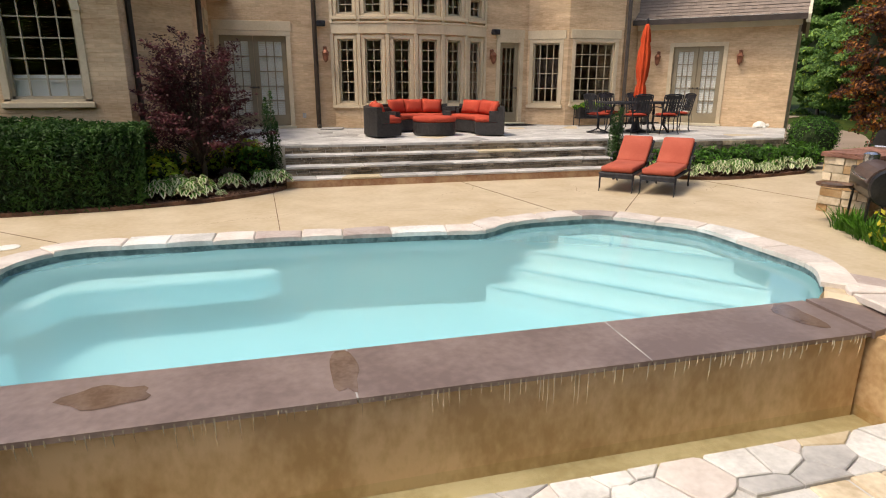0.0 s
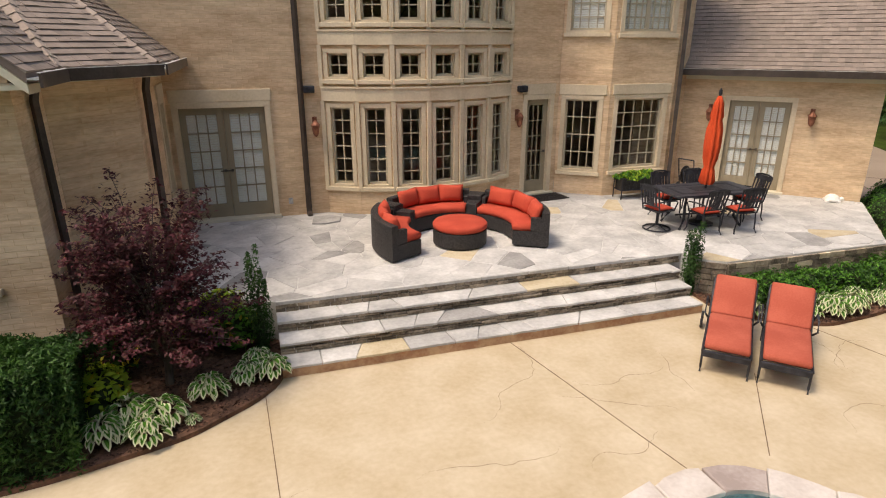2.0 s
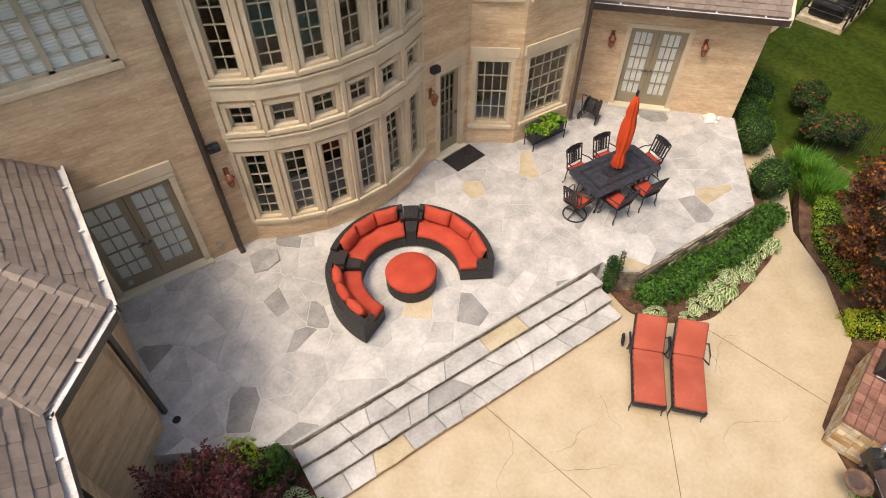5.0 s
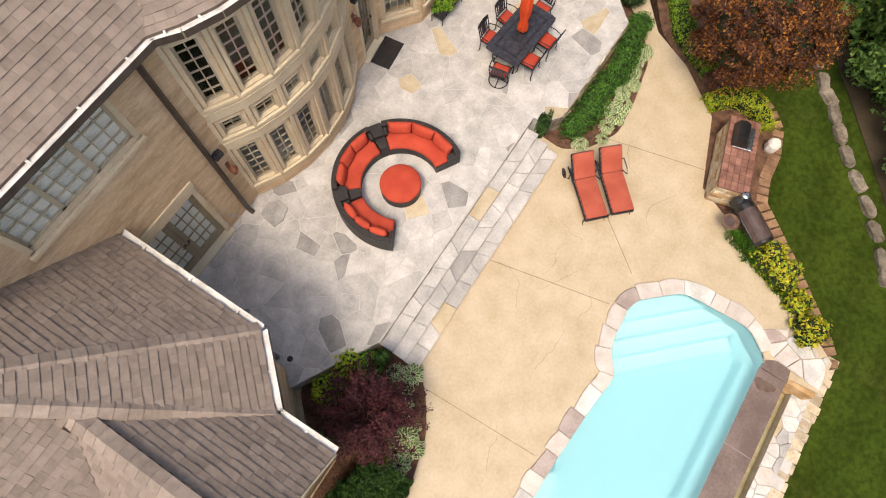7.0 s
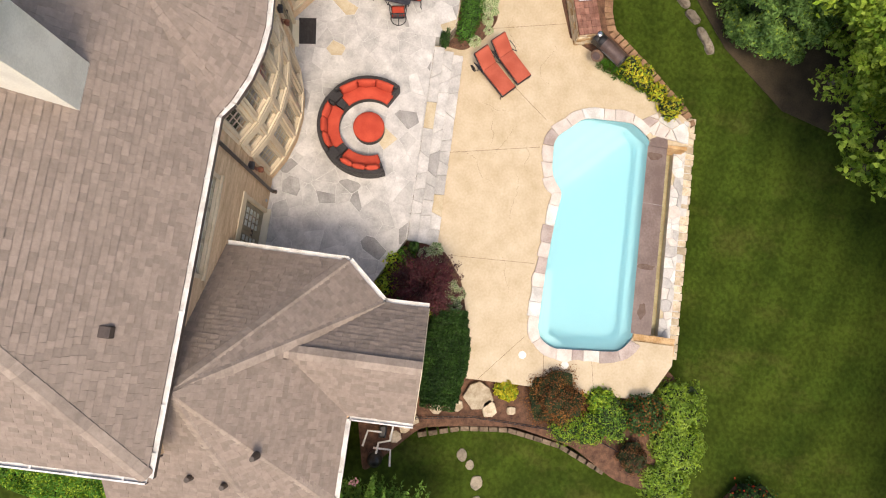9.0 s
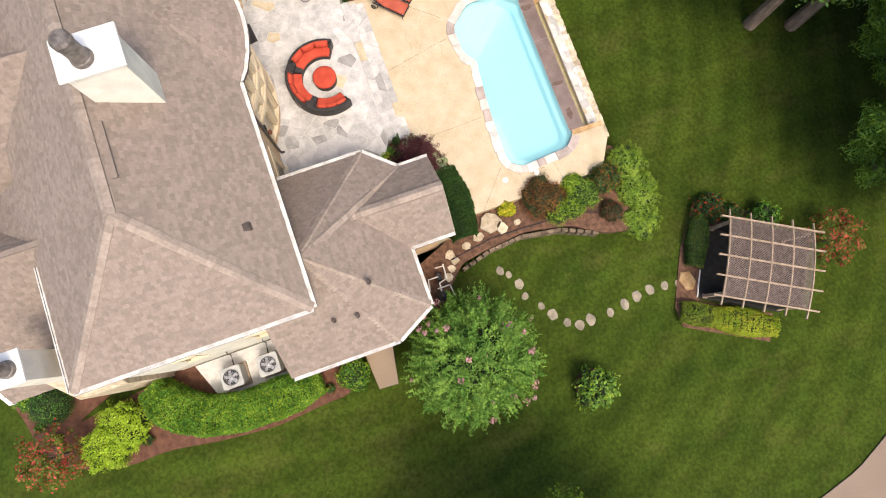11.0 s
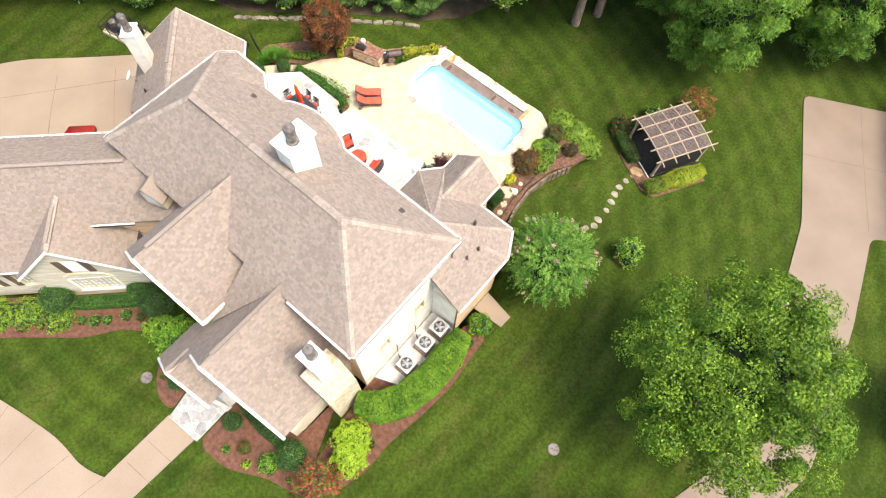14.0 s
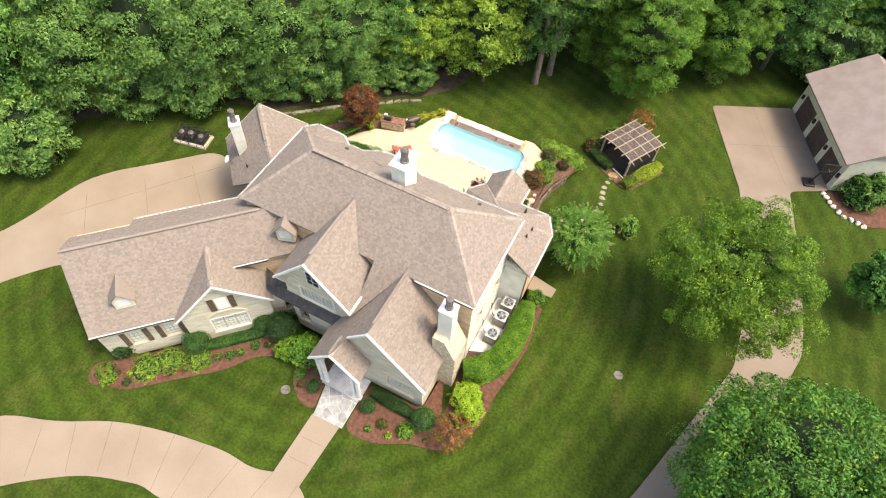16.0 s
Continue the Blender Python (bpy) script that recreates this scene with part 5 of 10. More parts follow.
for a in (1.65, 3.85):
    window(m, a, a + 0.9, 0.1, 1.7, 3, 4, lintel=False, blind=1.0)
    for s in (a - 0.42, a + 0.98):
        bm = bmesh.new()
        box(bm, s, -0.05, 0.05, s + 0.34, -0.005, 1.72, m=m)
        for j in range(12):
            box(bm, s + 0.05, -0.065, 0.14 + j * 0.13, s + 0.29, -0.045, 0.2 + j * 0.13, m=m)
        part("shutter", bm, M_SHUTTER, house, "brown louvred shutter")
window(m, 11.85, 12.65, -0.3, 1.6, 3, 5)
wall(w2(27.45, 0.6), w2(27.45, 6.3), -1.4, 2.8)
bm = bmesh.new()
slab(bm, [wp(27.40, 0.9, 5.65), wp(27.40, 2.9, RZ - 0.05), wp(27.15, 2.9, RZ - 0.05), wp(27.15, 0.9, 5.65)], 2.9)
slab(bm, [wp(27.40, 6.25, 2.95), wp(27.40, 2.9, RZ - 0.05), wp(27.15, 2.9, RZ - 0.05), wp(27.15, 6.25, 2.95)], 0.3)
part("end_gable", bm, M_WALL, house)
wall(w2(16.0, 0.0), w2(27.45, 0.0), -1.0, 4.9)
wall(w2(18.2, 4.75), w2(11.5, 4.75), -1.0, 4.6)
# cross gable on the long wing
gable_roof = roof_planes("cross_gable_roof", [
    [wp(22.4, 7.05, 2.70), wp(22.4, 6.65, 2.70), wp(19.3, 3.95, 5.85), wp(19.3, 7.05, 5.85)],
    [wp(16.1, 4.80, 2.70), wp(16.1, 7.05, 2.70), wp(19.3, 7.05, 5.85), wp(19.3, 3.95, 5.85)],
], seed=120)
ridge_caps(gable_roof, wp(19.3, 3.95, 5.85), wp(19.3, 7.05, 5.85))
vent_strip(gable_roof, wp(19.3, 4.6, 5.93), wp(19.3, 6.6, 5.93))
m = wall(w2(22.1, 6.75), w2(16.4, 6.75), -1.4, 2.75, [(1.6, 4.0, -0.2, 1.5)], gable=(2.85, 5.6), material=M_WALL_FRONT)
window(m, 1.6, 4.0, -0.2, 1.5, 9, 4, sashes=3, lintel=False, blind=1.0, material=M_WHITE)
arch(m, 2.8, 1.2, 1.55)
bm = bmesh.new()
box(bm, 2.45, -0.04, 2.6, 3.25, 0.0, 3.9, m=m)
wf = part("attic_window", bm, M_WHITE, house, "white paned attic window")
# opaque panes coloured white, with nothing behind them
bm = bmesh.new()
for i in range(2):
    for j in range(3):
        box(bm, 2.5 + i * 0.36, -0.05, 2.65 + j * 0.41, 2.82 + i * 0.36, -0.042, 3.02 + j * 0.41, m=m)
part("blind", bm, M_BLIND, wf, "white opaque panes")
for s in (2.0, 3.3):
    bm = bmesh.new()
    box(bm, s, -0.05, 2.5, s + 0.38, -0.005, 3.95, m=m)
    for j in range(10):
        box(bm, s + 0.05, -0.065, 2.6 + j * 0.13, s + 0.33, -0.045, 2.66 + j * 0.13, m=m)
    part("shutter", bm, M_SHUTTER, house, "brown louvred shutter")
bm = bmesh.new()
for a0 in (22.45, 16.05):
    slab(bm, [wp(a0, 7.0, 2.62), wp(a0, 7.12, 2.62), wp(19.3, 7.12, 5.86), wp(19.3, 7.0, 5.86)], 0.2)
part("rake_board", bm, M_WHITE, gable_roof, "white painted rake board")

# tall front gable
front_gable = roof_planes("front_gable_roof", [
    [(5.95, 16.0, 5.55), (5.95, 12.3, 5.55), (3.10, 9.9, 9.0), (3.10, 16.0, 9.0)],
    [(0.35, 12.3, 5.55), (0.35, 16.0, 5.55), (3.10, 16.0, 9.0), (3.10, 9.9, 9.0)],
], seed=140)
vent_strip(front_gable, (3.10, 11.6, 9.1), (3.10, 15.3, 9.1))
m = wall((5.6, 15.6), (0.65, 15.6), -1.4, 5.6, [(1.2, 3.7, 3.6, 5.0), (0.4, 1.3, -0.1, 1.6), (3.3, 4.5, -0.1, 1.6)], gable=(2.48, 8.7), material=M_WALL_FRONT)
window(m, 1.2, 3.7, 3.6, 5.0, 9, 4, sashes=3, blind=1.0, material=M_WHITE)
window(m, 0.4, 1.3, -0.1, 1.6, 3, 4)
window(m, 3.3, 4.5, -0.1, 1.6, 4, 4)
bm = bmesh.new()
box(bm, 2.0, -0.04, 6.0, 2.95, 0.0, 7.4, m=m)
wf = part("attic_window", bm, M_WHITE, house, "white paned attic window")
# opaque panes that carry the unlit room's darkness as their colour
bm = bmesh.new()
for i in range(2):
    for j in range(3):
        box(bm, 2.06 + i * 0.43, -0.05, 6.06 + j * 0.44, 2.44 + i * 0.43, -0.042, 6.45 + j * 0.44, m=m)
part("pane", bm, M_DARK, wf)
wall((5.6, 12.0), (5.6, 15.6), 2.0, 5.6, material=M_WALL_FRONT)
wall((0.65, 15.6), (0.65, 12.0), 2.0, 5.6)
bm = bmesh.new()
for x0 in (6.0, 0.30):
    slab(bm, [(x0, 15.98, 5.52), (x0, 16.12, 5.52), (3.10, 16.12, 9.02), (3.10, 15.98, 9.02)], 0.22)
part("rake_board", bm, M_WHITE, front_gable, "white painted rake board")
for ob_x in (5.6, 0.65):
    bm = bmesh.new()
    box(bm, ob_x - 0.4, 15.55, 5.3, ob_x + 0.4, 16.0, 5.5)
    part("cornice_return", bm, M_CREAM, house)
# the main slope runs on down behind the gable to the entry wing
skirt_roof = roof_planes("skirt_roof", [[(0.42, 15.75, 4.72), (-1.85, 12.55, 7.24), (0.42, 12.55, 7.24)]], seed=150, thick=0.06)
bm = bmesh.new()
slab(bm, [(0.24, 14.0, 5.58), (0.36, 14.0, 5.58), (0.36, 16.05, 5.58), (0.24, 16.05, 5.58)], 0.2)
part("rake_board", bm, M_WHITE, skirt_roof, "white painted rake board")
# dark metal skirt roof before it
bm = bmesh.new()
slab(bm, [(6.4, 15.61, 3.4), (0.9, 15.61, 3.4), (0.9, 16.2, 2.98), (6.2, 16.2, 2.98)], 0.08)
slab(bm, [(5.7, 15.3, 3.42), (6.2, 16.2, 2.985), (7.1, 16.1, 2.95), (7.9, 14.85, 3.42)][::-1], 0.08)
part("metal_roof", bm, M_METAL, house, "dark standing-seam metal skirt roof")

# entry wing with its porch
WX, WZ, WE = -1.85, 7.25, 2.72
entry_roof = roof_planes("entry_wing_roof", [
    [(1.95, 18.7, WE), (1.95, 12.6, WE), (WX, 11.0, WZ), (WX, 17.35, WZ), (-0.35, 17.35, 5.45), (0.10, 18.7, 4.92)],
    [(-5.65, 12.6, WE), (-5.65, 17.35, WE), (WX, 17.35, WZ), (WX, 11.0, WZ)],
    [(-1.75, 17.2, WE), (-1.75, 18.7, WE), (0.10, 18.7, 4.92), (0.10, 17.2, 4.92)],
], seed=160)
vent_strip(entry_roof, (WX, 12.4, WZ + 0.12), (WX, 16.7, WZ + 0.12))
ridge_caps(entry_roof, (0.10, 17.3, 4.93), (0.10, 18.7, 4.93))
m = wall((1.6, 17.05), (-5.3, 17.05), -1.4, 2.9, [(4.3, 6.2, 0.0, 1.6), (0.6, 1.6, -0.95, 1.3)], gable=(3.45, 6.95), material=M_WALL_FRONT)
window(m, 4.3, 6.2, 0.0, 1.6, 6, 4, sashes=2, blind=1.0)
bm = bmesh.new()
box(bm, 0.6, 0.05, -0.95, 1.6, 0.12, 1.3, m=m, bevel=0.01)
for x0 in (0.7, 1.15):
    for z0 in (-0.8, 0.3):
        box(bm, x0, 0.03, z0, x0 + 0.35, 0.055, z0 + 0.85, m=m, bevel=0.008)
part("front_door", bm, mat("red_door", (0.30, 0.015, 0.015), (0.38, 0.03, 0.025), 2, 0.4, 0.03, 20), house, "red panelled front door")
wall((1.6, 12.5), (1.6, 17.05), -1.4, 2.7, material=M_WALL_FRONT)
wall((-5.3, 17.05), (-5.3, 12.5), -1.4, 2.7, material=M_WALL_FRONT)
bm = bmesh.new()
slab(bm, [(-5.7, 17.3, WE - 0.02), (-5.7, 17.46, WE - 0.02), (WX, 17.46, WZ + 0.02), (WX, 17.3, WZ + 0.02)], 0.2)
slab(bm, [(-1.8, 18.66, WE - 0.02), (-1.8, 18.8, WE - 0.02), (0.10, 18.8, 4.94), (0.10, 18.66, 4.94)], 0.2)
slab(bm, [(2.0, 18.66, WE - 0.02), (2.0, 18.8, WE - 0.02), (0.10, 18.8, 4.94), (0.10, 18.66, 4.94)], 0.2)
slab(bm, [(-0.35, 17.3, 5.47), (-0.35, 17.46, 5.47), (WX, 17.46, WZ + 0.02), (WX, 17.3, WZ + 0.02)], 0.2)
part("rake_board", bm, M_WHITE, entry_roof, "white painted rake board")
for px, py in ((1.55, 18.45), (1.2, 18.45), (-1.35, 18.45), (-1.0, 18.45)):
    bm = bmesh.new()
    box(bm, px - 0.15, py - 0.15, -0.95, px + 0.15, py + 0.15, -0.75, bevel=0.01)
    box(bm, px - 0.11, py - 0.11, -0.75, px + 0.11, py + 0.11, 2.4, bevel=0.01)
    box(bm, px - 0.15, py - 0.15, 2.4, px + 0.15, py + 0.15, 2.62, bevel=0.01)
    part("porch_column", bm, M_WHITE, house, "square white porch column")
bm = bmesh.new()
box(bm, -1.4, 17.1, -1.5, 1.5, 18.7, -0.95)
part("porch_floor", bm, M_FLAG, house, "flagstone porch floor")
landing = tagged(new("entry_landing"), "pale flagstone landing before the front porch", "landing", kind="structure")
rng = random.Random(8)
bm = bmesh.new()
prism(bm, [(-1.36, 20.75), (-1.36, 18.7), (1.2, 18.7), (0.74, 20.85)][::-1], -1.6, -1.0)
part("mortar_bed", bm, M_JOINT, landing)
for c in cells([(-1.36, 18.7), (1.2, 18.7), (0.74, 20.85), (-1.36, 20.75)], 0.7, rng):
    c = shrink(c, 0.012)
    if len(c) > 2:
        bm = bmesh.new()
        prism(bm, c, -1.05, -0.985, 0.006)
        part("flagstone", bm, M_FLAG_DARK, landing)


# chimneys
def chimney(x0, y0, x1, y1, zb, zt, flue, cap=0.12, m=None, mt=None):
    m = m or Matrix.Identity(4)
    mt = mt or M_CHIM
    bm = bmesh.new()
    box(bm, x0, y0, zb, x1, y1, zt, m=m)
    c = part("chimney", bm, mt, house, "pale stuccoed chimney")
    bm = bmesh.new()
    box(bm, x0 - cap, y0 - cap, zt + 0.002, x1 + cap, y1 + cap, zt + 0.10, m=m, bevel=0.02)
    part("cap", bm, M_WHITE, c, "white chimney cap")
    bm = bmesh.new()
    fx, fy, r = flue
    lathe(bm, [(r * 1.25, 0), (r * 1.15, 0.12), (r, 0.14), (r, 0.75), (r * 1.12, 0.78), (r * 1.12, 0.95), (r * 0.9, 1.02)], 16, (fx, fy, zt + 0.10))
    bmesh.ops.transform(bm, matrix=m, verts=bm.verts[:])
    part("flue_pipe", bm, M_FLUE, c, "weathered dark metal flue")


chimney(0.50, 7.25, 1.45, 8.70, 7.9, 11.25, (0.85, 8.1, 0.24))
chimney(-5.75, 13.55, -4.85, 14.35, 4.2, 7.75, (-5.3, 13.9, 0.22), cap=0.06)
mc = Matrix.Translation((*gp(3.0, 4.7, 0)[:2], 0)) @ pose(0, 0, 0, 0, 0, -45)
chimney(-0.45, -0.35, 0.45, 0.35, 4.0, 7.4, (0, 0, 0.2), cap=0.06, m=mc)
bm = bmesh.new()
pr = [(-6.40, -1.5), (-6.40, 3.1), (-5.55, 5.0), (-4.75, 5.0), (-4.75, -1.5)]
va = [bm.verts.new((x, 13.05, z)) for x, z in pr]
vb = [bm.verts.new((x, 14.80, z)) for x, z in pr]
bm.faces.new(va)
bm.faces.new(vb[::-1])
for i in range(5):
    bm.faces.new((va[i], va[(i + 1) % 5], vb[(i + 1) % 5], vb[i]))
part("chimney_breast", bm, M_LEDGE, house, "tan ledger stone chimney breast")


# ---- furniture on the patio and deck ----
M_WICKER = mat("charcoal_wicker", (0.014, 0.012, 0.012), (0.045, 0.040, 0.040), 30, 0.55, 0.8, 90)
M_RED = mat("burnt_red_canvas", (0.42, 0.050, 0.026), (0.52, 0.075, 0.040), 3, 0.9, 0.15, 60)
M_RED_FADED = mat("faded_red_canvas", (0.36, 0.072, 0.042), (0.45, 0.105, 0.064), 2, 0.9, 0.2, 50)
M_CANOPY = mat("orange_canvas", (0.50, 0.050, 0.010), (0.62, 0.075, 0.018), 3, 0.85, 0.2, 40)
M_IRON = mat("dark_cast_metal", (0.016, 0.016, 0.020), (0.045, 0.045, 0.055), 8, 0.5, 0.2, 60, metal=0.3)
M_TABLE = mat("slate_table_top", (0.022, 0.023, 0.030), (0.05, 0.052, 0.064), 9, 0.4, 0.3, 40)
M_COPPER = mat("weathered_copper", (0.20, 0.075, 0.045), (0.36, 0.15, 0.09), 10, 0.5, 0.3, 60, metal=0.4)
M_BRICK = mat("red_paver", (0.19, 0.085, 0.06), (0.31, 0.155, 0.115), 5, 0.85, 0.4, 30, rand=0.2)
M_BLACK = mat("black_enamel", (0.010, 0.010, 0.011), (0.03, 0.028, 0.028), 5, 0.35, 0.05, 30)
M_LID = mat("brown_enamel_lid", (0.07, 0.045, 0.04), (0.11, 0.075, 0.065), 5, 0.35, 0.05, 30)
M_CHROME = mat("stainless_steel", (0.45, 0.45, 0.46), (0.65, 0.65, 0.66), 12, 0.25, 0.05, 60, metal=0.95)
PZ = 0.682
SC = (3.44, 2.74)


def arc_block(bm, r0, r1, a0, a1, z0, z1, n=14, bevel=0.0):
    """A block bent round a centre between two radii and two angles in degrees."""
    prof = [(r0, z0), (r1, z0), (r1, z1), (r0, z1)]
    if bevel:
        b = bevel
        prof = [(r0 + b, z0), (r1 - b, z0), (r1, z0 + b), (r1, z1 - b), (r1 - b, z1), (r0 + b, z1), (r0, z1 - b), (r0, z0 + b)]
    rings = []
    for i in range(n + 1):
        a = radians(a0 + (a1 - a0) * i / n)
        rings.append([bm.verts.new((r * math.cos(a), r * math.sin(a), z)) for r, z in prof])
    k = len(prof)
    for p, q in zip(rings, rings[1:]):
        for j in range(k):
            bm.faces.new((p[j], p[(j + 1) % k], q[(j + 1) % k], q[j]))
    bm.faces.new(rings[0])
    bm.faces.new(rings[-1][::-1])


def pillow(bm, m, w, h, t, puff=1.0):
    """A soft cushion, thick in the middle and thin at its seams."""
    nx, nz = 8, 6
    for side in (1, -1):
        g = []
        for j in range(nz + 1):
            row = []
            for i in range(nx + 1):
                u, v = 2 * i / nx - 1, 2 * j / nz - 1
                k = (1 - abs(u) ** 3.5) * (1 - abs(v) ** 3.5)
                pin = 1 - 0.07 * (1 - abs(u)) * abs(v) ** 6 - 0.0
                row.append(bm.verts.new(m @ Vector((u * w / 2 * (1 - 0.05 * (1 - v * v) * abs(u) ** 4), side * t / 2 * max(k, 0.0) ** 0.6 * puff, v * h / 2 * pin))))
            g.append(row)
        for j in range(nz):
            for i in range(nx):
                f = (g[j][i], g[j][i + 1], g[j + 1][i + 1], g[j + 1][i])
                bm.faces.new(f if side < 0 else f[::-1])
    bmesh.ops.remove_doubles(bm, verts=bm.verts[:], dist=0.0005)


def smooth_shade(ob):
    for p in ob.data.polygons:
        p.use_smooth = True
    return ob


def sofa(a0, a1, label, shape):
    s = thing("curved_sofa", label, "sofa", Matrix.Translation((*SC, PZ)), "curved sofa set")
    bm = bmesh.new()
    arc_block(bm, 0.98, 1.50, a0, a1, 0.03, 0.30, bevel=0.012)
    part("base", bm, M_WICKER, s, "charcoal wicker base")
    bm = bmesh.new()
    arc_block(bm, 1.50, 1.64, a0, a1, 0.03, 0.66, bevel=0.015)
    part("backrest", bm, M_WICKER, s, "charcoal wicker back")
    bm = bmesh.new()
    arc_block(bm, 0.96, 1.49, a0 + 1, a1 - 1, 0.305, 0.43, bevel=0.035)
    smooth_shade(part("seat_cushion", bm, M_RED, s, "burnt red seat cushion"))
    for end in (a0, a1):
        bm = bmesh.new()
        d = 3.4 if end == a0 else -3.4
        arc_block(bm, 1.30, 1.50, min(end, end + d), max(end, end + d), 0.31, 0.56, n=3, bevel=0.01)
        part("arm", bm, M_WICKER, s)
    for i in range(3):
        a = radians(a0 + 5 + (a1 - a0 - 10) * (i + 0.5) / 3)
        bm = bmesh.new()
        w = radians(a1 - a0 - 10) * 1.42 / 3 * 1.08
        if shape == "oval":
            w *= 1.02
        m = Matrix.Translation((1.405 * math.cos(a), 1.405 * math.sin(a), 0.605)) @ pose(0, 0, 0, 0, 0, math.degrees(a) - 90) @ pose(0, 0, 0, -16 + 4 * math.sin(7 * a), 3 * math.sin(11 * a), 0)
        pillow(bm, m, w, 0.36 if shape != "oval" else 0.32, 0.19)
        smooth_shade(part("back_cushion", bm, M_RED, s, "burnt red back cushion"))


sofa(-30, 51, "curved charcoal wicker sofa section with burnt red cushions", "square")
sofa(64, 133, "curved charcoal wicker middle sofa section with red cushions", "square")
sofa(146, 207, "curved charcoal wicker sofa section with plump red pillows", "oval")
for a in (57.5, 139.5):
    t = thing("wedge_table", "charcoal wicker wedge table between two sofa sections", "side table", Matrix.Translation((*SC, PZ)) @ pose(0, 0, 0, 0, 0, a), "curved sofa set")
    bm = bmesh.new()
    arc_block(bm, 0.98, 1.28, -6, 6, 0.03, 0.50, n=3, bevel=0.012)
    part("base", bm, M_WICKER, t)
    bm = bmesh.new()
    arc_block(bm, 1.28, 1.64, -6, 6, 0.03, 0.60, n=3, bevel=0.012)
    part("raised_top", bm, M_WICKER, t)
ott = thing("ottoman", "round charcoal wicker ottoman with a burnt red top cushion", "ottoman", Matrix.Translation((*SC, PZ)), "curved sofa set")
bm = bmesh.new()
lathe(bm, [(0.46, 0.0), (0.50, 0.03), (0.50, 0.30)], 40)
part("base", bm, M_WICKER, ott)
bm = bmesh.new()
lathe(bm, [(0.47, 0.302), (0.505, 0.33), (0.51, 0.39), (0.48, 0.425), (0.3, 0.435), (0.01, 0.438)], 40)
smooth_shade(part("top_cushion", bm, M_RED, ott))


# dining set
TC = Matrix.Translation((8.60, 2.42, PZ)) @ pose(0, 0, 0, 0, 0, -4)
table = thing("dining_table", "long dark cast-metal patio table with a slate top", "table", TC)
bm = bmesh.new()
prism(bm, rounded([(-0.95, -0.5), (0.95, -0.5), (0.95, 0.5), (-0.95, 0.5)], 0.12), 0.70, 0.74, 0.008)
top = part("tabletop", bm, M_TABLE, table)
bm = bmesh.new()
for x0, y0, x1, y1 in ((-0.75, -0.34, 0.75, -0.27), (-0.75, 0.27, 0.75, 0.34), (-0.75, -0.27, -0.68, 0.27), (0.68, -0.27, 0.75, 0.27), (-0.32, -0.16, 0.32, 0.16)):
    box(bm, x0, y0, 0.7405, x1, y1, 0.744)
part("inlay", bm, M_IRON, top, "raised dark border")
for x, y in ((-0.7, -0.32), (0.7, -0.32), (0.7, 0.32), (-0.7, 0.32)):
    bm = bmesh.new()
    tube(bm, [(x * 0.75, y * 0.6, 0.70), (x * 0.85, y * 0.8, 0.45), (x * 0.82, y * 0.8, 0.2), (x, y, 0.0)], 0.028, 8)
    part("leg", bm, M_IRON, table)
bm = bmesh.new()
tube(bm, [(-0.6, 0, 0.22), (0.6, 0, 0.22)], 0.02, 6)
part("stretcher", bm, M_IRON, table)

umb = thing("patio_umbrella", "closed orange patio umbrella standing through the table", "umbrella", pose(8.57, 2.38, PZ, -2.5, 3.0, 0) @ Matrix.Diagonal((1, 1, 1.035, 1)))
bm = bmesh.new()
tube(bm, [(0.0, 0.0, 0.0), (0.0, 0.0, 2.50)], 0.022, 10)
part("pole", bm, M_IRON, umb)
bm = bmesh.new()
lathe(bm, [(0.25, 0.0), (0.25, 0.05), (0.10, 0.09), (0.04, 0.30)], 20)
part("base", bm, M_IRON, umb)
bm = bmesh.new()
prof = [(0.095, 0.80), (0.125, 0.86), (0.10, 1.05), (0.075, 1.14), (0.115, 1.30), (0.135, 1.55), (0.125, 1.85), (0.085, 2.05), (0.10, 2.10), (0.07, 2.35), (0.03, 2.48)]
sides = 32
rings = []
for r, z in prof:
    rings.append([bm.verts.new(((r * (1 + 0.30 * math.cos(8 * a + 0.8 * math.sin(3 * z)))) * math.cos(a), (r * (1 + 0.30 * math.cos(8 * a + 0.8 * math.sin(3 * z)))) * math.sin(a), z)) for a in (2 * math.pi * j / sides for j in range(sides))])
for a, b in zip(rings, rings[1:]):
    for j in range(sides):
        bm.faces.new((a[j], a[(j + 1) % sides], b[(j + 1) % sides], b[j]))
bm.faces.new(rings[-1])
smooth_shade(part("canopy", bm, M_CANOPY, umb, "folded orange canvas canopy"))
bm = bmesh.new()
lathe(bm, [(0.02, 2.48), (0.035, 2.52), (0.03, 2.58), (0.008, 2.62)], 10)
part("finial", bm, M_IRON, umb)


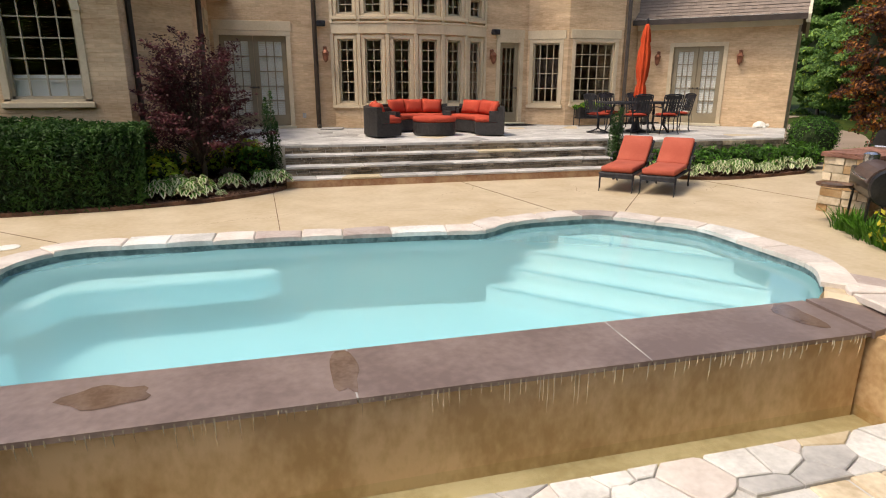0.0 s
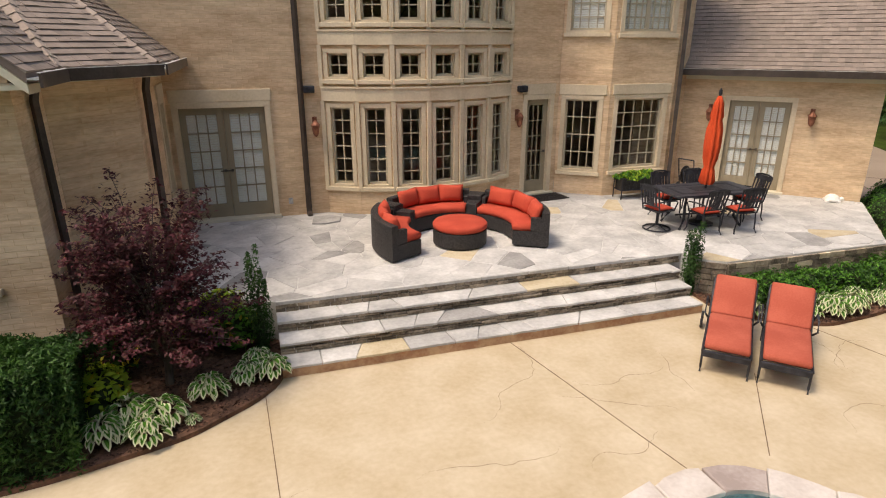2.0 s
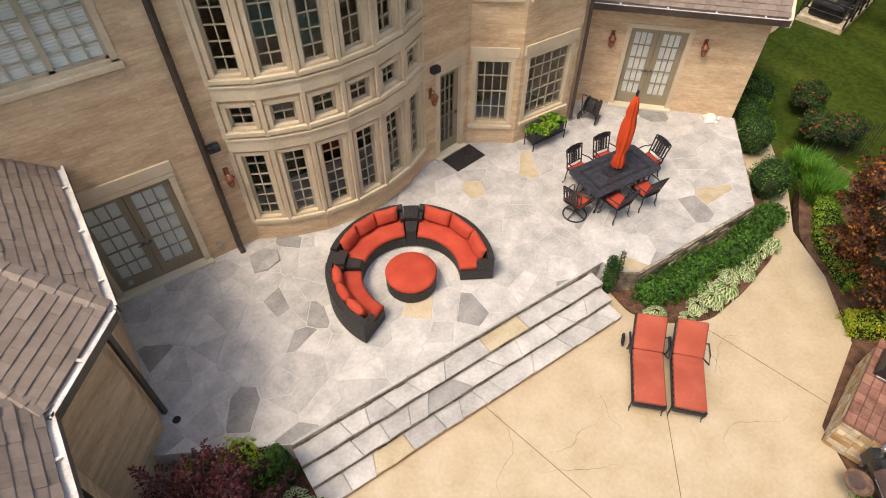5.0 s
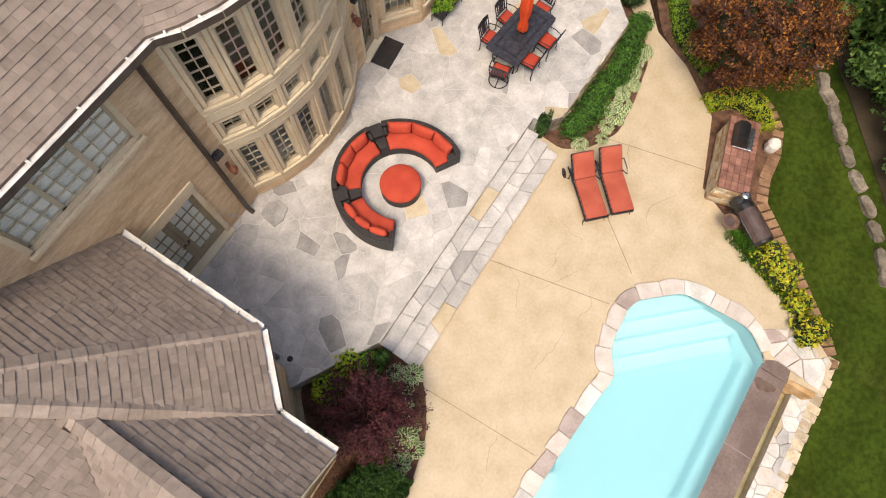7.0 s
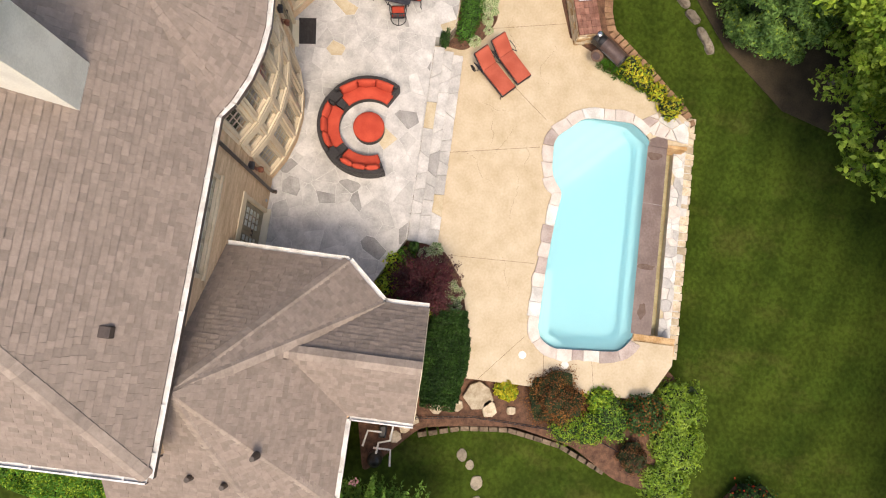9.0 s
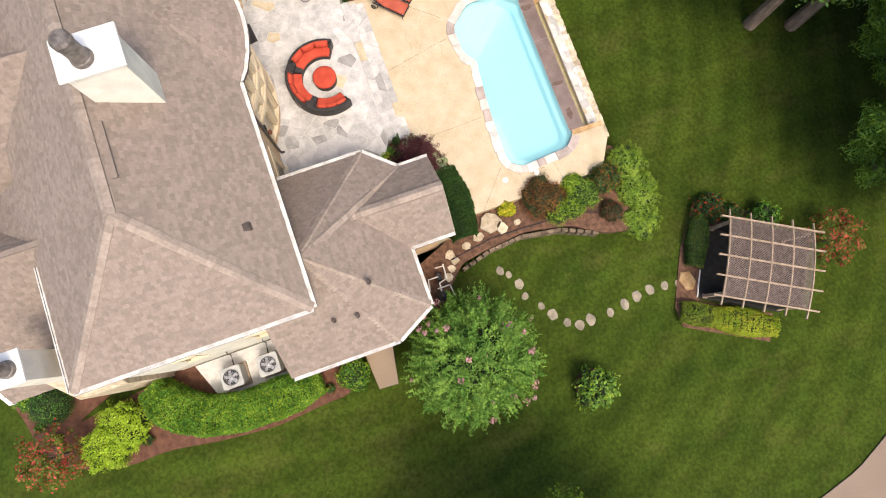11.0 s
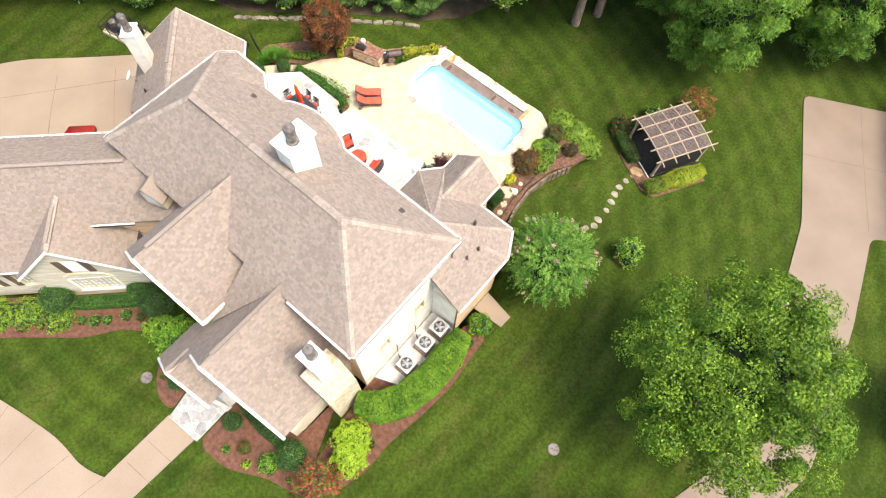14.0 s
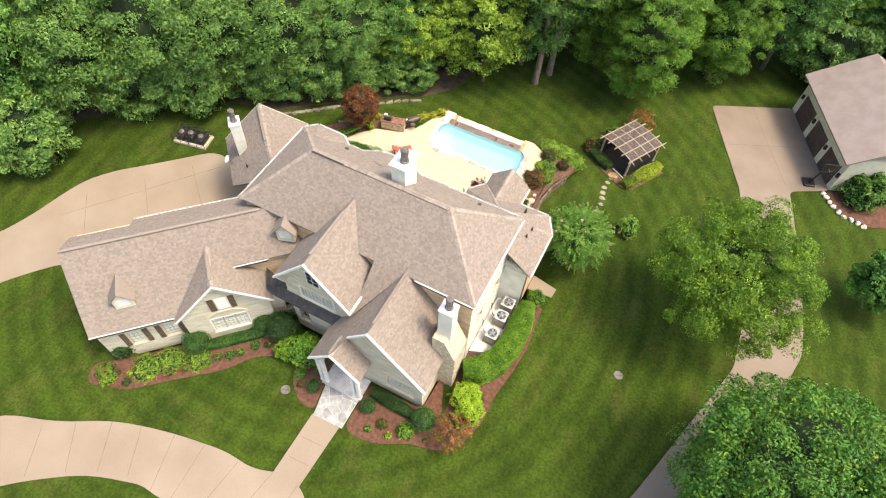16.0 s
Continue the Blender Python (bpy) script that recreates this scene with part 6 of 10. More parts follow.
def dining_chair(swivel):
    c = thing("dining_chair", "dark cast-metal patio chair with a red seat cushion" if not swivel else "dark cast-metal swivel rocker with a red seat cushion", "chair", None, "chairs round the patio table")
    bm = bmesh.new()
    prism(bm, rounded([(-0.23, -0.22), (0.23, -0.22), (0.21, 0.22), (-0.21, 0.22)], 0.06), 0.40, 0.425)
    part("seat", bm, M_IRON, c)
    bm = bmesh.new()
    pillow(bm, Matrix.Translation((0, 0, 0.455)) @ pose(0, 0, 0, 90, 0, 0), 0.44, 0.42, 0.085)
    smooth_shade(part("seat_cushion", bm, M_RED, c, "red seat cushion"))
    bm = bmesh.new()
    for x in (-0.215, 0.215):
        tube(bm, [(x, 0.20, 0.40), (x * 1.02, 0.25, 0.65), (x * 1.08, 0.31, 0.90)], 0.016, 6)
        part("back_post", bm, M_IRON, c)
        bm = bmesh.new()
    tube(bm, [(-0.232, 0.31, 0.90), (-0.1, 0.325, 0.93), (0.1, 0.325, 0.93), (0.232, 0.31, 0.90)], 0.018, 6)
    part("top_rail", bm, M_IRON, c)
    bm = bmesh.new()
    tube(bm, [(-0.218, 0.225, 0.52), (0.218, 0.225, 0.52)], 0.014, 6)
    part("lower_rail", bm, M_IRON, c)
    for x in (-0.14, -0.07, 0.0, 0.07, 0.14):
        w = 0.022 if x else 0.034
        bm = bmesh.new()
        box(bm, -w, -0.006, -0.20, w, 0.006, 0.20, m=Matrix.Translation((x, 0.272, 0.715)) @ pose(0, 0, 0, -14, 0, 0))
        part("back_slat", bm, M_IRON, c)
    bm = bmesh.new()
    box(bm, -0.20, -0.007, -0.05, 0.20, 0.007, 0.05, m=Matrix.Translation((0, 0.302, 0.86)) @ pose(0, 0, 0, -14, 0, 0))
    part("back_panel", bm, M_IRON, c)
    for x in (-0.25, 0.25):
        bm = bmesh.new()
        tube(bm, [(x * 0.95, 0.24, 0.62), (x * 1.1, 0.05, 0.64), (x * 1.12, -0.16, 0.62), (x * 1.08, -0.21, 0.58), (x * 0.95, -0.17, 0.41)], 0.014, 6)
        part("arm", bm, M_IRON, c)
    if swivel:
        bm = bmesh.new()
        tube(bm, [(0, 0, 0.40), (0, 0, 0.10)], 0.03, 8)
        part("post", bm, M_IRON, c)
        bm = bmesh.new()
        ring = [(0.26 * math.cos(a), 0.26 * math.sin(a), 0.02) for a in (2 * math.pi * i / 20 for i in range(21))]
        tube(bm, ring, 0.016, 6)
        tube(bm, [(-0.26, 0, 0.03), (0, 0, 0.11), (0.26, 0, 0.03)], 0.014, 6)
        tube(bm, [(0, -0.26, 0.03), (0, 0, 0.11), (0, 0.26, 0.03)], 0.014, 6)
        part("swivel_base", bm, M_IRON, c, "round swivel base")
    else:
        for x, y in ((-0.2, -0.19), (0.2, -0.19), (-0.2, 0.19), (0.2, 0.19)):
            bm = bmesh.new()
            tube(bm, [(x, y, 0.40), (x * 1.02, y * 1.12, 0.22), (x * 1.1, y * 1.05, 0.08), (x * 1.22, y * 1.25, 0.0)], 0.015, 6)
            part("leg", bm, M_IRON, c)
    return c


base = TC
plain, rocker = dining_chair(False), dining_chair(True)
spots = [(-0.42, 0.62, 4), (0.36, 0.64, -3), (1.17, 0.1, -92), (0.42, -0.60, 178), (-0.36, -0.58, 184)]
plain.matrix_basis = base @ pose(spots[0][0], spots[0][1], 0, 0, 0, spots[0][2])
for x, y, a in spots[1:]:
    copy_thing(plain, base @ pose(x, y, 0, 0, 0, a))
rocker.matrix_basis = base @ pose(-1.10, -0.14, 0, 0, 0, 104)


# loungers
def lounger(wheel_left):
    c = thing("sun_lounger", "dark metal sun lounger with a burnt red cushion, back raised", "lounger", None, "sun loungers")
    W, Lf, Lb, H, ang = 0.29, 1.10, 0.70, 0.35, 40
    bm = bmesh.new()
    for y in (-W, W):
        tube(bm, [(0, y, H - 0.03), (Lf, y, H - 0.03), (Lf + 0.45, y, H - 0.06)], 0.022, 6)
    tube(bm, [(0, -W, H - 0.03), (0, W, H - 0.03)], 0.022, 6)
    box(bm, -0.02, -W, H - 0.10, 0.0, W, H - 0.02)
    for i in range(9):
        x = 0.1 + i * 0.13
        box(bm, x, -W, H - 0.04, x + 0.05, W, H - 0.028)
    part("frame", bm, M_IRON, c)
    mb = Matrix.Translation((Lf, 0, H)) @ pose(0, 0, 0, 0, -ang, 0)
    bm = bmesh.new()
    for y in (-W, W):
        tube(bm, [mb @ Vector((0, y, -0.02)), mb @ Vector((Lb, y, -0.02))], 0.02, 6)
    for i in range(6):
        x = 0.04 + i * 0.12
        box(bm, x, -W, -0.03, x + 0.05, W, -0.018, m=mb)
    tube(bm, [mb @ Vector((Lb, -W, -0.02)), mb @ Vector((Lb, W, -0.02))], 0.02, 6)
    part("backrest_frame", bm, M_IRON, c)
    for x, y in ((0.06, -W), (0.06, W), (Lf + 0.2, -W), (Lf + 0.2, W)):
        bm = bmesh.new()
        s = -0.05 if x < 0.5 else 0.05
        tube(bm, [(x, y, H - 0.03), (x + s * 0.4, y, 0.2), (x + s * 0.2, y, 0.06), (x + s, y, 0.0)], 0.016, 6)
        part("leg", bm, M_IRON, c)
    for y in (-W - 0.06, W + 0.06):
        bm = bmesh.new()
        tube(bm, [(Lf + 0.05, y * 0.9, H - 0.02), (Lf - 0.15, y, H + 0.12), (Lf - 0.02, y, H + 0.23), (Lf + 0.25, y, H + 0.22), (Lf + 0.32, y * 0.92, H + 0.1)], 0.016, 6)
        part("arm", bm, M_IRON, c)
    if wheel_left:
        bm = bmesh.new()
        tube(bm, [(Lf + 0.36 + 0.12 * math.cos(a), W + 0.10, 0.13 + 0.12 * math.sin(a)) for a in (2 * math.pi * i / 16 for i in range(17))], 0.018, 6)
        for a in (0, 60, 120):
            tube(bm, [(Lf + 0.36 + 0.11 * math.cos(radians(a + k)), W + 0.10, 0.13 + 0.11 * math.sin(radians(a + k))) for k in (0, 180)], 0.008, 5)
        part("wheel", bm, M_IRON, c)
    bm = bmesh.new()
    box(bm, 0.0, -W + 0.01, H, Lf - 0.01, W - 0.01, H + 0.10, bevel=0.035)
    smooth_shade(part("seat_cushion", bm, M_RED_FADED, c, "burnt red seat cushion"))
    bm = bmesh.new()
    box(bm, 0.02, -W + 0.01, 0.0, Lb, W - 0.01, 0.10, m=mb @ Matrix.Translation((0.02, 0, 0.0)), bevel=0.035)
    smooth_shade(part("back_cushion", bm, M_RED_FADED, c, "burnt red back cushion"))
    return c


l1 = lounger(True)
l1.matrix_basis = pose(5.63, -1.73, 0.0, 0, 0, 45.5)
l2 = lounger(False)
l2.matrix_basis = pose(6.14, -2.21, 0.0, 0, 0, 43.5)

# door mat, planter, hose reel, shell
mm = frame_at((5.62, 5.62), (6.98, 5.80))
mat_ob = thing("door_mat", "dark rubber door mat lying before the patio door", "mat", mm @ Matrix.Translation((0.9, -0.42, PZ)))
bm = bmesh.new()
box(bm, -0.46, -0.29, 0, 0.46, 0.29, 0.014, bevel=0.004)
part("pad", bm, M_WICKER, mat_ob)
for i in range(10):
    bm = bmesh.new()
    box(bm, -0.42, -0.26 + i * 0.054, 0.0142, 0.42, -0.24 + i * 0.054, 0.02)
    part("rib", bm, M_WICKER, mat_ob)
pl = thing("window_planter", "dark iron planter on legs full of trailing green plants", "planter", pose(8.62, 4.72, PZ))
bm = bmesh.new()
for x in (-0.5, 0.5):
    for y in (-0.17, 0.17):
        tube(bm, [(x, y, 0.0), (x, y, 0.52)], 0.014, 6)
for z in (0.22, 0.5):
    tube(bm, [(-0.5, -0.17, z), (0.5, -0.17, z), (0.5, 0.17, z), (-0.5, 0.17, z), (-0.5, -0.17, z)], 0.012, 5)
for i in range(11):
    tube(bm, [(-0.5 + 0.1 * i, -0.17, 0.22), (-0.5 + 0.1 * i, -0.17, 0.5)], 0.007, 4)
part("stand", bm, M_IRON, pl)
bm = bmesh.new()
box(bm, -0.48, -0.15, 0.2, 0.48, 0.15, 0.50, bevel=0.02)
part("trough", bm, M_BLACK, pl)

hr = thing("hose_reel", "dark metal hose reel cart standing by the downpipe", "hose reel", pose(10.15, 4.72, PZ, 0, 0, 20))
bm = bmesh.new()
for y in (-0.2, 0.2):
    tube(bm, [(0.3, y, 0.03), (-0.05, y, 0.08), (-0.18, y, 0.55), (-0.25, y, 0.85)], 0.014, 6)
    tube(bm, [(0.1, y, 0.05), (0.05, y, 0.38)], 0.014, 6)
tube(bm, [(-0.25, -0.2, 0.85), (-0.25, 0.2, 0.85)], 0.014, 6)
tube(bm, [(0.3, -0.2, 0.03), (0.3, 0.2, 0.03)], 0.014, 6)
part("cart_frame", bm, M_IRON, hr)
bm = bmesh.new()
lathe(bm, [(0.22, -0.17), (0.22, -0.15), (0.1, -0.14), (0.17, -0.1), (0.19, 0.0), (0.17, 0.1), (0.1, 0.14), (0.22, 0.15), (0.22, 0.17)], 18)
bmesh.ops.transform(bm, matrix=Matrix.Translation((0.05, 0, 0.42)) @ pose(0, 0, 0, 90, 0, 0), verts=bm.verts[:])
part("drum", bm, M_WICKER, hr)
for y in (-0.24, 0.24):
    bm = bmesh.new()
    lathe(bm, [(0.05, -0.02), (0.11, -0.02), (0.12, 0), (0.11, 0.02), (0.05, 0.02)], 16)
    bmesh.ops.transform(bm, matrix=Matrix.Translation((-0.08, y, 0.12)) @ pose(0, 0, 0, 90, 0, 0), verts=bm.verts[:])
    part("wheel", bm, M_BLACK, hr)

tor = thing("garden_ornament", "small white stone turtle ornament on the patio", "ornament", pose(12.80, 2.95, PZ, 0, 0, -40))
bm = bmesh.new()
lathe(bm, [(0.17, 0.02), (0.17, 0.06), (0.13, 0.13), (0.06, 0.17), (0.01, 0.18)], 14)
lathe(bm, [(0.02, 0.0), (0.05, 0.03), (0.05, 0.07), (0.02, 0.10)], 8, (0.19, 0, 0.02))
for x, y in ((0.12, 0.12), (0.12, -0.12), (-0.12, 0.12), (-0.12, -0.12)):
    lathe(bm, [(0.05, 0.0), (0.05, 0.04), (0.02, 0.06)], 8, (x, y, 0))
part("body", bm, M_WHITE, tor)


# wall fittings
def lantern(m, x, z):
    c = thing("wall_lantern", "weathered copper wall lantern on the brick wall", "wall lamp", m @ Matrix.Translation((x, 0, z)), "patio wall lanterns")
    bm = bmesh.new()
    box(bm, -0.05, -0.02, -0.12, 0.05, 0.0, 0.14, bevel=0.008)
    tube(bm, [(0, -0.01, 0.08), (0, -0.08, 0.14), (0, -0.13, 0.12), (0, -0.14, 0.06)], 0.012, 6)
    part("bracket", bm, M_COPPER, c)
    bm = bmesh.new()
    lathe(bm, [(0.01, 0.08), (0.05, 0.05), (0.10, -0.02), (0.085, -0.03), (0.06, -0.20), (0.03, -0.24), (0.01, -0.26)], 8, (0, -0.14, 0))
    part("cage", bm, M_COPPER, c)
    bm = bmesh.new()
    lathe(bm, [(0.05, -0.17), (0.065, -0.04)], 8, (0, -0.14, 0))
    part("glass", bm, M_WHITE, c)


def floodlight(m, x, z):
    c = thing("floodlight", "small dark floodlight box fixed high on the wall", "wall lamp", m @ Matrix.Translation((x, 0, z)), "patio floodlights")
    bm = bmesh.new()
    box(bm, -0.11, -0.16, -0.07, 0.11, -0.02, 0.07, bevel=0.02)
    part("housing", bm, M_IRON, c)
    bm = bmesh.new()
    box(bm, -0.05, -0.02, -0.05, 0.05, 0.0, 0.05)
    part("plate", bm, M_IRON, c)


m_l = frame_at((-6.3, BACK), (1.42, BACK))
m_d = frame_at(ring[6], E2)
lantern(m_l, 7.50, 2.62)
floodlight(m_l, 7.42, 3.32)
lantern(m_d, 0.22, 2.62)
floodlight(m_d, 0.30, 3.22)
lantern(mg, 1.82, 2.62)
lantern(mg, 4.02, 2.62)


def downpipe(pts, r=0.05):
    bm = bmesh.new()
    tube(bm, pts, r, 4)
    part("downpipe", bm, M_GUTTER, house, "dark brown downpipe")


downpipe([(0.95, 5.30, 6.95), (0.95, 5.52, 6.65), (0.95, 5.55, 1.0), (0.95, 5.53, 0.75), (0.95, 5.40, 0.70)], 0.06)
downpipe([(9.72, 4.80, 6.95), (9.72, 5.02, 6.6), (9.74, 4.99, 0.75)], 0.06)
downpipe([(-1.45, 2.75, 3.85), (-1.5, 2.75, 3.6), (-1.53, 2.75, 0.1)], 0.055)
downpipe([(-2.38, 0.95, 3.85), (-2.44, 0.95, 3.6), (-2.43, 0.95, 0.0)], 0.05)
downpipe([(-6.42, 5.45, 6.95), (-6.38, 5.7, 6.6), (-6.37, 5.7, 5.2)], 0.05)
downpipe([(-8.1, 7.1, 3.85), (-8.02, 7.08, 3.6), (-8.02, 7.08, -1.1)], 0.05)

# stone grill island
gi = thing("grill_island", "tan ledger stone grill island with a red paver top", "grill island", pose(8.90, -3.94, 0.0, 0, 0, 15.0))
bm = bmesh.new()
box(bm, -1.0, -0.335, 0.0, 1.0, 0.335, 0.82)
part("core", bm, M_LEDGE, gi)
rng = random.Random(5)
for (a, b) in (((-1.0, -0.335), (1.0, -0.335)), ((1.0, -0.335), (1.0, 0.335)), ((1.0, 0.335), (-1.0, 0.335)), ((-1.0, 0.335), (-1.0, -0.335))):
    stacked(a, b, 0.0, 0.84, gi, rng, 0.03, 7, (M_LEDGE, M_LEDGE, M_ORANGE))
bm = bmesh.new()
box(bm, -1.06, -0.39, 0.83, 1.06, 0.39, 0.875, bevel=0.008)
part("worktop", bm, M_BRICK, gi)
for i in range(9):
    for j in range(5):
        x, y = -1.055 + i * 0.2345, -0.388 + j * 0.1555
        if i > 4 and 0 < j < 4 and i < 8:
            continue
        bm = bmesh.new()
        box(bm, x + 0.005, y + 0.005, 0.876, x + 0.229, y + 0.150, 0.90)
        part("paver", bm, M_BRICK, gi)
bg = thing("built_in_grill", "black built-in grill with steel trim set in the island", "grill", pose(8.90, -3.94, 0.0, 0, 0, 15.0))
bm = bmesh.new()
box(bm, 0.12, -0.245, 0.80, 0.80, 0.245, 0.95, bevel=0.02)
part("firebox", bm, M_CHROME, bg)
bm = bmesh.new()
pr = [(0.16, 0.0), (0.20, 0.16), (0.36, 0.26), (0.50, 0.22), (0.56, 0.0)]
va = [bm.verts.new((0.14, -0.27 + y, 0.95 + z)) for y, z in pr]
vb = [bm.verts.new((0.78, -0.27 + y, 0.95 + z)) for y, z in pr]
bm.faces.new(va)
bm.faces.new(vb[::-1])
for i in range(5):
    bm.faces.new((va[i], va[(i + 1) % 5], vb[(i + 1) % 5], vb[i]))
part("lid", bm, M_BLACK, bg)
bm = bmesh.new()
for i in range(5):
    lathe(bm, [(0.03, 0), (0.025, 0.03)], 8, (0.2 + 0.13 * i, -0.28, 0.87))
tube(bm, [(0.2, -0.20, 1.04), (0.72, -0.20, 1.04)], 0.014, 6)
part("controls", bm, M_CHROME, bg)

M_SHELF = mat("brown_wicker_shelf", (0.10, 0.06, 0.04), (0.20, 0.12, 0.08), 8, 0.8, 0.4, 40)
sm = thing("barrel_smoker", "black barrel smoker grill with a brown lid on legs", "grill", pose(7.50, -5.06, -0.03, 0, 0, -128) @ Matrix.Scale(0.92, 4))
bm = bmesh.new()
lathe(bm, [(0.01, -0.62), (0.24, -0.60), (0.26, -0.55), (0.26, 0.55), (0.24, 0.60), (0.01, 0.62)], 18)
bmesh.ops.transform(bm, matrix=Matrix.Translation((0, 0, 0.72)) @ pose(0, 0, 0, 0, 90, 0), verts=bm.verts[:])
part("barrel", bm, M_BLACK, sm)
bm = bmesh.new()
arc = [(0.285 * math.cos(radians(a)), 0.285 * math.sin(radians(a))) for a in range(10, 171, 16)]
arc2 = [(0.262 * math.cos(radians(a)), 0.262 * math.sin(radians(a))) for a in range(10, 171, 16)]
lo = [[bm.verts.new((x, y, 0.72 + z)) for y, z in arc + arc2[::-1]] for x in (-0.40, 0.52)]
k = len(lo[0])
for i in range(k):
    bm.faces.new((lo[0][i], lo[0][(i + 1) % k], lo[1][(i + 1) % k], lo[1][i]))
bm.faces.new(lo[0])
bm.faces.new(lo[1][::-1])
part("lid", bm, M_LID, sm)
bm = bmesh.new()
tube(bm, [(-0.25, -0.26, 0.80), (-0.25, -0.33, 0.83), (0.4, -0.33, 0.83), (0.4, -0.26, 0.80)], 0.012, 6)
part("handle", bm, M_CHROME, sm)
bm = bmesh.new()
box(bm, -0.82, -0.22, 0.50, -0.60, 0.22, 0.86, bevel=0.02)
part("side_box", bm, M_BLACK, sm)
bm = bmesh.new()
lathe(bm, [(0.10, 0.86), (0.11, 1.05), (0.06, 1.08)], 12, (-0.72, 0.0, 0.0))
part("chimney_starter", bm, M_CHROME, sm)
for x in (-0.5, 0.5):
    for y in (-0.2, 0.2):
        bm = bmesh.new()
        tube(bm, [(x, y, 0.58), (x * 1.05, y * 1.1, 0.0)], 0.018, 6)
        part("leg", bm, M_BLACK, sm)
bm = bmesh.new()
lathe(bm, [(0.20, 0.60), (0.235, 0.605), (0.245, 0.64), (0.225, 0.64), (0.205, 0.615), (0.01, 0.612)], 20, (-0.26, -0.50, 0.0))
tube(bm, [(-0.26, -0.26, 0.60), (-0.26, -0.30, 0.60)], 0.02, 6)
part("side_shelf", bm, M_SHELF, sm, "round brown side shelf")
bm = bmesh.new()
lathe(bm, [(0.15, 0.615), (0.15, 0.622), (0.01, 0.625)], 16, (-0.28, -0.52, 0.0))
part("shelf_plate", bm, M_LID, sm, "dark plate on the shelf")
wl = thing("garden_pot", "white octagonal garden pot standing on the brick edging", "pot", pose(10.15, -4.72, -0.06))
bm = bmesh.new()
lathe(bm, [(0.12, 0.0), (0.18, 0.15), (0.18, 0.36), (0.13, 0.44), (0.05, 0.46)], 8)
part("body", bm, M_WHITE, wl)
for x, y in ((-3.2, -3.3), (-3.35, -4.75)):
    c = thing("skimmer_lid", "round white skimmer lid set in the deck", "lid", pose(x, y, 0.0), "skimmer lids")
    bm = bmesh.new()
    lathe(bm, [(0.13, 0.0), (0.13, 0.008), (0.10, 0.012), (0.01, 0.012)], 20)
    part("disc", bm, M_WHITE, c)

# small fittings of the patio
sp = thing("splash_stone", "rough dark slate slab under the downpipe on the patio", "stone", pose(1.22, 4.98, PZ))
bm = bmesh.new()
prism(bm, [(-0.30, -0.22), (-0.05, -0.30), (0.28, -0.20), (0.34, 0.10), (0.12, 0.30), (-0.22, 0.26)], 0.0, 0.03, 0.008)
part("slab", bm, M_FLAG_DARK, sp)
for x, z in ((0.58, 1.0), (-1.2, 1.0)):
    c = thing("wall_outlet", "small grey weatherproof outlet box on the brick wall", "outlet", pose(x, BACK, z), "wall outlets")
    bm = bmesh.new()
    box(bm, -0.045, -0.035, -0.065, 0.045, 0.0, 0.065, bevel=0.008)
    part("cover", bm, M_STEEL, c)
dn = thing("patio_drain", "small round dark drain grate in the flagstones", "drain", pose(-1.40, 2.50, PZ))
bm = bmesh.new()
lathe(bm, [(0.07, 0.0), (0.07, 0.006), (0.055, 0.008), (0.01, 0.008)], 16)
part("grate", bm, M_BLACK, dn)


# ---- plants ----
def leaf_mat(name, c1, c2, rand=0.3, rough=0.6, glow=0.25):
    """Leaves: a little light comes through them."""
    m = mat(name, c1, c2, 1.5, rough, 0, 12, island=rand, spec=0.3)
    n, l = m.node_tree.nodes, m.node_tree.links
    p = n["Principled BSDF"]
    col = p.inputs["Base Color"].links[0].from_socket
    tr, mx = n.new("ShaderNodeBsdfTranslucent"), n.new("ShaderNodeMixShader")
    l.new(col, tr.inputs[0])
    mx.inputs[0].default_value = glow
    l.new(p.outputs[0], mx.inputs[1])
    l.new(tr.outputs[0], mx.inputs[2])
    l.new(mx.outputs[0], n["Material Output"].inputs[0])
    return m


L_OAK = leaf_mat("oak_leaf", (0.078, 0.165, 0.012), (0.20, 0.32, 0.026))
L_OAK_LAWN = leaf_mat("lawn_oak_leaf", (0.064, 0.140, 0.010), (0.17, 0.28, 0.022))
L_MAPLE = leaf_mat("deep_green_leaf", (0.039, 0.128, 0.018), (0.11, 0.25, 0.037))
L_WOOD = leaf_mat("woodland_leaf", (0.060, 0.140, 0.032), (0.20, 0.34, 0.080))
L_WOOD_B = leaf_mat("bright_woodland_leaf", (0.15, 0.26, 0.026), (0.38, 0.50, 0.06))
L_CONIFER = leaf_mat("conifer_spray", (0.070, 0.165, 0.022), (0.19, 0.34, 0.045))
L_YEW = leaf_mat("yew_needle", (0.014, 0.043, 0.009), (0.052, 0.128, 0.020))
L_BOX = leaf_mat("boxwood_leaf", (0.023, 0.072, 0.013), (0.065, 0.150, 0.029))
L_LIME = leaf_mat("lime_leaf", (0.19, 0.32, 0.018), (0.36, 0.48, 0.045))
L_YELLOW = leaf_mat("yellow_leaf", (0.34, 0.32, 0.014), (0.62, 0.54, 0.045))
L_RED = leaf_mat("dark_red_leaf", (0.036, 0.0085, 0.012), (0.104, 0.023, 0.029))
L_RUST = leaf_mat("rust_leaf", (0.155, 0.048, 0.012), (0.39, 0.16, 0.027))
L_PLUM = leaf_mat("plum_leaf", (0.045, 0.018, 0.014), (0.11, 0.045, 0.030))
L_CRAPE = leaf_mat("crape_leaf", (0.072, 0.20, 0.026), (0.24, 0.42, 0.075))
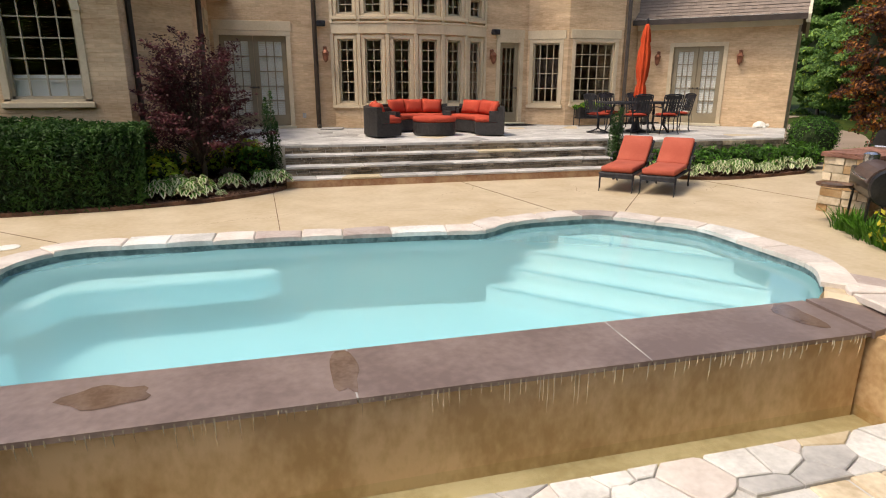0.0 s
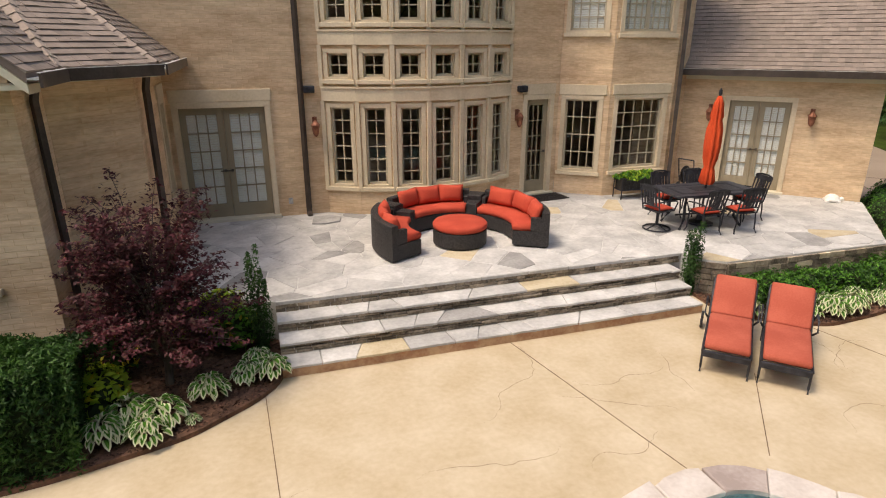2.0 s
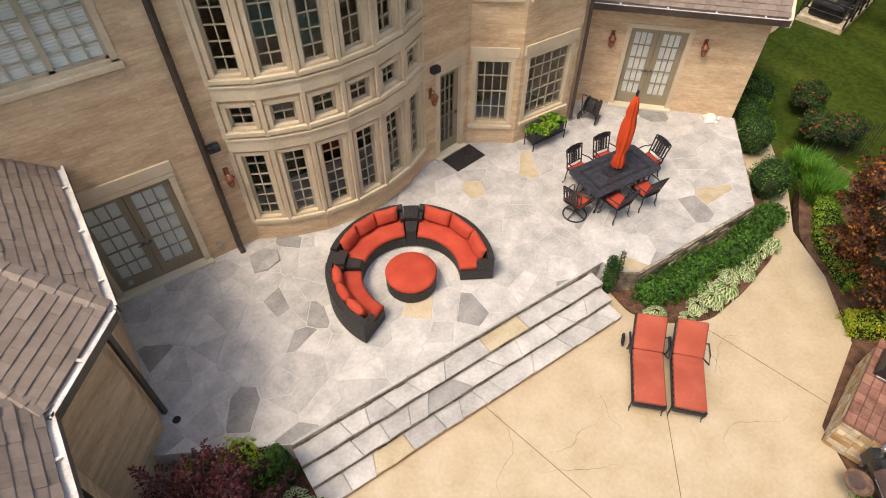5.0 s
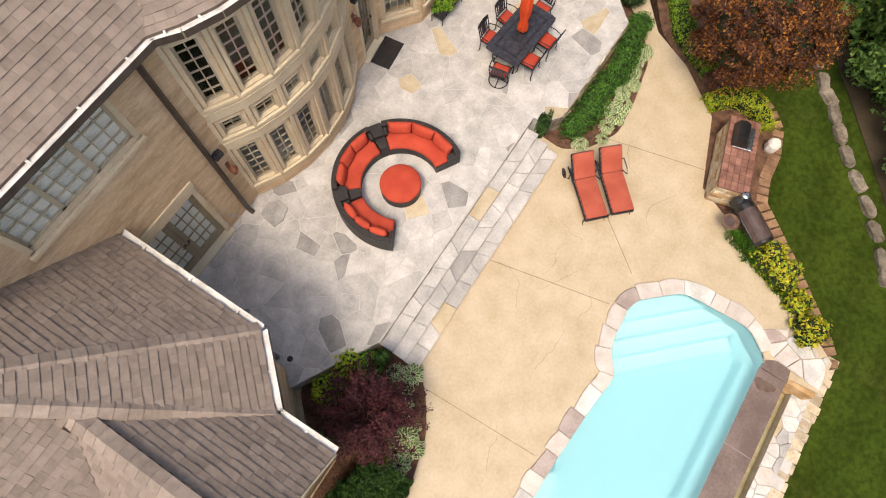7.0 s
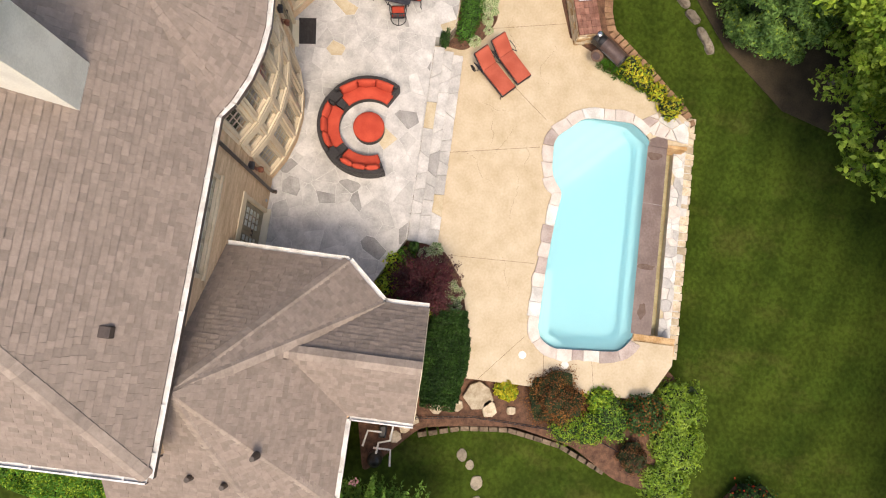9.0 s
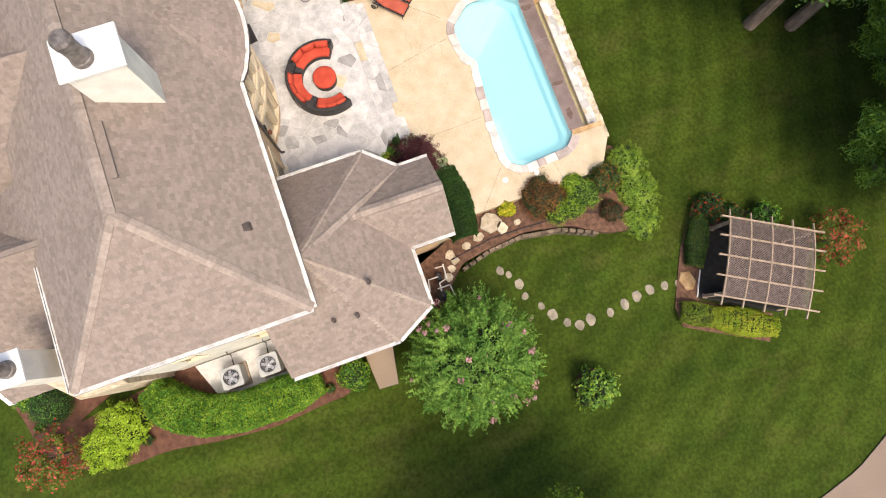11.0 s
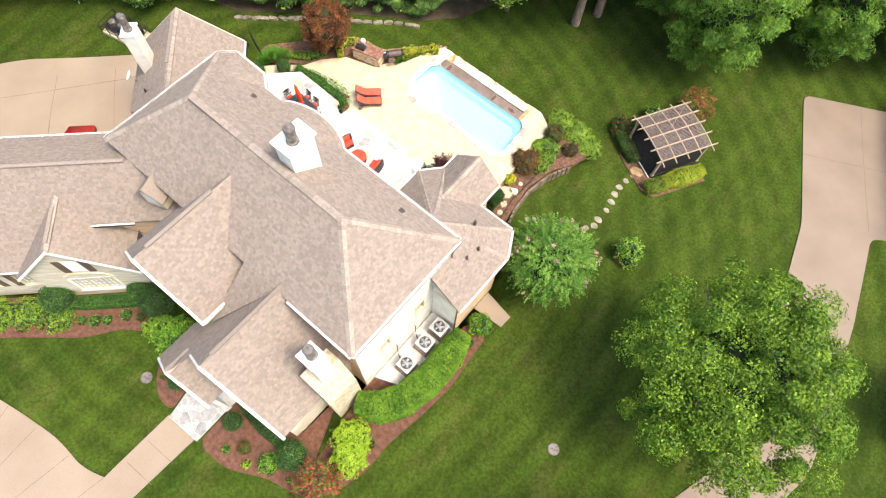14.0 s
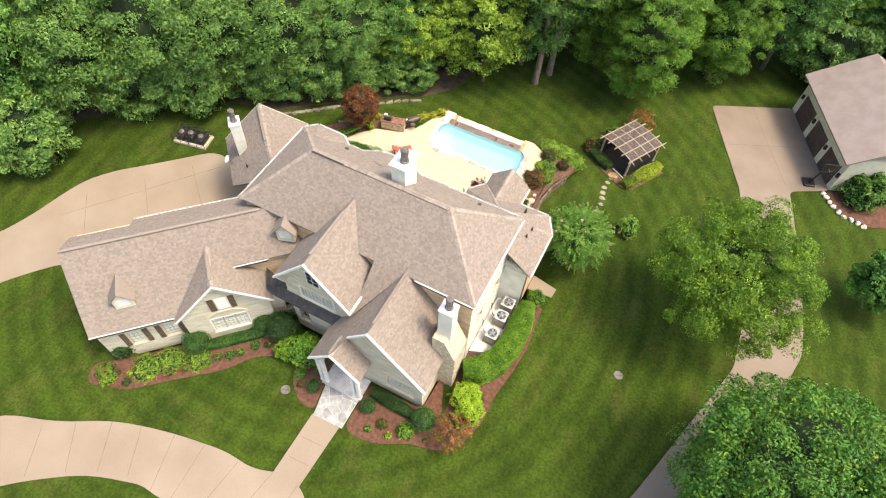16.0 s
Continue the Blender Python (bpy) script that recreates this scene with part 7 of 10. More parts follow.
L_CRAPE_TIP = leaf_mat("crape_tip_leaf", (0.10, 0.245, 0.030), (0.28, 0.46, 0.080))
L_BARBERRY = leaf_mat("barberry_leaf", (0.10, 0.040, 0.014), (0.25, 0.115, 0.035))
L_JUNIPER = leaf_mat("juniper_spray", (0.17, 0.30, 0.035), (0.33, 0.47, 0.085))
L_LIME_B = leaf_mat("bright_lime_leaf", (0.26, 0.42, 0.022), (0.42, 0.58, 0.05))
L_PINK = leaf_mat("pink_flower", (0.50, 0.22, 0.26), (0.66, 0.38, 0.40))
L_CRIMSON = leaf_mat("crimson_flower", (0.34, 0.045, 0.030), (0.52, 0.10, 0.065))
L_REDFLOWER = leaf_mat("red_flower", (0.55, 0.025, 0.012), (0.72, 0.07, 0.03))
L_HEDGE = leaf_mat("privet_leaf", (0.05, 0.165, 0.016), (0.14, 0.33, 0.038))
L_OLIVE = leaf_mat("olive_leaf", (0.07, 0.10, 0.012), (0.16, 0.18, 0.028))
L_GRASS = leaf_mat("liriope_blade", (0.048, 0.156, 0.012), (0.120, 0.288, 0.030))
L_CREAM = leaf_mat("cream_leaf_edge", (0.64, 0.66, 0.42), (0.84, 0.83, 0.62), 0.1)
M_BARK = mat("grey_brown_bark", (0.06, 0.045, 0.035), (0.15, 0.12, 0.095), 6, 0.95, 0.8, 25, stretch=(1, 1, 0.25))
M_BARK_PALE = mat("pale_grey_bark", (0.15, 0.105, 0.078), (0.28, 0.205, 0.155), 5, 0.95, 0.8, 25, stretch=(1, 1, 0.25))
# near black in place of the shade deep inside foliage
M_SHADEWOOD = mat("inner_shade_green", (0.010, 0.020, 0.006), (0.026, 0.042, 0.013), 5, 1.0, 0.5, 30)


def leaf_mesh(name, P, N, size, rng, mats, parent, aspect=0.55, wild=0.7, share=None, label=""):
    """One mesh of many folded leaves at points P that face about N. share: how much of them takes the second material."""
    k = len(P)
    P, N = np.asarray(P), np.asarray(N)
    n = N + wild * rng.normal(size=(k, 3))
    n /= np.linalg.norm(n, axis=1)[:, None] + 1e-9
    t = np.cross(n, rng.normal(size=(k, 3)))
    t /= np.linalg.norm(t, axis=1)[:, None] + 1e-9
    b = np.cross(n, t)
    s = size * rng.uniform(0.65, 1.35, size=(k, 1))
    v = np.empty((k, 4, 3))
    v[:, 0] = P - t * s * 0.5
    v[:, 1] = P + b * s * aspect * 0.5 + n * s * 0.10
    v[:, 2] = P + t * s * 0.5 - n * s * 0.08
    v[:, 3] = P - b * s * aspect * 0.5 + n * s * 0.10
    me = bpy.data.meshes.new(name)
    me.vertices.add(4 * k)
    me.vertices.foreach_set("co", v.reshape(-1))
    me.loops.add(4 * k)
    me.loops.foreach_set("vertex_index", np.arange(4 * k))
    me.polygons.add(k)
    me.polygons.foreach_set("loop_start", np.arange(k) * 4)
    mats = mats if isinstance(mats, (list, tuple)) else [mats]
    if share is not None and len(mats) > 1:
        me.polygons.foreach_set("material_index", (rng.uniform(size=k) < share).astype(np.int32))
    me.update(calc_edges=True)
    ob = link(name, me, list(mats), parent, label)
    return ob


def crown_points(rng, c, rad, clumps, per, cr, low=-0.5, shell=0.75):
    """Points of an uneven crown: leaf clumps spread over an ellipsoid with gaps."""
    c, rad = np.array(c), np.array(rad)
    P, N = [], []
    for _ in range(clumps):
        d = rng.normal(size=3)
        d /= np.linalg.norm(d)
        while d[2] < low:
            d = rng.normal(size=3)
            d /= np.linalg.norm(d)
        q = c + d * rad * rng.uniform(shell, 1.08)
        r = cr * rng.uniform(0.6, 1.35)
        e = rng.normal(size=(per, 3))
        e /= np.linalg.norm(e, axis=1)[:, None]
        e[:, 2] = np.abs(e[:, 2]) * 0.9 - 0.25
        P.append(q + e * r * rng.uniform(0.55, 1.0, size=(per, 1)) * np.array([1, 1, 0.7]))
        N.append(e + np.array([0, 0, 0.5]) + 0.4 * d)
    return np.concatenate(P), np.concatenate(N)


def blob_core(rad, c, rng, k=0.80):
    """A dark uneven core painted as inner shade, so a crown isn't seen through."""
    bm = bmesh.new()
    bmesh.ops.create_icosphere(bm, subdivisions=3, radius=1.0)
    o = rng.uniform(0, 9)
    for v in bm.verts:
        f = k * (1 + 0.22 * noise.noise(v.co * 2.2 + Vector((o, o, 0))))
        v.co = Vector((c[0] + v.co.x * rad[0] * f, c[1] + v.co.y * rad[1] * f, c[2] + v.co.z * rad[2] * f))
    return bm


def tree(label, h, rad, clumps, per, cr, leaf, mats, seed, trunk=0.22, crown_z=None, name="tree", low=-0.55, share=None, shell=0.6, core=0.6, aspect=0.55, wild=0.7, bark=None):
    """A tree: tapered trunk, limbs and an uneven crown of leaf clumps."""
    rng = np.random.default_rng(seed)
    t = thing(name, label, "tree")
    cz = crown_z if crown_z is not None else h - rad[2]
    bm = bmesh.new()
    tube(bm, [(0, 0, -0.3), (0.05, 0.02, h * 0.2), (0.0, 0.08, cz - rad[2] * 0.2), (0.06, 0.0, cz + rad[2] * 0.5)], trunk, 9, trunk * 0.25)
    part("trunk", bm, bark or M_BARK, t, "grey-brown bark trunk")
    for i in range(7):
        a = 2 * math.pi * (i + rng.uniform(0, 0.5)) / 7
        z0 = cz - rad[2] * rng.uniform(0.3, 0.75)
        k = rng.uniform(0.55, 0.85)
        bm = bmesh.new()
        tube(bm, [(0, 0, max(z0, 0.3)), (rad[0] * k * 0.5 * math.cos(a), rad[1] * k * 0.5 * math.sin(a), max(z0, 0.3) + rad[2] * 0.35), (rad[0] * k * math.cos(a), rad[1] * k * math.sin(a), max(z0, 0.3) + rad[2] * 0.75)], trunk * 0.42, 6, trunk * 0.08)
        part("limb", bm, M_BARK, t)
    P, N = crown_points(rng, (0, 0, cz), rad, clumps, per, cr, low, shell)
    cro = leaf_mesh("crown", P, N, leaf, rng, mats, t, aspect, wild, share)
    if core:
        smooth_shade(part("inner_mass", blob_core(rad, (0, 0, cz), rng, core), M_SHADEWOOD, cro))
    return t


def shrub(name, label, at, rad, count, leaf, mats, seed, share=None, core=0.86, aspect=0.5, wild=0.8, rough=0.12, category="shrub", parent=None, group=""):
    """A dense rounded shrub that stands on the ground at a place."""
    rng = np.random.default_rng(seed)
    t = thing(name, label, category, Matrix.Translation(at), group)
    d = rng.normal(size=(count, 3))
    d /= np.linalg.norm(d, axis=1)[:, None]
    d[:, 2] = np.where(d[:, 2] < -0.5, -d[:, 2], d[:, 2])
    bump = np.array([1 + rough * 2.2 * noise.noise(Vector(v) * 2.6 + Vector((seed, 0, 0))) for v in d])
    P = d * np.array(rad) * (bump * rng.uniform(0.82, 1.05, size=count))[:, None]
    P[:, 2] += rad[2] * 0.92
    P[:, 2] = np.maximum(P[:, 2], 0.02)
    f = leaf_mesh("foliage", P, d + np.array([0, 0, 0.4]), leaf, rng, mats, t, aspect, wild, share)
    # solid core, its dark colour standing for shade inside the shrub
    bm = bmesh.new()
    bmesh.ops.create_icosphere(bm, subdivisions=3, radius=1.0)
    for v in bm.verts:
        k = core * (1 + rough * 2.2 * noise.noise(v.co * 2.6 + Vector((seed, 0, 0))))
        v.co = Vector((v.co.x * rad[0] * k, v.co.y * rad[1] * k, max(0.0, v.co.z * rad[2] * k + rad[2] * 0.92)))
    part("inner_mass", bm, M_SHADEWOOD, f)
    return t


def hedge(name, label, line, width, z0, h, density, leaf, mats, seed, category="hedge", share=None, aspect=0.5, wild=0.6):
    """A clipped hedge along a line of plan points."""
    rng = np.random.default_rng(seed)
    t = thing(name, label, category, Matrix.Translation((line[0][0], line[0][1], z0)))
    P, N = [], []
    bm = bmesh.new()
    ox, oy = line[0]
    path = []
    for (ax, ay), (bx, by) in zip(line, line[1:]):
        k = max(2, int(math.hypot(bx - ax, by - ay) / 0.25))
        path += [(ax + (bx - ax) * i / k - ox, ay + (by - ay) * i / k - oy) for i in range(k)]
    path.append((line[-1][0] - ox, line[-1][1] - oy))
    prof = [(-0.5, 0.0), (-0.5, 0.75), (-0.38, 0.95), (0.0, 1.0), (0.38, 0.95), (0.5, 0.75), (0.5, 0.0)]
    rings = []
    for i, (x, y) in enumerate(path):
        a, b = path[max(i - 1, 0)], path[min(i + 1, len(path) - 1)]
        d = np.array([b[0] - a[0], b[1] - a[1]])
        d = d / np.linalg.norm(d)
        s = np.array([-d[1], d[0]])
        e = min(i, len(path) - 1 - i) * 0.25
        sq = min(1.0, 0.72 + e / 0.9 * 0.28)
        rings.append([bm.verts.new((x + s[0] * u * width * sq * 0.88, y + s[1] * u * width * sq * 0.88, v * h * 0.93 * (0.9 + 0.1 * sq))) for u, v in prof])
        n = int(density * 0.25 * (width + 2 * h))
        for _ in range(n):
            q = rng.uniform(0, len(prof) - 1)
            j = int(q)
            f = q - j
            u, v = prof[j][0] * (1 - f) + prof[j + 1][0] * f, prof[j][1] * (1 - f) + prof[j + 1][1] * f
            w = 1 + 0.10 * noise.noise(Vector((x * 2 + u * 3, y * 2, v * 3 + seed))) + rng.uniform(-0.05, 0.05)
            o = rng.uniform(-0.22, 0.22)
            P.append((x + d[0] * o + s[0] * u * width * sq * w, y + d[1] * o + s[1] * u * width * sq * w, max(0.03, v * h * w * (0.9 + 0.1 * sq))))
            N.append((s[0] * u * 1.6, s[1] * u * 1.6, (v - 0.3) * 1.2))
        if i in (0, len(path) - 1):
            g = -1 if i == 0 else 1
            for _ in range(int(density * width * h)):
                u, v = rng.uniform(-0.5, 0.5), rng.uniform(0, 0.95)
                P.append((x + d[0] * g * 0.06 + s[0] * u * width * sq, y + d[1] * g * 0.06 + s[1] * u * width * sq, v * h))
                N.append((d[0] * g, d[1] * g, 0.3))
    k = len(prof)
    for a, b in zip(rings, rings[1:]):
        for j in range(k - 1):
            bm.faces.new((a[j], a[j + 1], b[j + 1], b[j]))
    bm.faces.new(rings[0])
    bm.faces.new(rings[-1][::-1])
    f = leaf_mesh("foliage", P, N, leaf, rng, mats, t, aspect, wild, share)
    # dark sheet under the leaves, coloured as the hedge's inner shade
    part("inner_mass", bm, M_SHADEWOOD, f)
    return t


def blade_mesh(name, rng, count, rad, length, mats, parent, width=0.02, arch=0.7):
    """A tuft of arching blades."""
    verts, faces = [], []
    for _ in range(count):
        a = rng.uniform(0, 2 * math.pi)
        r = rad * math.sqrt(rng.uniform(0, 1)) * 0.6
        L = length * rng.uniform(0.6, 1.15)
        lean = rng.uniform(0.25, 1.0) * arch
        x, y = r * math.cos(a), r * math.sin(a)
        b = a + rng.uniform(-0.7, 0.7)
        dx, dy = math.cos(b), math.sin(b)
        sx, sy = -dy * width, dx * width
        o = len(verts)
        for t, w in ((0, 0.6), (0.4, 1.0), (0.75, 0.8), (1.0, 0.08)):
            hx = L * lean * t ** 1.6
            z = L * (t * (1 - 0.45 * lean * t))
            verts += [(x + dx * hx - sx * w, y + dy * hx - sy * w, z), (x + dx * hx + sx * w, y + dy * hx + sy * w, z)]
        faces += [(o + 2 * i, o + 2 * i + 1, o + 2 * i + 3, o + 2 * i + 2) for i in range(3)]
    return raw(name, verts, faces, mats, parent)


def hosta_meshes(seed):
    """A hosta: broad cream-edged leaves in a rosette. The green hearts lie on the cream leaves."""
    rng = np.random.default_rng(seed)
    out = []
    for inner in (False, True):
        rg = np.random.default_rng(seed)
        verts, faces = [], []
        for i in range(84):
            a = rg.uniform(0, 2 * math.pi)
            L = rg.uniform(0.10, 0.155)
            rise = rg.uniform(0.25, 0.75)
            w = L * 0.37
            r0 = 0.235 * math.sqrt(rg.uniform(0, 1))
            base = 0.09 + 0.24 * (1 - (r0 / 0.26) ** 2) + rg.uniform(-0.03, 0.03)
            dx, dy = math.cos(a), math.sin(a)
            o = len(verts)
            k = 0.50 if inner else 1.0
            lift = 0.006 if inner else 0.0
            for t, ww in ((0.0, 0.25), (0.25, 0.9), (0.55, 1.0), (0.85, 0.72), (1.0, 0.12)):
                tt = 0.5 + (t - 0.5) * (0.8 if inner else 1.0)
                h = r0 + L * tt
                z = base + L * (rise * tt - 0.95 * tt * tt) + lift
                for sgn2 in (-1, 0, 1):
                    verts.append((dx * h - dy * w * ww * k * sgn2, dy * h + dx * w * ww * k * sgn2, z + (0.03 * abs(sgn2) * ww)))
            for j in range(4):
                for c in range(2):
                    b = o + j * 3 + c
                    faces.append((b, b + 1, b + 4, b + 3))
        out.append((verts, faces))
    return out


def hosta(at, scale, seed, group):
    t = thing("hosta", "cream-edged green hosta growing in bark mulch", "plant", pose(*at, 0, 0, seed * 57 % 360), group)
    (v1, f1), (v2, f2) = hosta_meshes(seed)
    raw("leaf_margin", [(x * scale, y * scale, z * scale) for x, y, z in v1], f1, L_CREAM, t, "cream leaf margins")["kind"] = "stuff"
    raw("leaf_heart", [(x * scale, y * scale, z * scale) for x, y, z in v2], f2, L_HEDGE, t, "green leaf hearts")["kind"] = "stuff"
    return t


def bed(name, poly, z, material, label, thick=0.06):
    bm = bmesh.new()
    prism(bm, poly, z - 0.3, z + thick)
    return tagged(part(name, bm, material), label, "flower bed", kind="structure")


def chips(name, poly, z, count, seed, parent):
    """Loose bark chips over a bed."""
    rng = np.random.default_rng(seed)
    xs, ys = [p[0] for p in poly], [p[1] for p in poly]
    P = []
    while len(P) < count:
        x, y = rng.uniform(min(xs), max(xs)), rng.uniform(min(ys), max(ys))
        if inside(x, y, poly):
            P.append((x, y, z + rng.uniform(0.0, 0.015)))
    ob = leaf_mesh(name, P, np.tile(np.array([0.0, 0.0, 1.0]), (count, 1)), 0.055, rng, [M_CHIP, M_CHIP_RED], parent, 0.35, 0.35, 0.45)
    ob["kind"] = "stuff"


M_CHIP = mat("dark_bark_chip", (0.035, 0.018, 0.012), (0.11, 0.055, 0.036), 6, 0.95, 0.4, 40, island=0.4)
M_CHIP_RED = mat("red_bark_chip", (0.075, 0.034, 0.022), (0.19, 0.095, 0.062), 6, 0.95, 0.4, 40, island=0.4)
rr = random.Random(21)
# bed beside the steps, with the red maple
MAPLE_BED = rounded([(0.05, 1.2), (0.02, -0.05), (-0.30, -0.45), (-1.1, -1.0), (-2.4, -1.35), (-4.5, -1.55), (-4.6, 0.4), (-2.45, 0.42), (-2.45, 1.4), (-1.8, 2.1)], 0.25)
chips("bark_chips", MAPLE_BED, 0.062, 6000, 500, bed("maple_bed", MAPLE_BED, 0.0, M_MULCH, "dark bark mulch bed beside the steps"))


def spray_tree(label, at, height, spread, sprays, seed, mats, share, leaf=0.085):
    """A wispy small tree: upright and arching twigs from a short trunk, each set with tiers of small leaves."""
    rng = np.random.default_rng(seed)
    t = thing("japanese_maple", label, "tree", Matrix.Translation(at))
    bm = bmesh.new()
    tube(bm, [(0, 0, -0.2), (0.03, 0.02, 0.3), (-0.02, 0.03, 0.6)], 0.06, 8, 0.04)
    part("trunk", bm, M_BARK, t, "thin grey-brown trunk")
    bm = bmesh.new()
    P, N = [], []
    for i in range(sprays):
        a = rng.uniform(0, 2 * math.pi)
        up = rng.uniform(0, 1) ** 0.8
        r = spread * (1 - 0.55 * up) * rng.uniform(0.7, 1.08)
        h = 0.62 + (height - 0.62) * up * rng.uniform(0.75, 1.05)
        q0 = np.array([0, 0, rng.uniform(0.3, 0.7)])
        q2 = np.array([r * math.cos(a), r * math.sin(a), h])
        q1 = np.array([0.35 * r * math.cos(a), 0.35 * r * math.sin(a), h * 0.85 + 0.1])
        pts = [(1 - s) ** 2 * q0 + 2 * s * (1 - s) * q1 + s * s * q2 for s in (0, 0.25, 0.5, 0.75, 1.0)]
        tube(bm, [tuple(p) for p in pts], 0.012, 4, 0.003)
        k = int(rng.uniform(90, 150))
        s = rng.uniform(0.45, 1.04, size=(k, 1))
        base = (1 - s) ** 2 * q0 + 2 * s * (1 - s) * q1 + s * s * q2
        w = 0.17 * (1.25 - s)
        P.append(base + rng.normal(size=(k, 3)) * w * np.array([1, 1, 0.35]) + np.array([0, 0, -0.03]))
        N.append(np.tile(np.array([0.25 * math.cos(a), 0.25 * math.sin(a), 1.0]), (k, 1)))
    part("twig_mass", bm, M_BARK, t)["kind"] = "stuff"
    leaf_mesh("crown", np.concatenate(P), np.concatenate(N), leaf, rng, mats, t, 0.5, 0.45, share)
    return t


mp = spray_tree("small Japanese maple with dark purple-red feathery leaves", (-1.42, 0.22, 0.05), 2.8, 1.35, 120, 31, [L_RED, L_PLUM], 0.10, 0.06)
hedge("yew_hedge", "clipped dark green yew hedge beside the pool deck", [(-2.25, -0.72), (-4.95, -0.68)], 1.45, 0.0, 1.24, 2600, 0.075, [L_YEW, L_BOX], 32, share=0.25, aspect=0.3, wild=0.9)
for i, (x, y, s) in enumerate(((-0.42, 0.04, 0.9), (-0.14, 0.02, 0.95), (-0.31, 0.39, 0.8), (-0.90, -0.23, 0.95), (-1.40, -0.63, 1.05), (-1.74, -0.55, 1.1), (-1.51, -0.92, 0.9), (-1.98, -0.82, 1.0), (-1.06, -0.74, 0.35))):
    hosta((x, y, 0.05), s * 0.84, 40 + i, "hostas beside the steps")
for i, (x, y) in enumerate(((-0.22, 0.75), (7.03, 0.70))):
    t = thing("column_yew", "narrow upright dark green yew beside the steps", "shrub", pose(x, y, 0.0), "column yews")
    rng = np.random.default_rng(50 + i)
    k = 3000
    z = rng.uniform(0.03, 1.55 - 0.3 * i, size=k)
    a = rng.uniform(0, 2 * math.pi, size=k)
    lob = np.floor(rng.uniform(0, 6, size=k))
    r = 0.085 * (1 - (z / 1.75) ** 3) * rng.uniform(0.5, 1.05, size=k)
    P = np.stack([0.10 * np.cos(lob) * (z > 0.3) + r * np.cos(a), 0.10 * np.sin(lob) * (z > 0.3) + r * np.sin(a), z * (0.75 + 0.07 * lob)], 1)
    leaf_mesh("foliage", P, np.stack([np.cos(a), np.sin(a), 0.8 + 0 * a], 1), 0.05, rng, [L_YEW, L_BOX], t, 0.35, 0.45, 0.25)
    bm = bmesh.new()
    tube(bm, [(0, 0, 0), (0, 0, 1.0)], 0.06, 6, 0.02)
    part("stem", bm, M_SHADEWOOD, t)
for i, (x, y, c, s) in enumerate(((-0.75, 1.40, L_LIME, 0.40), (-1.5, 1.45, L_LIME, 0.36), (-0.55, 1.0, L_HEDGE, 0.34), (-2.1, -0.25, L_LIME, 0.34), (-2.15, 0.7, L_BOX, 0.36))):
    shrub("bedding_shrub", "leafy green bedding shrub under the red maple", (x, y, 0.05), (s, s, s * 0.95), 420, 0.11, [c, L_YELLOW], 60 + i, share=0.08, group="bedding shrubs")
# bed below the patio's end
PATIO_BED = rounded([(7.1, 0.85), (7.02, 0.0), (7.5, -0.62), (8.3, -1.05), (9.4, -0.98), (10.8, -0.72), (11.7, -0.05), (12.4, 0.85), (13.2, 2.2), (12.9, 2.7), (11.1, 0.35), (7.5, 0.45)], 0.2)
chips("bark_chips", PATIO_BED, 0.062, 5000, 501, bed("patio_bed", PATIO_BED, 0.0, M_MULCH, "dark bark mulch bed below the patio"))
for i in range(11):
    t = i / 10
    x, y = 7.62 + 4.0 * t, 0.06 - 0.20 * math.sin(math.pi * t) + 0.06 * math.sin(5 * i)
    shrub("spreading_evergreen", "low spreading bright green evergreen below the patio's stone face", (x, y, 0.03), (0.36, 0.33 + 0.03 * (i % 3), 0.24 + 0.03 * (i % 2)), 1100, 0.075, [L_BOX, L_HEDGE], 700 + i, share=0.55, rough=0.30, core=0.72, aspect=0.35, group="evergreens below the patio")
for i, (x, y, s) in enumerate(((7.35, -0.35, 1.0), (7.8, -0.70, 0.9), (8.15, -0.80, 1.05), (8.55, -0.72, 1.1), (9.0, -0.72, 1.1), (9.4, -0.66, 1.1), (9.85, -0.62, 1.1), (10.25, -0.55, 1.1), (10.6, -0.45, 1.0), (10.95, -0.42, 0.9), (8.75, -0.5, 0.9), (9.6, -0.45, 0.9))):
    hosta((x + 0.06 * math.sin(7 * i), y + 0.10 * math.sin(4 * i), 0.05), s * (0.70 + 0.12 * math.sin(5 * i)), 80 + i, "hostas below the patio")
for i, (x, y, s, hh) in enumerate(((12.38, 0.72, 0.50, 0.58), (13.5, 2.0, 0.50, 0.56), (14.3, 2.75, 0.50, 0.48), (15.3, 3.3, 0.55, 0.5))):
    shrub("boxwood_ball", "clipped round boxwood at the patio's corner", (x, y, -0.02), (s, s, hh), 1500, 0.055, [L_BOX, L_HEDGE], 100 + i, share=0.4, rough=0.04, group="clipped boxwoods")
# far side of the deck
bed("grill_bed", rounded([(8.2, -3.4), (9.0, -3.3), (10.2, -3.0), (11.3, -1.7), (12.0, -0.6), (13.2, 0.2), (14.6, 1.0), (15.2, 0.0), (13.4, -2.2), (11.6, -3.4), (11.2, -4.4), (10.2, -4.85), (9.3, -4.9), (8.5, -5.1), (7.5, -6.4), (5.95, -8.0), (5.8, -8.3), (6.3, -7.2), (6.9, -5.6), (7.6, -4.6)], 0.3), -0.12, M_MULCH, "dark mulch bed round the grill corner")
cop = tree("rounded copper beech with rust and plum leaves", 4.1, (1.50, 1.50, 1.62), 330, 190, 0.30, 0.07, [L_PLUM, L_RUST], 110, trunk=0.09, crown_z=2.5, name="copper_tree", low=-0.85, share=0.42, shell=0.62, core=0.8)
cop.matrix_basis = pose(11.4, -2.72, -0.1)
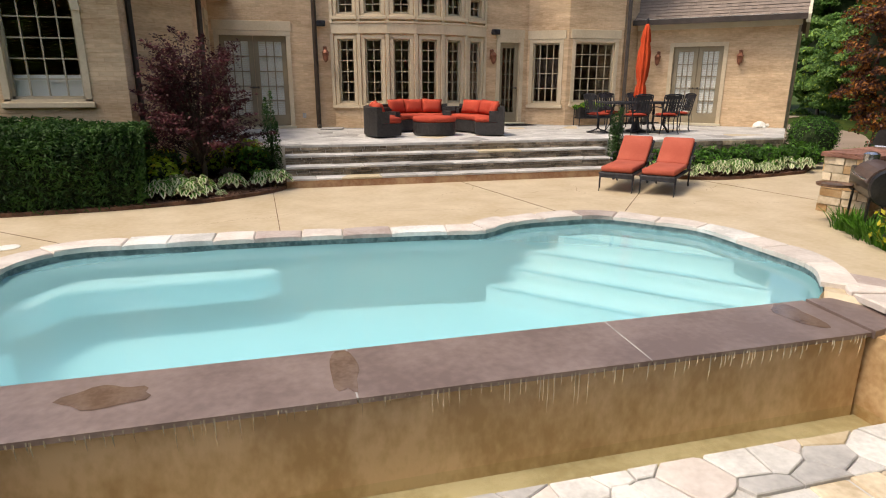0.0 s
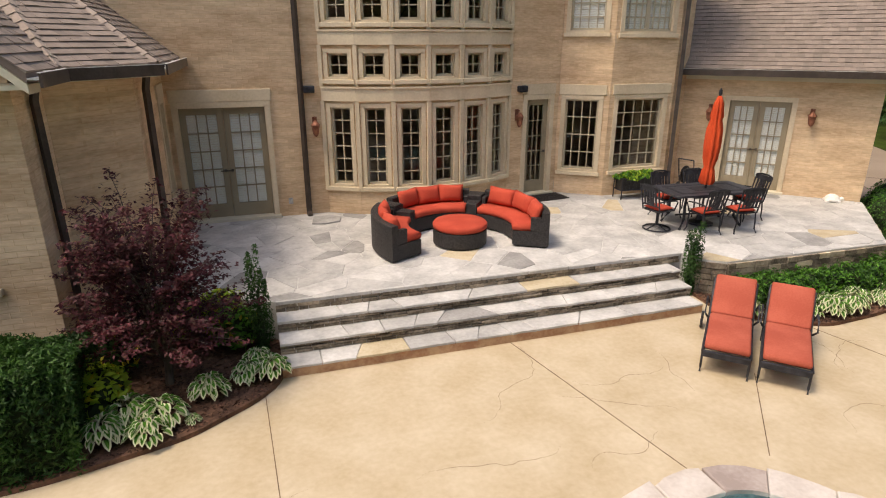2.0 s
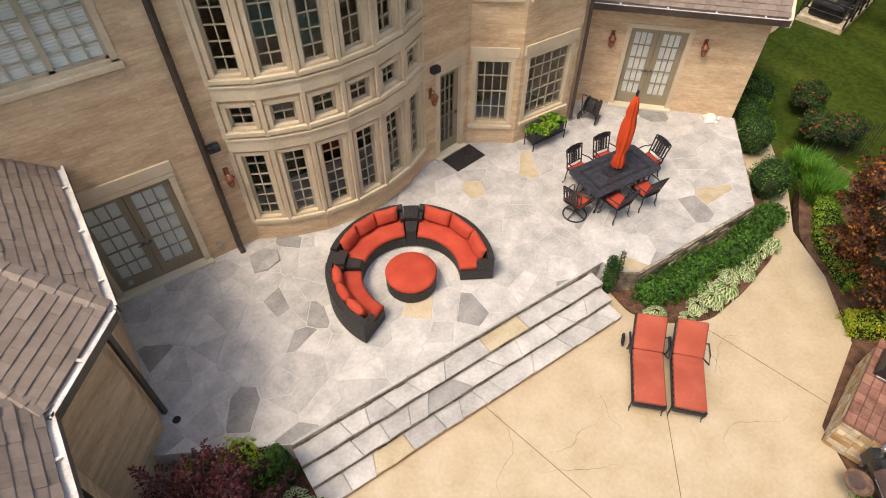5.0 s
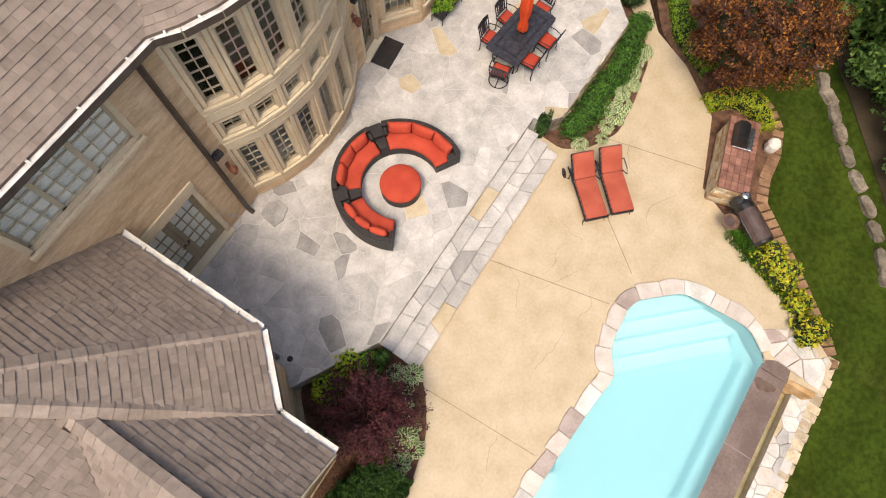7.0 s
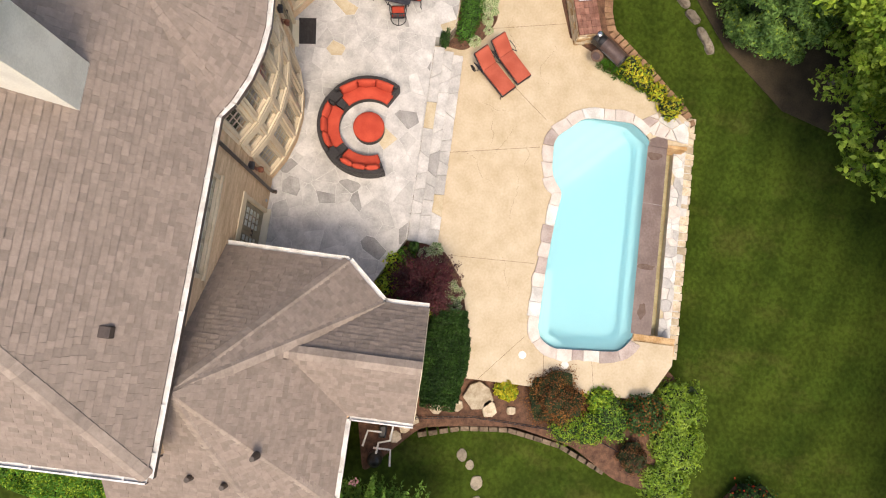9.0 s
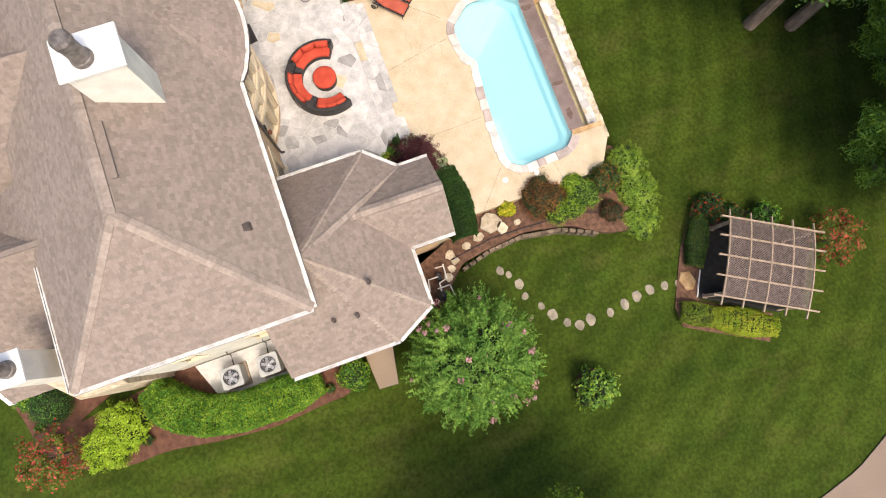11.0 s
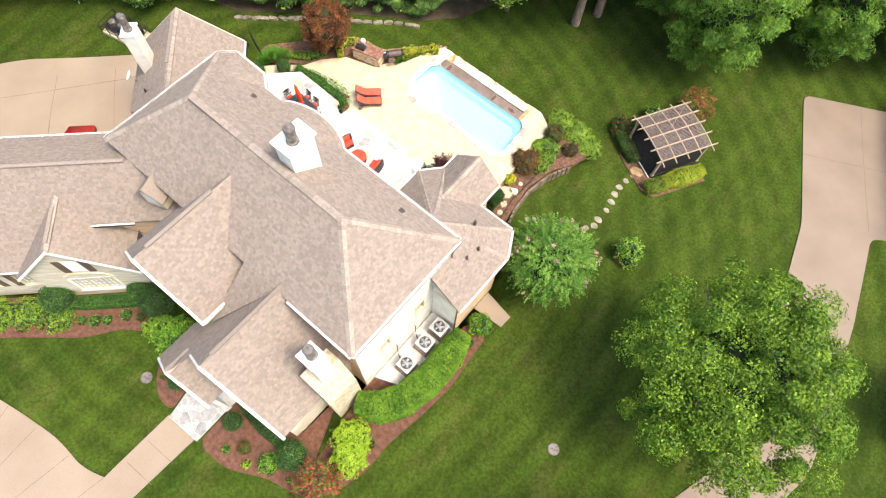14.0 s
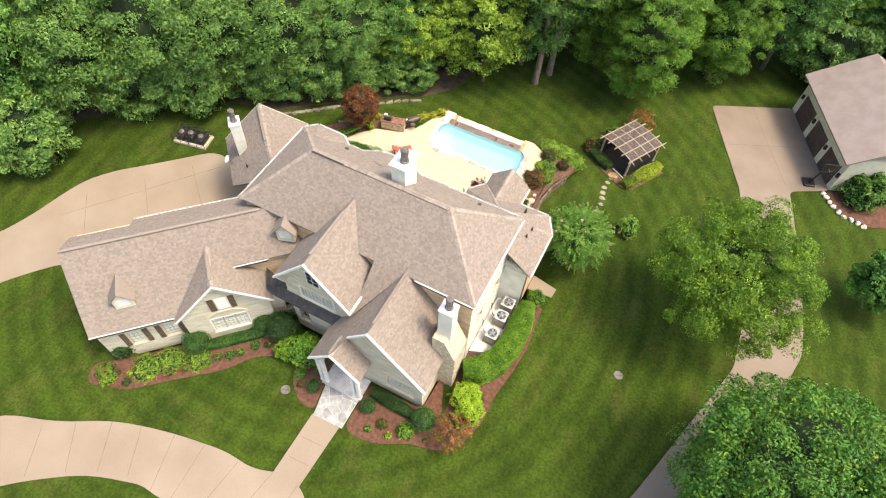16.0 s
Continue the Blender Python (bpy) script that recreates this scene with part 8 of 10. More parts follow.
hedge("golden_hedge", "low golden-green clipped hedge curving round the grill", [(10.45, -2.75), (11.0, -3.2), (11.1, -3.8), (10.6, -4.3)], 0.6, -0.1, 0.55, 900, 0.06, [L_LIME, L_YELLOW], 111, share=0.35)
hedge("lime_hedge", "low lime-green hedge beside the curved walk", [(11.5, -2.2), (12.2, -1.2), (13.1, -0.5)], 0.65, -0.1, 0.42, 900, 0.06, [L_LIME, L_HEDGE], 112, share=0.4)
for i, (x, y, s) in enumerate(((7.15, -5.95, 0.42), (6.9, -6.35, 0.4), (6.45, -6.95, 0.34), (5.95, -7.45, 0.42))):
    shrub("gold_spirea", "golden yellow spirea shrub beside the pool deck", (x, y, -0.08), (s, s, s * 0.8), 520, 0.10, [L_YELLOW, L_LIME], 115 + i, share=0.35, rough=0.25, group="gold spireas")
for i in range(9):
    t = thing("liriope", "green grassy liriope tuft along the deck edge", "grass", pose(7.25 - 0.11 * i + rr.uniform(-.05, .05), -4.95 - 0.26 * i, -0.05), "liriope tufts")
    blade_mesh("blade", rr, 130, 0.28, 0.38, [L_GRASS], t, 0.010)["kind"] = "stuff"
for i, (x, y, c) in enumerate(((14.2, 0.75, L_GRASS), (13.55, -0.1, L_GRASS), (14.1, 0.15, L_GRASS))):
    t = thing("ornamental_grass", "mounded green ornamental grass clump by the walk", "grass", pose(x, y, -0.15), "ornamental grasses")
    blade_mesh("blade", rr, 700, 0.75, 0.5, [c], t, 0.010)["kind"] = "stuff"
for i, (x, y) in enumerate(((15.9, 1.5), (16.4, 1.0), (17.0, 2.5))):
    shrub("flowering_shrub", "green shrub dotted with red flowers beside the walk", (x, y, -0.3), (0.52, 0.52, 0.42), 900, 0.08, [L_BOX, L_CRIMSON], 125 + i, share=0.12, group="flowering shrubs")
# side beds by the low wing
bed("side_bed", rounded([(-4.15, -1.6), (-4.2, -7.55), (-3.0, -8.4), (-4.4, -9.6), (-7.3, -9.0), (-6.9, -6.9), (-6.0, -5.4), (-5.6, -3.4), (-5.8, -1.6), (-6.0, -0.3), (-7.7, 1.4), (-5.6, 1.9), (-4.95, 0.3)], 0.3), -0.5, M_MULCH, "mulch bed at the pool's end")
for i, (nm, lab, x, y, z, s, h, c, lf) in enumerate((
        ("barberry", "wide dark red-brown barberry bush", -4.45, -4.55, -0.45, 0.95, 0.55, [L_BARBERRY, L_RUST], 0.06),
        ("spreading_shrub", "bright green mounded shrub in the side bed", -5.25, -5.0, -0.5, 0.58, 0.42, [L_LIME, L_HEDGE], 0.06),
        ("spreading_shrub", "bright green mounded shrub in the side bed", -5.3, -5.8, -0.5, 0.55, 0.4, [L_LIME, L_HEDGE], 0.06),
        ("spreading_shrub", "light green mounded shrub in the side bed", -4.85, -6.5, -0.5, 0.72, 0.5, [L_CONIFER, L_LIME], 0.07),
        ("rose_bush", "dark green rose bush with dull red tips", -4.6, -7.45, -0.5, 0.7, 0.6, [L_BOX, L_RUST], 0.09),
        ("barberry_ball", "clipped dark rust-brown barberry ball", -6.05, -7.35, -0.7, 0.52, 0.5, [L_BARBERRY, L_PLUM], 0.05),
        ("spreading_juniper", "feathery light green spreading juniper", -4.2, -8.75, -0.75, 0.85, 0.55, [L_JUNIPER, L_LIME], 0.13),
        ("spreading_juniper", "feathery light green spreading juniper", -5.5, -8.85, -0.95, 0.90, 0.55, [L_JUNIPER, L_LIME], 0.13),
        ("spreading_juniper", "feathery light green spreading juniper", -6.75, -8.6, -1.1, 0.85, 0.5, [L_JUNIPER, L_LIME], 0.13),
        ("yellow_grass", "small yellow-green striped grass clump", -4.4, -2.95, -0.45, 0.35, 0.28, [L_YELLOW, L_LIME], 0.16),
        ("spreading_shrub", "light green leafy shrub at the deck corner", -4.35, -6.05, -0.4, 0.45, 0.4, [L_LIME, L_HEDGE], 0.10))):
    shrub(nm, lab, (x, y, z), (s, s, h), int(2200 * s * s / 0.5) + 500, lf, c, 140 + i, share=0.3, rough=0.2, aspect=0.28 if "juniper" in nm else 0.5)
rng = random.Random(33)
fs = tagged(new("garden_steps"), "rough sandstone slabs stepping down through the side bed", "steps", kind="structure")
for i, (x, y, s) in enumerate(((-4.72, -2.05, 0.48), (-5.12, -2.45, 0.30), (-5.15, -1.35, 0.28), (-5.35, -0.72, 0.24), (-5.5, 0.1, 0.26), (-5.8, 0.0, 0.22), (-6.1, 0.25, 0.2), (-6.4, 0.5, 0.2), (-5.1, -3.2, 0.18))):
    bm = bmesh.new()
    prism(bm, [(x + s * rng.uniform(0.7, 1.15) * math.cos(a), y + s * rng.uniform(0.7, 1.15) * math.sin(a)) for a in (2 * math.pi * j / 7 for j in range(7))], -0.5, -0.36 + 0.1 * (i < 2), 0.02)
    part("step_stone", bm, M_LEDGE, fs)
M_BOULDER = mat("grey_tan_boulder", (0.13, 0.105, 0.08), (0.29, 0.25, 0.20), 3, 0.95, 0.6, 14, rand=0.25)
M_LOWWALL = mat("dark_wall_stone", (0.10, 0.072, 0.048), (0.21, 0.16, 0.11), 3, 0.95, 0.6, 14, rand=0.25)
lw = tagged(new("retaining_wall"), "low curved stone retaining wall along the lawn", "garden wall", kind="structure")
line = [(-6.3, -0.2), (-5.9, -1.6), (-5.75, -3.2), (-6.05, -5.0), (-6.75, -6.6)]
for a, b in zip(line, line[1:]):
    L = math.hypot(b[0] - a[0], b[1] - a[1])
    k = int(L / 0.3)
    for i in range(k):
        t = (i + 0.5) / k
        bm = bmesh.new()
        box(bm, -0.145, -0.08, -0.8, 0.145, 0.08, 0.0, bevel=0.02, m=Matrix.Translation((a[0] + (b[0] - a[0]) * t, a[1] + (b[1] - a[1]) * t, -0.54 + rng.uniform(-.02, .02))) @ pose(0, 0, 0, 0, 0, math.degrees(math.atan2(b[1] - a[1], b[0] - a[0]))))
        part("wall_stone", bm, M_LOWWALL, lw)
# crape myrtle, small shrub tree, hedges by the side of the house
cm = tree("crape myrtle with arching green branches and pink flower heads", 5.3, (2.30, 2.30, 2.0), 150, 110, 0.40, 0.13, [L_CRAPE, L_PINK], 160, trunk=0.10, crown_z=2.9, name="crape_myrtle", low=-0.6, share=0.008, shell=0.55, core=0.62, aspect=0.32, wild=0.9)
rngf = np.random.default_rng(162)
P, N = [], []
for _ in range(430):
    d = rngf.normal(size=3)
    d /= np.linalg.norm(d)
    d[2] = d[2] if d[2] > -0.35 else -d[2]
    q = np.array([0, 0, 2.9]) + d * np.array([2.15, 2.15, 1.85]) * rngf.uniform(0.75, 1.0)
    k, L = 46, rngf.uniform(0.55, 1.05)
    u = rngf.uniform(0, 1, size=(k, 1))
    P.append(q + u * L * (d + np.array([0, 0, 0.25])) - np.array([0, 0, 0.45]) * L * u ** 2 + rngf.normal(size=(k, 3)) * 0.085 * (1.15 - u))
    N.append(np.tile(d + np.array([0, 0, 0.7]), (k, 1)))
leaf_mesh("shoot_mass", np.concatenate(P), np.concatenate(N), 0.13, rngf, [L_CRAPE_TIP, L_CRAPE], cm, 0.3, 0.8, 0.55, "paler arching shoots")["kind"] = "stuff"
cm.matrix_basis = pose(-9.9, 0.85, ground_z(-9.9, 0.85))
rngf = np.random.default_rng(161)
P, N = crown_points(rngf, (0, 0, 2.9), (2.6, 2.6, 2.3), 24, 26, 0.12, -0.1, 0.95)
leaf_mesh("blossom", P, N, 0.09, rngf, L_PINK, cm, label="pink flower heads")["kind"] = "stuff"
shrub("rose_tree", "round bright green shrub in a ring of mulch on the lawn", (-13.0, -3.9, ground_z(-13, -3.9)), (0.85, 0.85, 0.85), 1800, 0.13, [L_CRAPE, L_LIME], 165, share=0.25, rough=0.25)
hedge("privet_hedge", "tall clipped bright green hedge screening the air conditioners", [(-6.85, 13.6), (-7.75, 13.1), (-8.5, 11.95), (-8.83, 10.4), (-8.83, 8.8), (-8.65, 7.2)], 1.55, -1.15, 1.78, 1900, 0.08, [L_HEDGE, L_LIME], 170, share=0.34, aspect=0.45, wild=0.9)
shrub("low_shrub", "low green shrub at the hedge's end", (-8.95, 5.75, -1.1), (0.72, 0.72, 0.48), 1300, 0.09, [L_HEDGE, L_LIME], 171, share=0.3)
drape("side_mulch", rounded([(-7.0, 17.6), (-6.2, 12.5), (-6.3, 7.2), (-8.2, 7.2), (-8.3, 5.9), (-9.7, 5.9), (-9.75, 7.5), (-9.95, 9.5), (-9.7, 12), (-9.3, 14.2), (-9.4, 15.8), (-8.8, 18.0), (-7.7, 19.1), (-5.6, 19.6), (-3.6, 20.7), (-1.5, 20.8), (-1.4, 17.2), (-5.4, 17.2), (-5.5, 14)], 0.7, 4), M_MULCH_RED, "red-brown mulch bed along the side of the house", "flower bed", lift=0.03)
drape("porch_bed", rounded([(1.55, 17.2), (1.3, 18.7), (0.9, 20.6), (2.0, 20.6), (3.2, 19.8), (4.0, 18.2), (3.6, 16.6), (1.7, 16.4)], 0.7, 4), M_MULCH_RED, "red mulch bed beside the entry landing", "flower bed", lift=0.03)
drape("wing_bed", rounded([(15.9, 24.9), (15.3, 26.2), (12.5, 25.2), (10.3, 23.2), (7.8, 21.1), (6.6, 19.3), (5.2, 18.5), (4.6, 17.0), (8.0, 17.5), (13.9, 23.3)], 0.7, 4), M_MULCH_RED, "red mulch bed along the front wing", "flower bed", lift=0.03)
for i, (nm, lab, x, y, s, h, c, lf) in enumerate((
        ("lime_shrub", "large rounded lime-green shrub at the house corner", -7.7, 15.2, 0.95, 0.85, [L_LIME_B, L_LIME], 0.085),
        ("lime_shrub", "large rounded lime-green shrub at the house corner", -8.3, 16.0, 0.95, 0.9, [L_LIME_B, L_LIME], 0.085),
        ("boxwood_ball", "large clipped dark boxwood ball by the front wall", -5.9, 17.9, 0.85, 0.8, [L_BOX, L_HEDGE], 0.07),
        ("boxwood_ball", "clipped boxwood ball beside the front landing", -2.2, 18.75, 0.55, 0.55, [L_BOX, L_HEDGE], 0.06),
        ("boxwood_ball", "clipped boxwood ball beside the front landing", 1.75, 19.3, 0.5, 0.5, [L_BOX, L_HEDGE], 0.06),
        ("boxwood_ball", "clipped boxwood ball before the cross gable", 10.5, 20.5, 0.95, 0.9, [L_BOX, L_HEDGE], 0.08),
        ("boxwood_ball", "clipped boxwood ball before the cross gable", 7.3, 17.1, 0.85, 0.85, [L_BOX, L_HEDGE], 0.08),
        ("holly_bush", "big dark green holly by the entry", 5.9, 16.9, 1.1, 1.1, [L_YEW, L_BOX], 0.10),
        ("dogwood_bush", "loose bright green bush by the entry", 3.5, 17.6, 1.15, 1.0, [L_HEDGE, L_LIME], 0.14),
        ("dogwood_bush", "loose bright green bush by the entry", 4.8, 18.0, 0.8, 0.7, [L_LIME, L_HEDGE], 0.14),
        ("low_shrub", "low yellow-green shrub row on the mulch", 11.35, 22.3, 0.95, 0.26, [L_LIME, L_HEDGE], 0.08),
        ("low_shrub", "low yellow-green shrub row on the mulch", 12.5, 23.4, 0.95, 0.26, [L_LIME, L_HEDGE], 0.08),
        ("low_shrub", "low yellow-green shrub row on the mulch", 9.75, 21.3, 0.85, 0.24, [L_LIME, L_GRASS], 0.08),
        ("low_shrub", "low green shrub among the mulch", 14.2, 25.3, 0.5, 0.28, [L_LIME, L_HEDGE], 0.09),
        ("holly_bush", "dark green shrub at the wing's end", 14.7, 23.2, 0.8, 0.7, [L_YEW, L_BOX], 0.10),
        ("flowering_shrub", "green shrub with red flowers at the bed's end", 14.6, 25.0, 0.6, 0.45, [L_HEDGE, L_REDFLOWER], 0.11),
        ("low_shrub", "low green shrub on red mulch", -5.2, 19.0, 0.55, 0.35, [L_HEDGE, L_LIME], 0.09),
        ("yellow_flowers", "small patch of yellow flowers beside the bush", 3.1, 18.9, 0.4, 0.25, [L_HEDGE, L_YELLOW], 0.08),
        ("low_shrub", "low green shrub on red mulch", -3.6, 19.3, 0.35, 0.25, [L_BOX, L_RUST], 0.09))):
    shrub(nm, lab, (x, y, ground_z(x, y)), (s, s, h), int((7000 if nm == "lime_shrub" else 2600) * s * s) + 500, lf, c, 180 + i, share=0.12 if "ower" in lab or nm == "lime_shrub" else 0.3, rough=0.05 if "ball" in nm else 0.22)
rr2 = random.Random(55)
for i, (x, y) in enumerate(((13.9, 24.6), (13.2, 24.3), (12.9, 24.9), (11.9, 23.9), (10.9, 23.0), (10.2, 22.3), (9.6, 21.6), (8.7, 20.6), (8.1, 20.1), (7.6, 19.6), (7.0, 18.7), (6.3, 18.2), (2.7, 19.6), (2.3, 18.2), (3.2, 17.4), (-4.3, 19.8), (-2.9, 20.0), (-6.6, 18.9), (-7.3, 18.3), (-8.0, 17.1), (-8.6, 14.8), (-9.2, 6.9), (-9.4, 8.3))):
    k = rr2.uniform(0.16, 0.34)
    shrub("bedding_plant", "small leafy bedding plant on red mulch", (x, y, ground_z(x, y) + 0.05), (k, k, k * 0.8), 180, 0.10, rr2.choice(([L_HEDGE, L_LIME], [L_BOX, L_RUST], [L_LIME, L_YELLOW], [L_HEDGE, L_REDFLOWER])), 600 + i, share=0.2, rough=0.25, group="bedding plants")
hedge("foundation_hedge", "low dark hedge under the entry wing's window", [(-2.1, 17.75), (-5.0, 17.85)], 0.8, -1.1, 0.75, 700, 0.07, [L_BOX, L_YEW], 199, share=0.4)
hedge("foundation_hedge", "low green hedge under the cross gable's window", [w2(21.3, 7.35), w2(17.0, 7.35)], 0.8, -1.1, 0.6, 700, 0.07, [L_BOX, L_HEDGE], 200, share=0.4)
rc = tree("small red-flowering crape myrtle with sparse foliage", 2.7, (1.25, 1.25, 1.0), 95, 28, 0.22, 0.12, [L_OLIVE, L_CRIMSON], 205, trunk=0.05, crown_z=1.5, name="red_crape_myrtle", share=0.34, shell=0.5, core=0.0)
rc.matrix_basis = pose(-8.0, 18.05, ground_z(-8.0, 18.05))
copy_thing(rc, pose(-10.6, -16.9, ground_z(-10.6, -16.9), 0, 0, 80))

# great trees on the lawn
oak = tree("broad spreading oak with bright green leaf clumps", 11.4, (5.0, 5.0, 4.4), 250, 420, 0.85, 0.145, [L_OAK_LAWN, L_LIME], 210, trunk=0.40, crown_z=6.7, name="oak_tree", low=-0.6, share=0.03, shell=0.45, core=0.45)
oak.matrix_basis = pose(-20.4, 1.5, ground_z(-20.4, 1.5))
mapl = tree("dense round maple with deep green leaves", 12.4, (5.9, 5.9, 4.6), 230, 300, 1.05, 0.19, [L_MAPLE, L_OAK], 211, trunk=0.42, crown_z=7.0, name="maple_tree", low=-0.6, share=0.25, shell=0.75, core=0.72)
mapl.matrix_basis = pose(-26.4, 14.0, ground_z(-25, 13))
sm3 = tree("young round tree with dark green leaves", 5.6, (2.3, 2.3, 2.2), 130, 70, 0.5, 0.24, [L_MAPLE, L_BOX], 212, trunk=0.14, crown_z=3.3, name="young_tree", shell=0.7, core=0.7)
sm3.matrix_basis = pose(-31.6, -6.4, ground_z(-31.6, -6.4))
shrub("barn_shrub", "big green shrub at the barn's corner", (-30.6, -18.6, -2.4), (1.7, 1.7, 1.5), 2200, 0.26, [L_MAPLE, L_OAK], 213, share=0.3, rough=0.3)
drape("shrub_ring", [(-13.0 + 0.75 * math.cos(a), -3.9 + 0.75 * math.sin(a)) for a in (2 * math.pi * i / 14 for i in range(14))], M_MULCH_RED, "ring of red mulch under the round shrub", "flower bed", lift=0.02)
drape("tree_ring", [(-20.4 + 0.9 * math.cos(a), 1.5 + 0.9 * math.sin(a)) for a in (2 * math.pi * i / 14 for i in range(14))], M_MULCH_RED, "ring of red mulch under the oak", "flower bed", lift=0.02)
drape("barn_bed", [(-27.9, -17.9), (-29.2, -16.0), (-31.8, -15.6), (-35, -17), (-35, -20), (-31, -20.5)], M_MULCH_RED, "mulch bed beside the barn", "flower bed", lift=0.02)
# the wood behind
W1 = tree("tall woodland tree with grey-green foliage", 15.0, (4.5, 4.5, 6.0), 170, 260, 1.15, 0.24, [L_WOOD, L_OAK], 220, trunk=0.3, crown_z=8.2, name="woodland_tree", low=-0.85, share=0.12, shell=0.55, core=0.60, aspect=0.45)
W2 = tree("tall woodland tree with deep green foliage", 17.0, (4.0, 4.0, 6.8), 190, 240, 1.0, 0.23, [L_MAPLE, L_WOOD], 221, trunk=0.3, crown_z=9.5, name="woodland_tree", low=-0.85, share=0.4, shell=0.55, core=0.60)
W3 = tree("woodland tree with bright yellow-green foliage", 12.0, (3.2, 3.2, 5.0), 150, 190, 0.85, 0.26, [L_WOOD_B, L_OAK], 222, trunk=0.22, crown_z=6.6, name="woodland_tree", low=-0.85, share=0.25, shell=0.6, core=0.62)
W4 = tree("feathery dark green conifer with drooping sprays", 15.0, (4.0, 4.0, 6.6), 300, 190, 0.80, 0.30, [L_CONIFER, L_OAK], 223, trunk=0.3, crown_z=7.6, name="conifer_tree", low=-0.95, share=0.35, shell=0.5, core=0.58, aspect=0.22, wild=0.9)
W5 = tree("dark bushy understorey tree at the wood's edge", 7.0, (3.2, 3.2, 3.4), 150, 190, 0.80, 0.26, [L_WOOD, L_WOOD_B], 224, trunk=0.14, crown_z=3.3, name="understorey_tree", low=-0.95, share=0.08, shell=0.6, core=0.68, aspect=0.45)
W6 = tree("tall woodland tree with a bare pale trunk", 18.5, (4.0, 4.0, 4.6), 150, 230, 0.95, 0.24, [L_WOOD, L_OAK], 225, trunk=0.36, crown_z=12.6, name="woodland_tree", low=-0.5, share=0.3, shell=0.5, core=0.5, bark=M_BARK_PALE)
rr = random.Random(77)


def stand(src, x, y, s=1.0, used=[]):
    m = pose(x, y, ground_z(x, y) - 0.1, 0, 0, rr.uniform(0, 360))
    if src.name in used:
        o = copy_thing(src, m)
    else:
        used.append(src.name)
        src.matrix_basis = m
        o = src
    o.scale = (s * rr.uniform(0.92, 1.08), s * rr.uniform(0.92, 1.08), s)
    return o


stand(W4, -8.2, -21.6, 1.0)
stand(W4, -3.6, -24.5, 1.1)
for x, y, w, s in ((0.8, -18.5, W6, 1.0), (0.1, -20.6, W6, 1.02), (-1.2, -25.5, W2, 1.05), (5.4, -15.6, W3, 1.0), (8.6, -14.2, W3, 0.8), (11.4, -12.6, W3, 0.85), (14.0, -10.6, W3, 0.75), (16.0, -8.0, W1, 0.8), (18.0, -5.8, W5, 0.95), (20.6, -4.6, W1, 0.9), (22.2, -2.2, W5, 0.9), (24.6, -1.2, W1, 0.95), (26.0, 1.0, W5, 1.0), (28.0, 1.8, W1, 1.0),
                   (30.5, 3.6, W5, 1.05), (32.6, 6.8, W1, 0.95), (33.2, 12.9, W5, 1.0), (35.5, 10.5, W2, 1.0), (36.0, 16.0, W1, 1.0),
                   (3.2, -20.5, W1, 1.0), (8.0, -18.5, W2, 1.05), (12.2, -16.5, W1, 1.05), (16.0, -13.5, W2, 1.0), (20.2, -10.5, W1, 1.05), (24.4, -7.2, W2, 1.1), (28.6, -3.6, W1, 1.1), (33.0, 0.5, W2, 1.1), (38.0, 5.5, W1, 1.1),
                   (4.0, -26.0, W1, 1.1), (9.5, -24.0, W1, 1.1), (15.0, -21.0, W2, 1.15), (21.0, -17.0, W1, 1.15), (27.0, -12.5, W2, 1.15), (33.0, -8.0, W1, 1.2), (39.0, -2.0, W2, 1.2), (43.0, 8.0, W1, 1.2), (42.0, 16.0, W2, 1.2),
                   (-14.6, -28.6, W4, 0.9), (-19.5, -33.0, W2, 0.95), (-24.5, -35.0, W5, 1.2), (-29.0, -38.5, W2, 1.0), (-11.5, -35.5, W2, 1.1), (-33.5, -36.5, W5, 1.2), (-9.5, -33.0, W1, 1.1), (-17.5, -36.5, W2, 1.1), (-22.5, -38.0, W4, 1.0), (-27.0, -41.0, W1, 1.1), (-4.0, -31.0, W2, 1.1), (1.5, -33.0, W1, 1.15), (-31.5, -44.0, W2, 1.1), (-13.0, -40.0, W1, 1.2), (10.0, -32.0, W2, 1.2), (18.0, -28.0, W1, 1.2), (26.0, -21.0, W2, 1.2), (36.0, -15.0, W1, 1.2), (-36, -40, W1, 1.1), (-41, -36, W2, 1.1), (46.0, 19.0, W1, 1.0), (50.0, 25.0, W2, 1.0), (54.0, 32.0, W1, 1.1), (58.0, 41.0, W2, 1.1), (62.0, 27.0, W1, 1.2), (50.0, 43.5, W1, 1.0), (55.0, 48.5, W2, 1.1), (60.0, 55.0, W1, 1.2), (63.0, 48.0, W2, 1.2), (67.0, 40.0, W1, 1.2), (48.0, 14.0, W5, 1.1)):
    stand(w, x, y, s)
for x, y, w, s in ((10.4, -11.2, W5, 0.55), (12.4, -9.6, W5, 0.55), (14.7, -7.6, W5, 0.6), (17.2, -5.4, W5, 0.6), (19.8, -3.2, W5, 0.6), (12.8, -11.6, W2, 0.7), (16.6, -8.4, W2, 0.7), (40.0, 19.5, W5, 1.2), (44.0, 22.5, W5, 1.3), (48.0, 30.0, W5, 1.3), (50.0, 36.5, W5, 1.3), (54.0, 24.0, W5, 1.4)):
    stand(w, x, y, s)
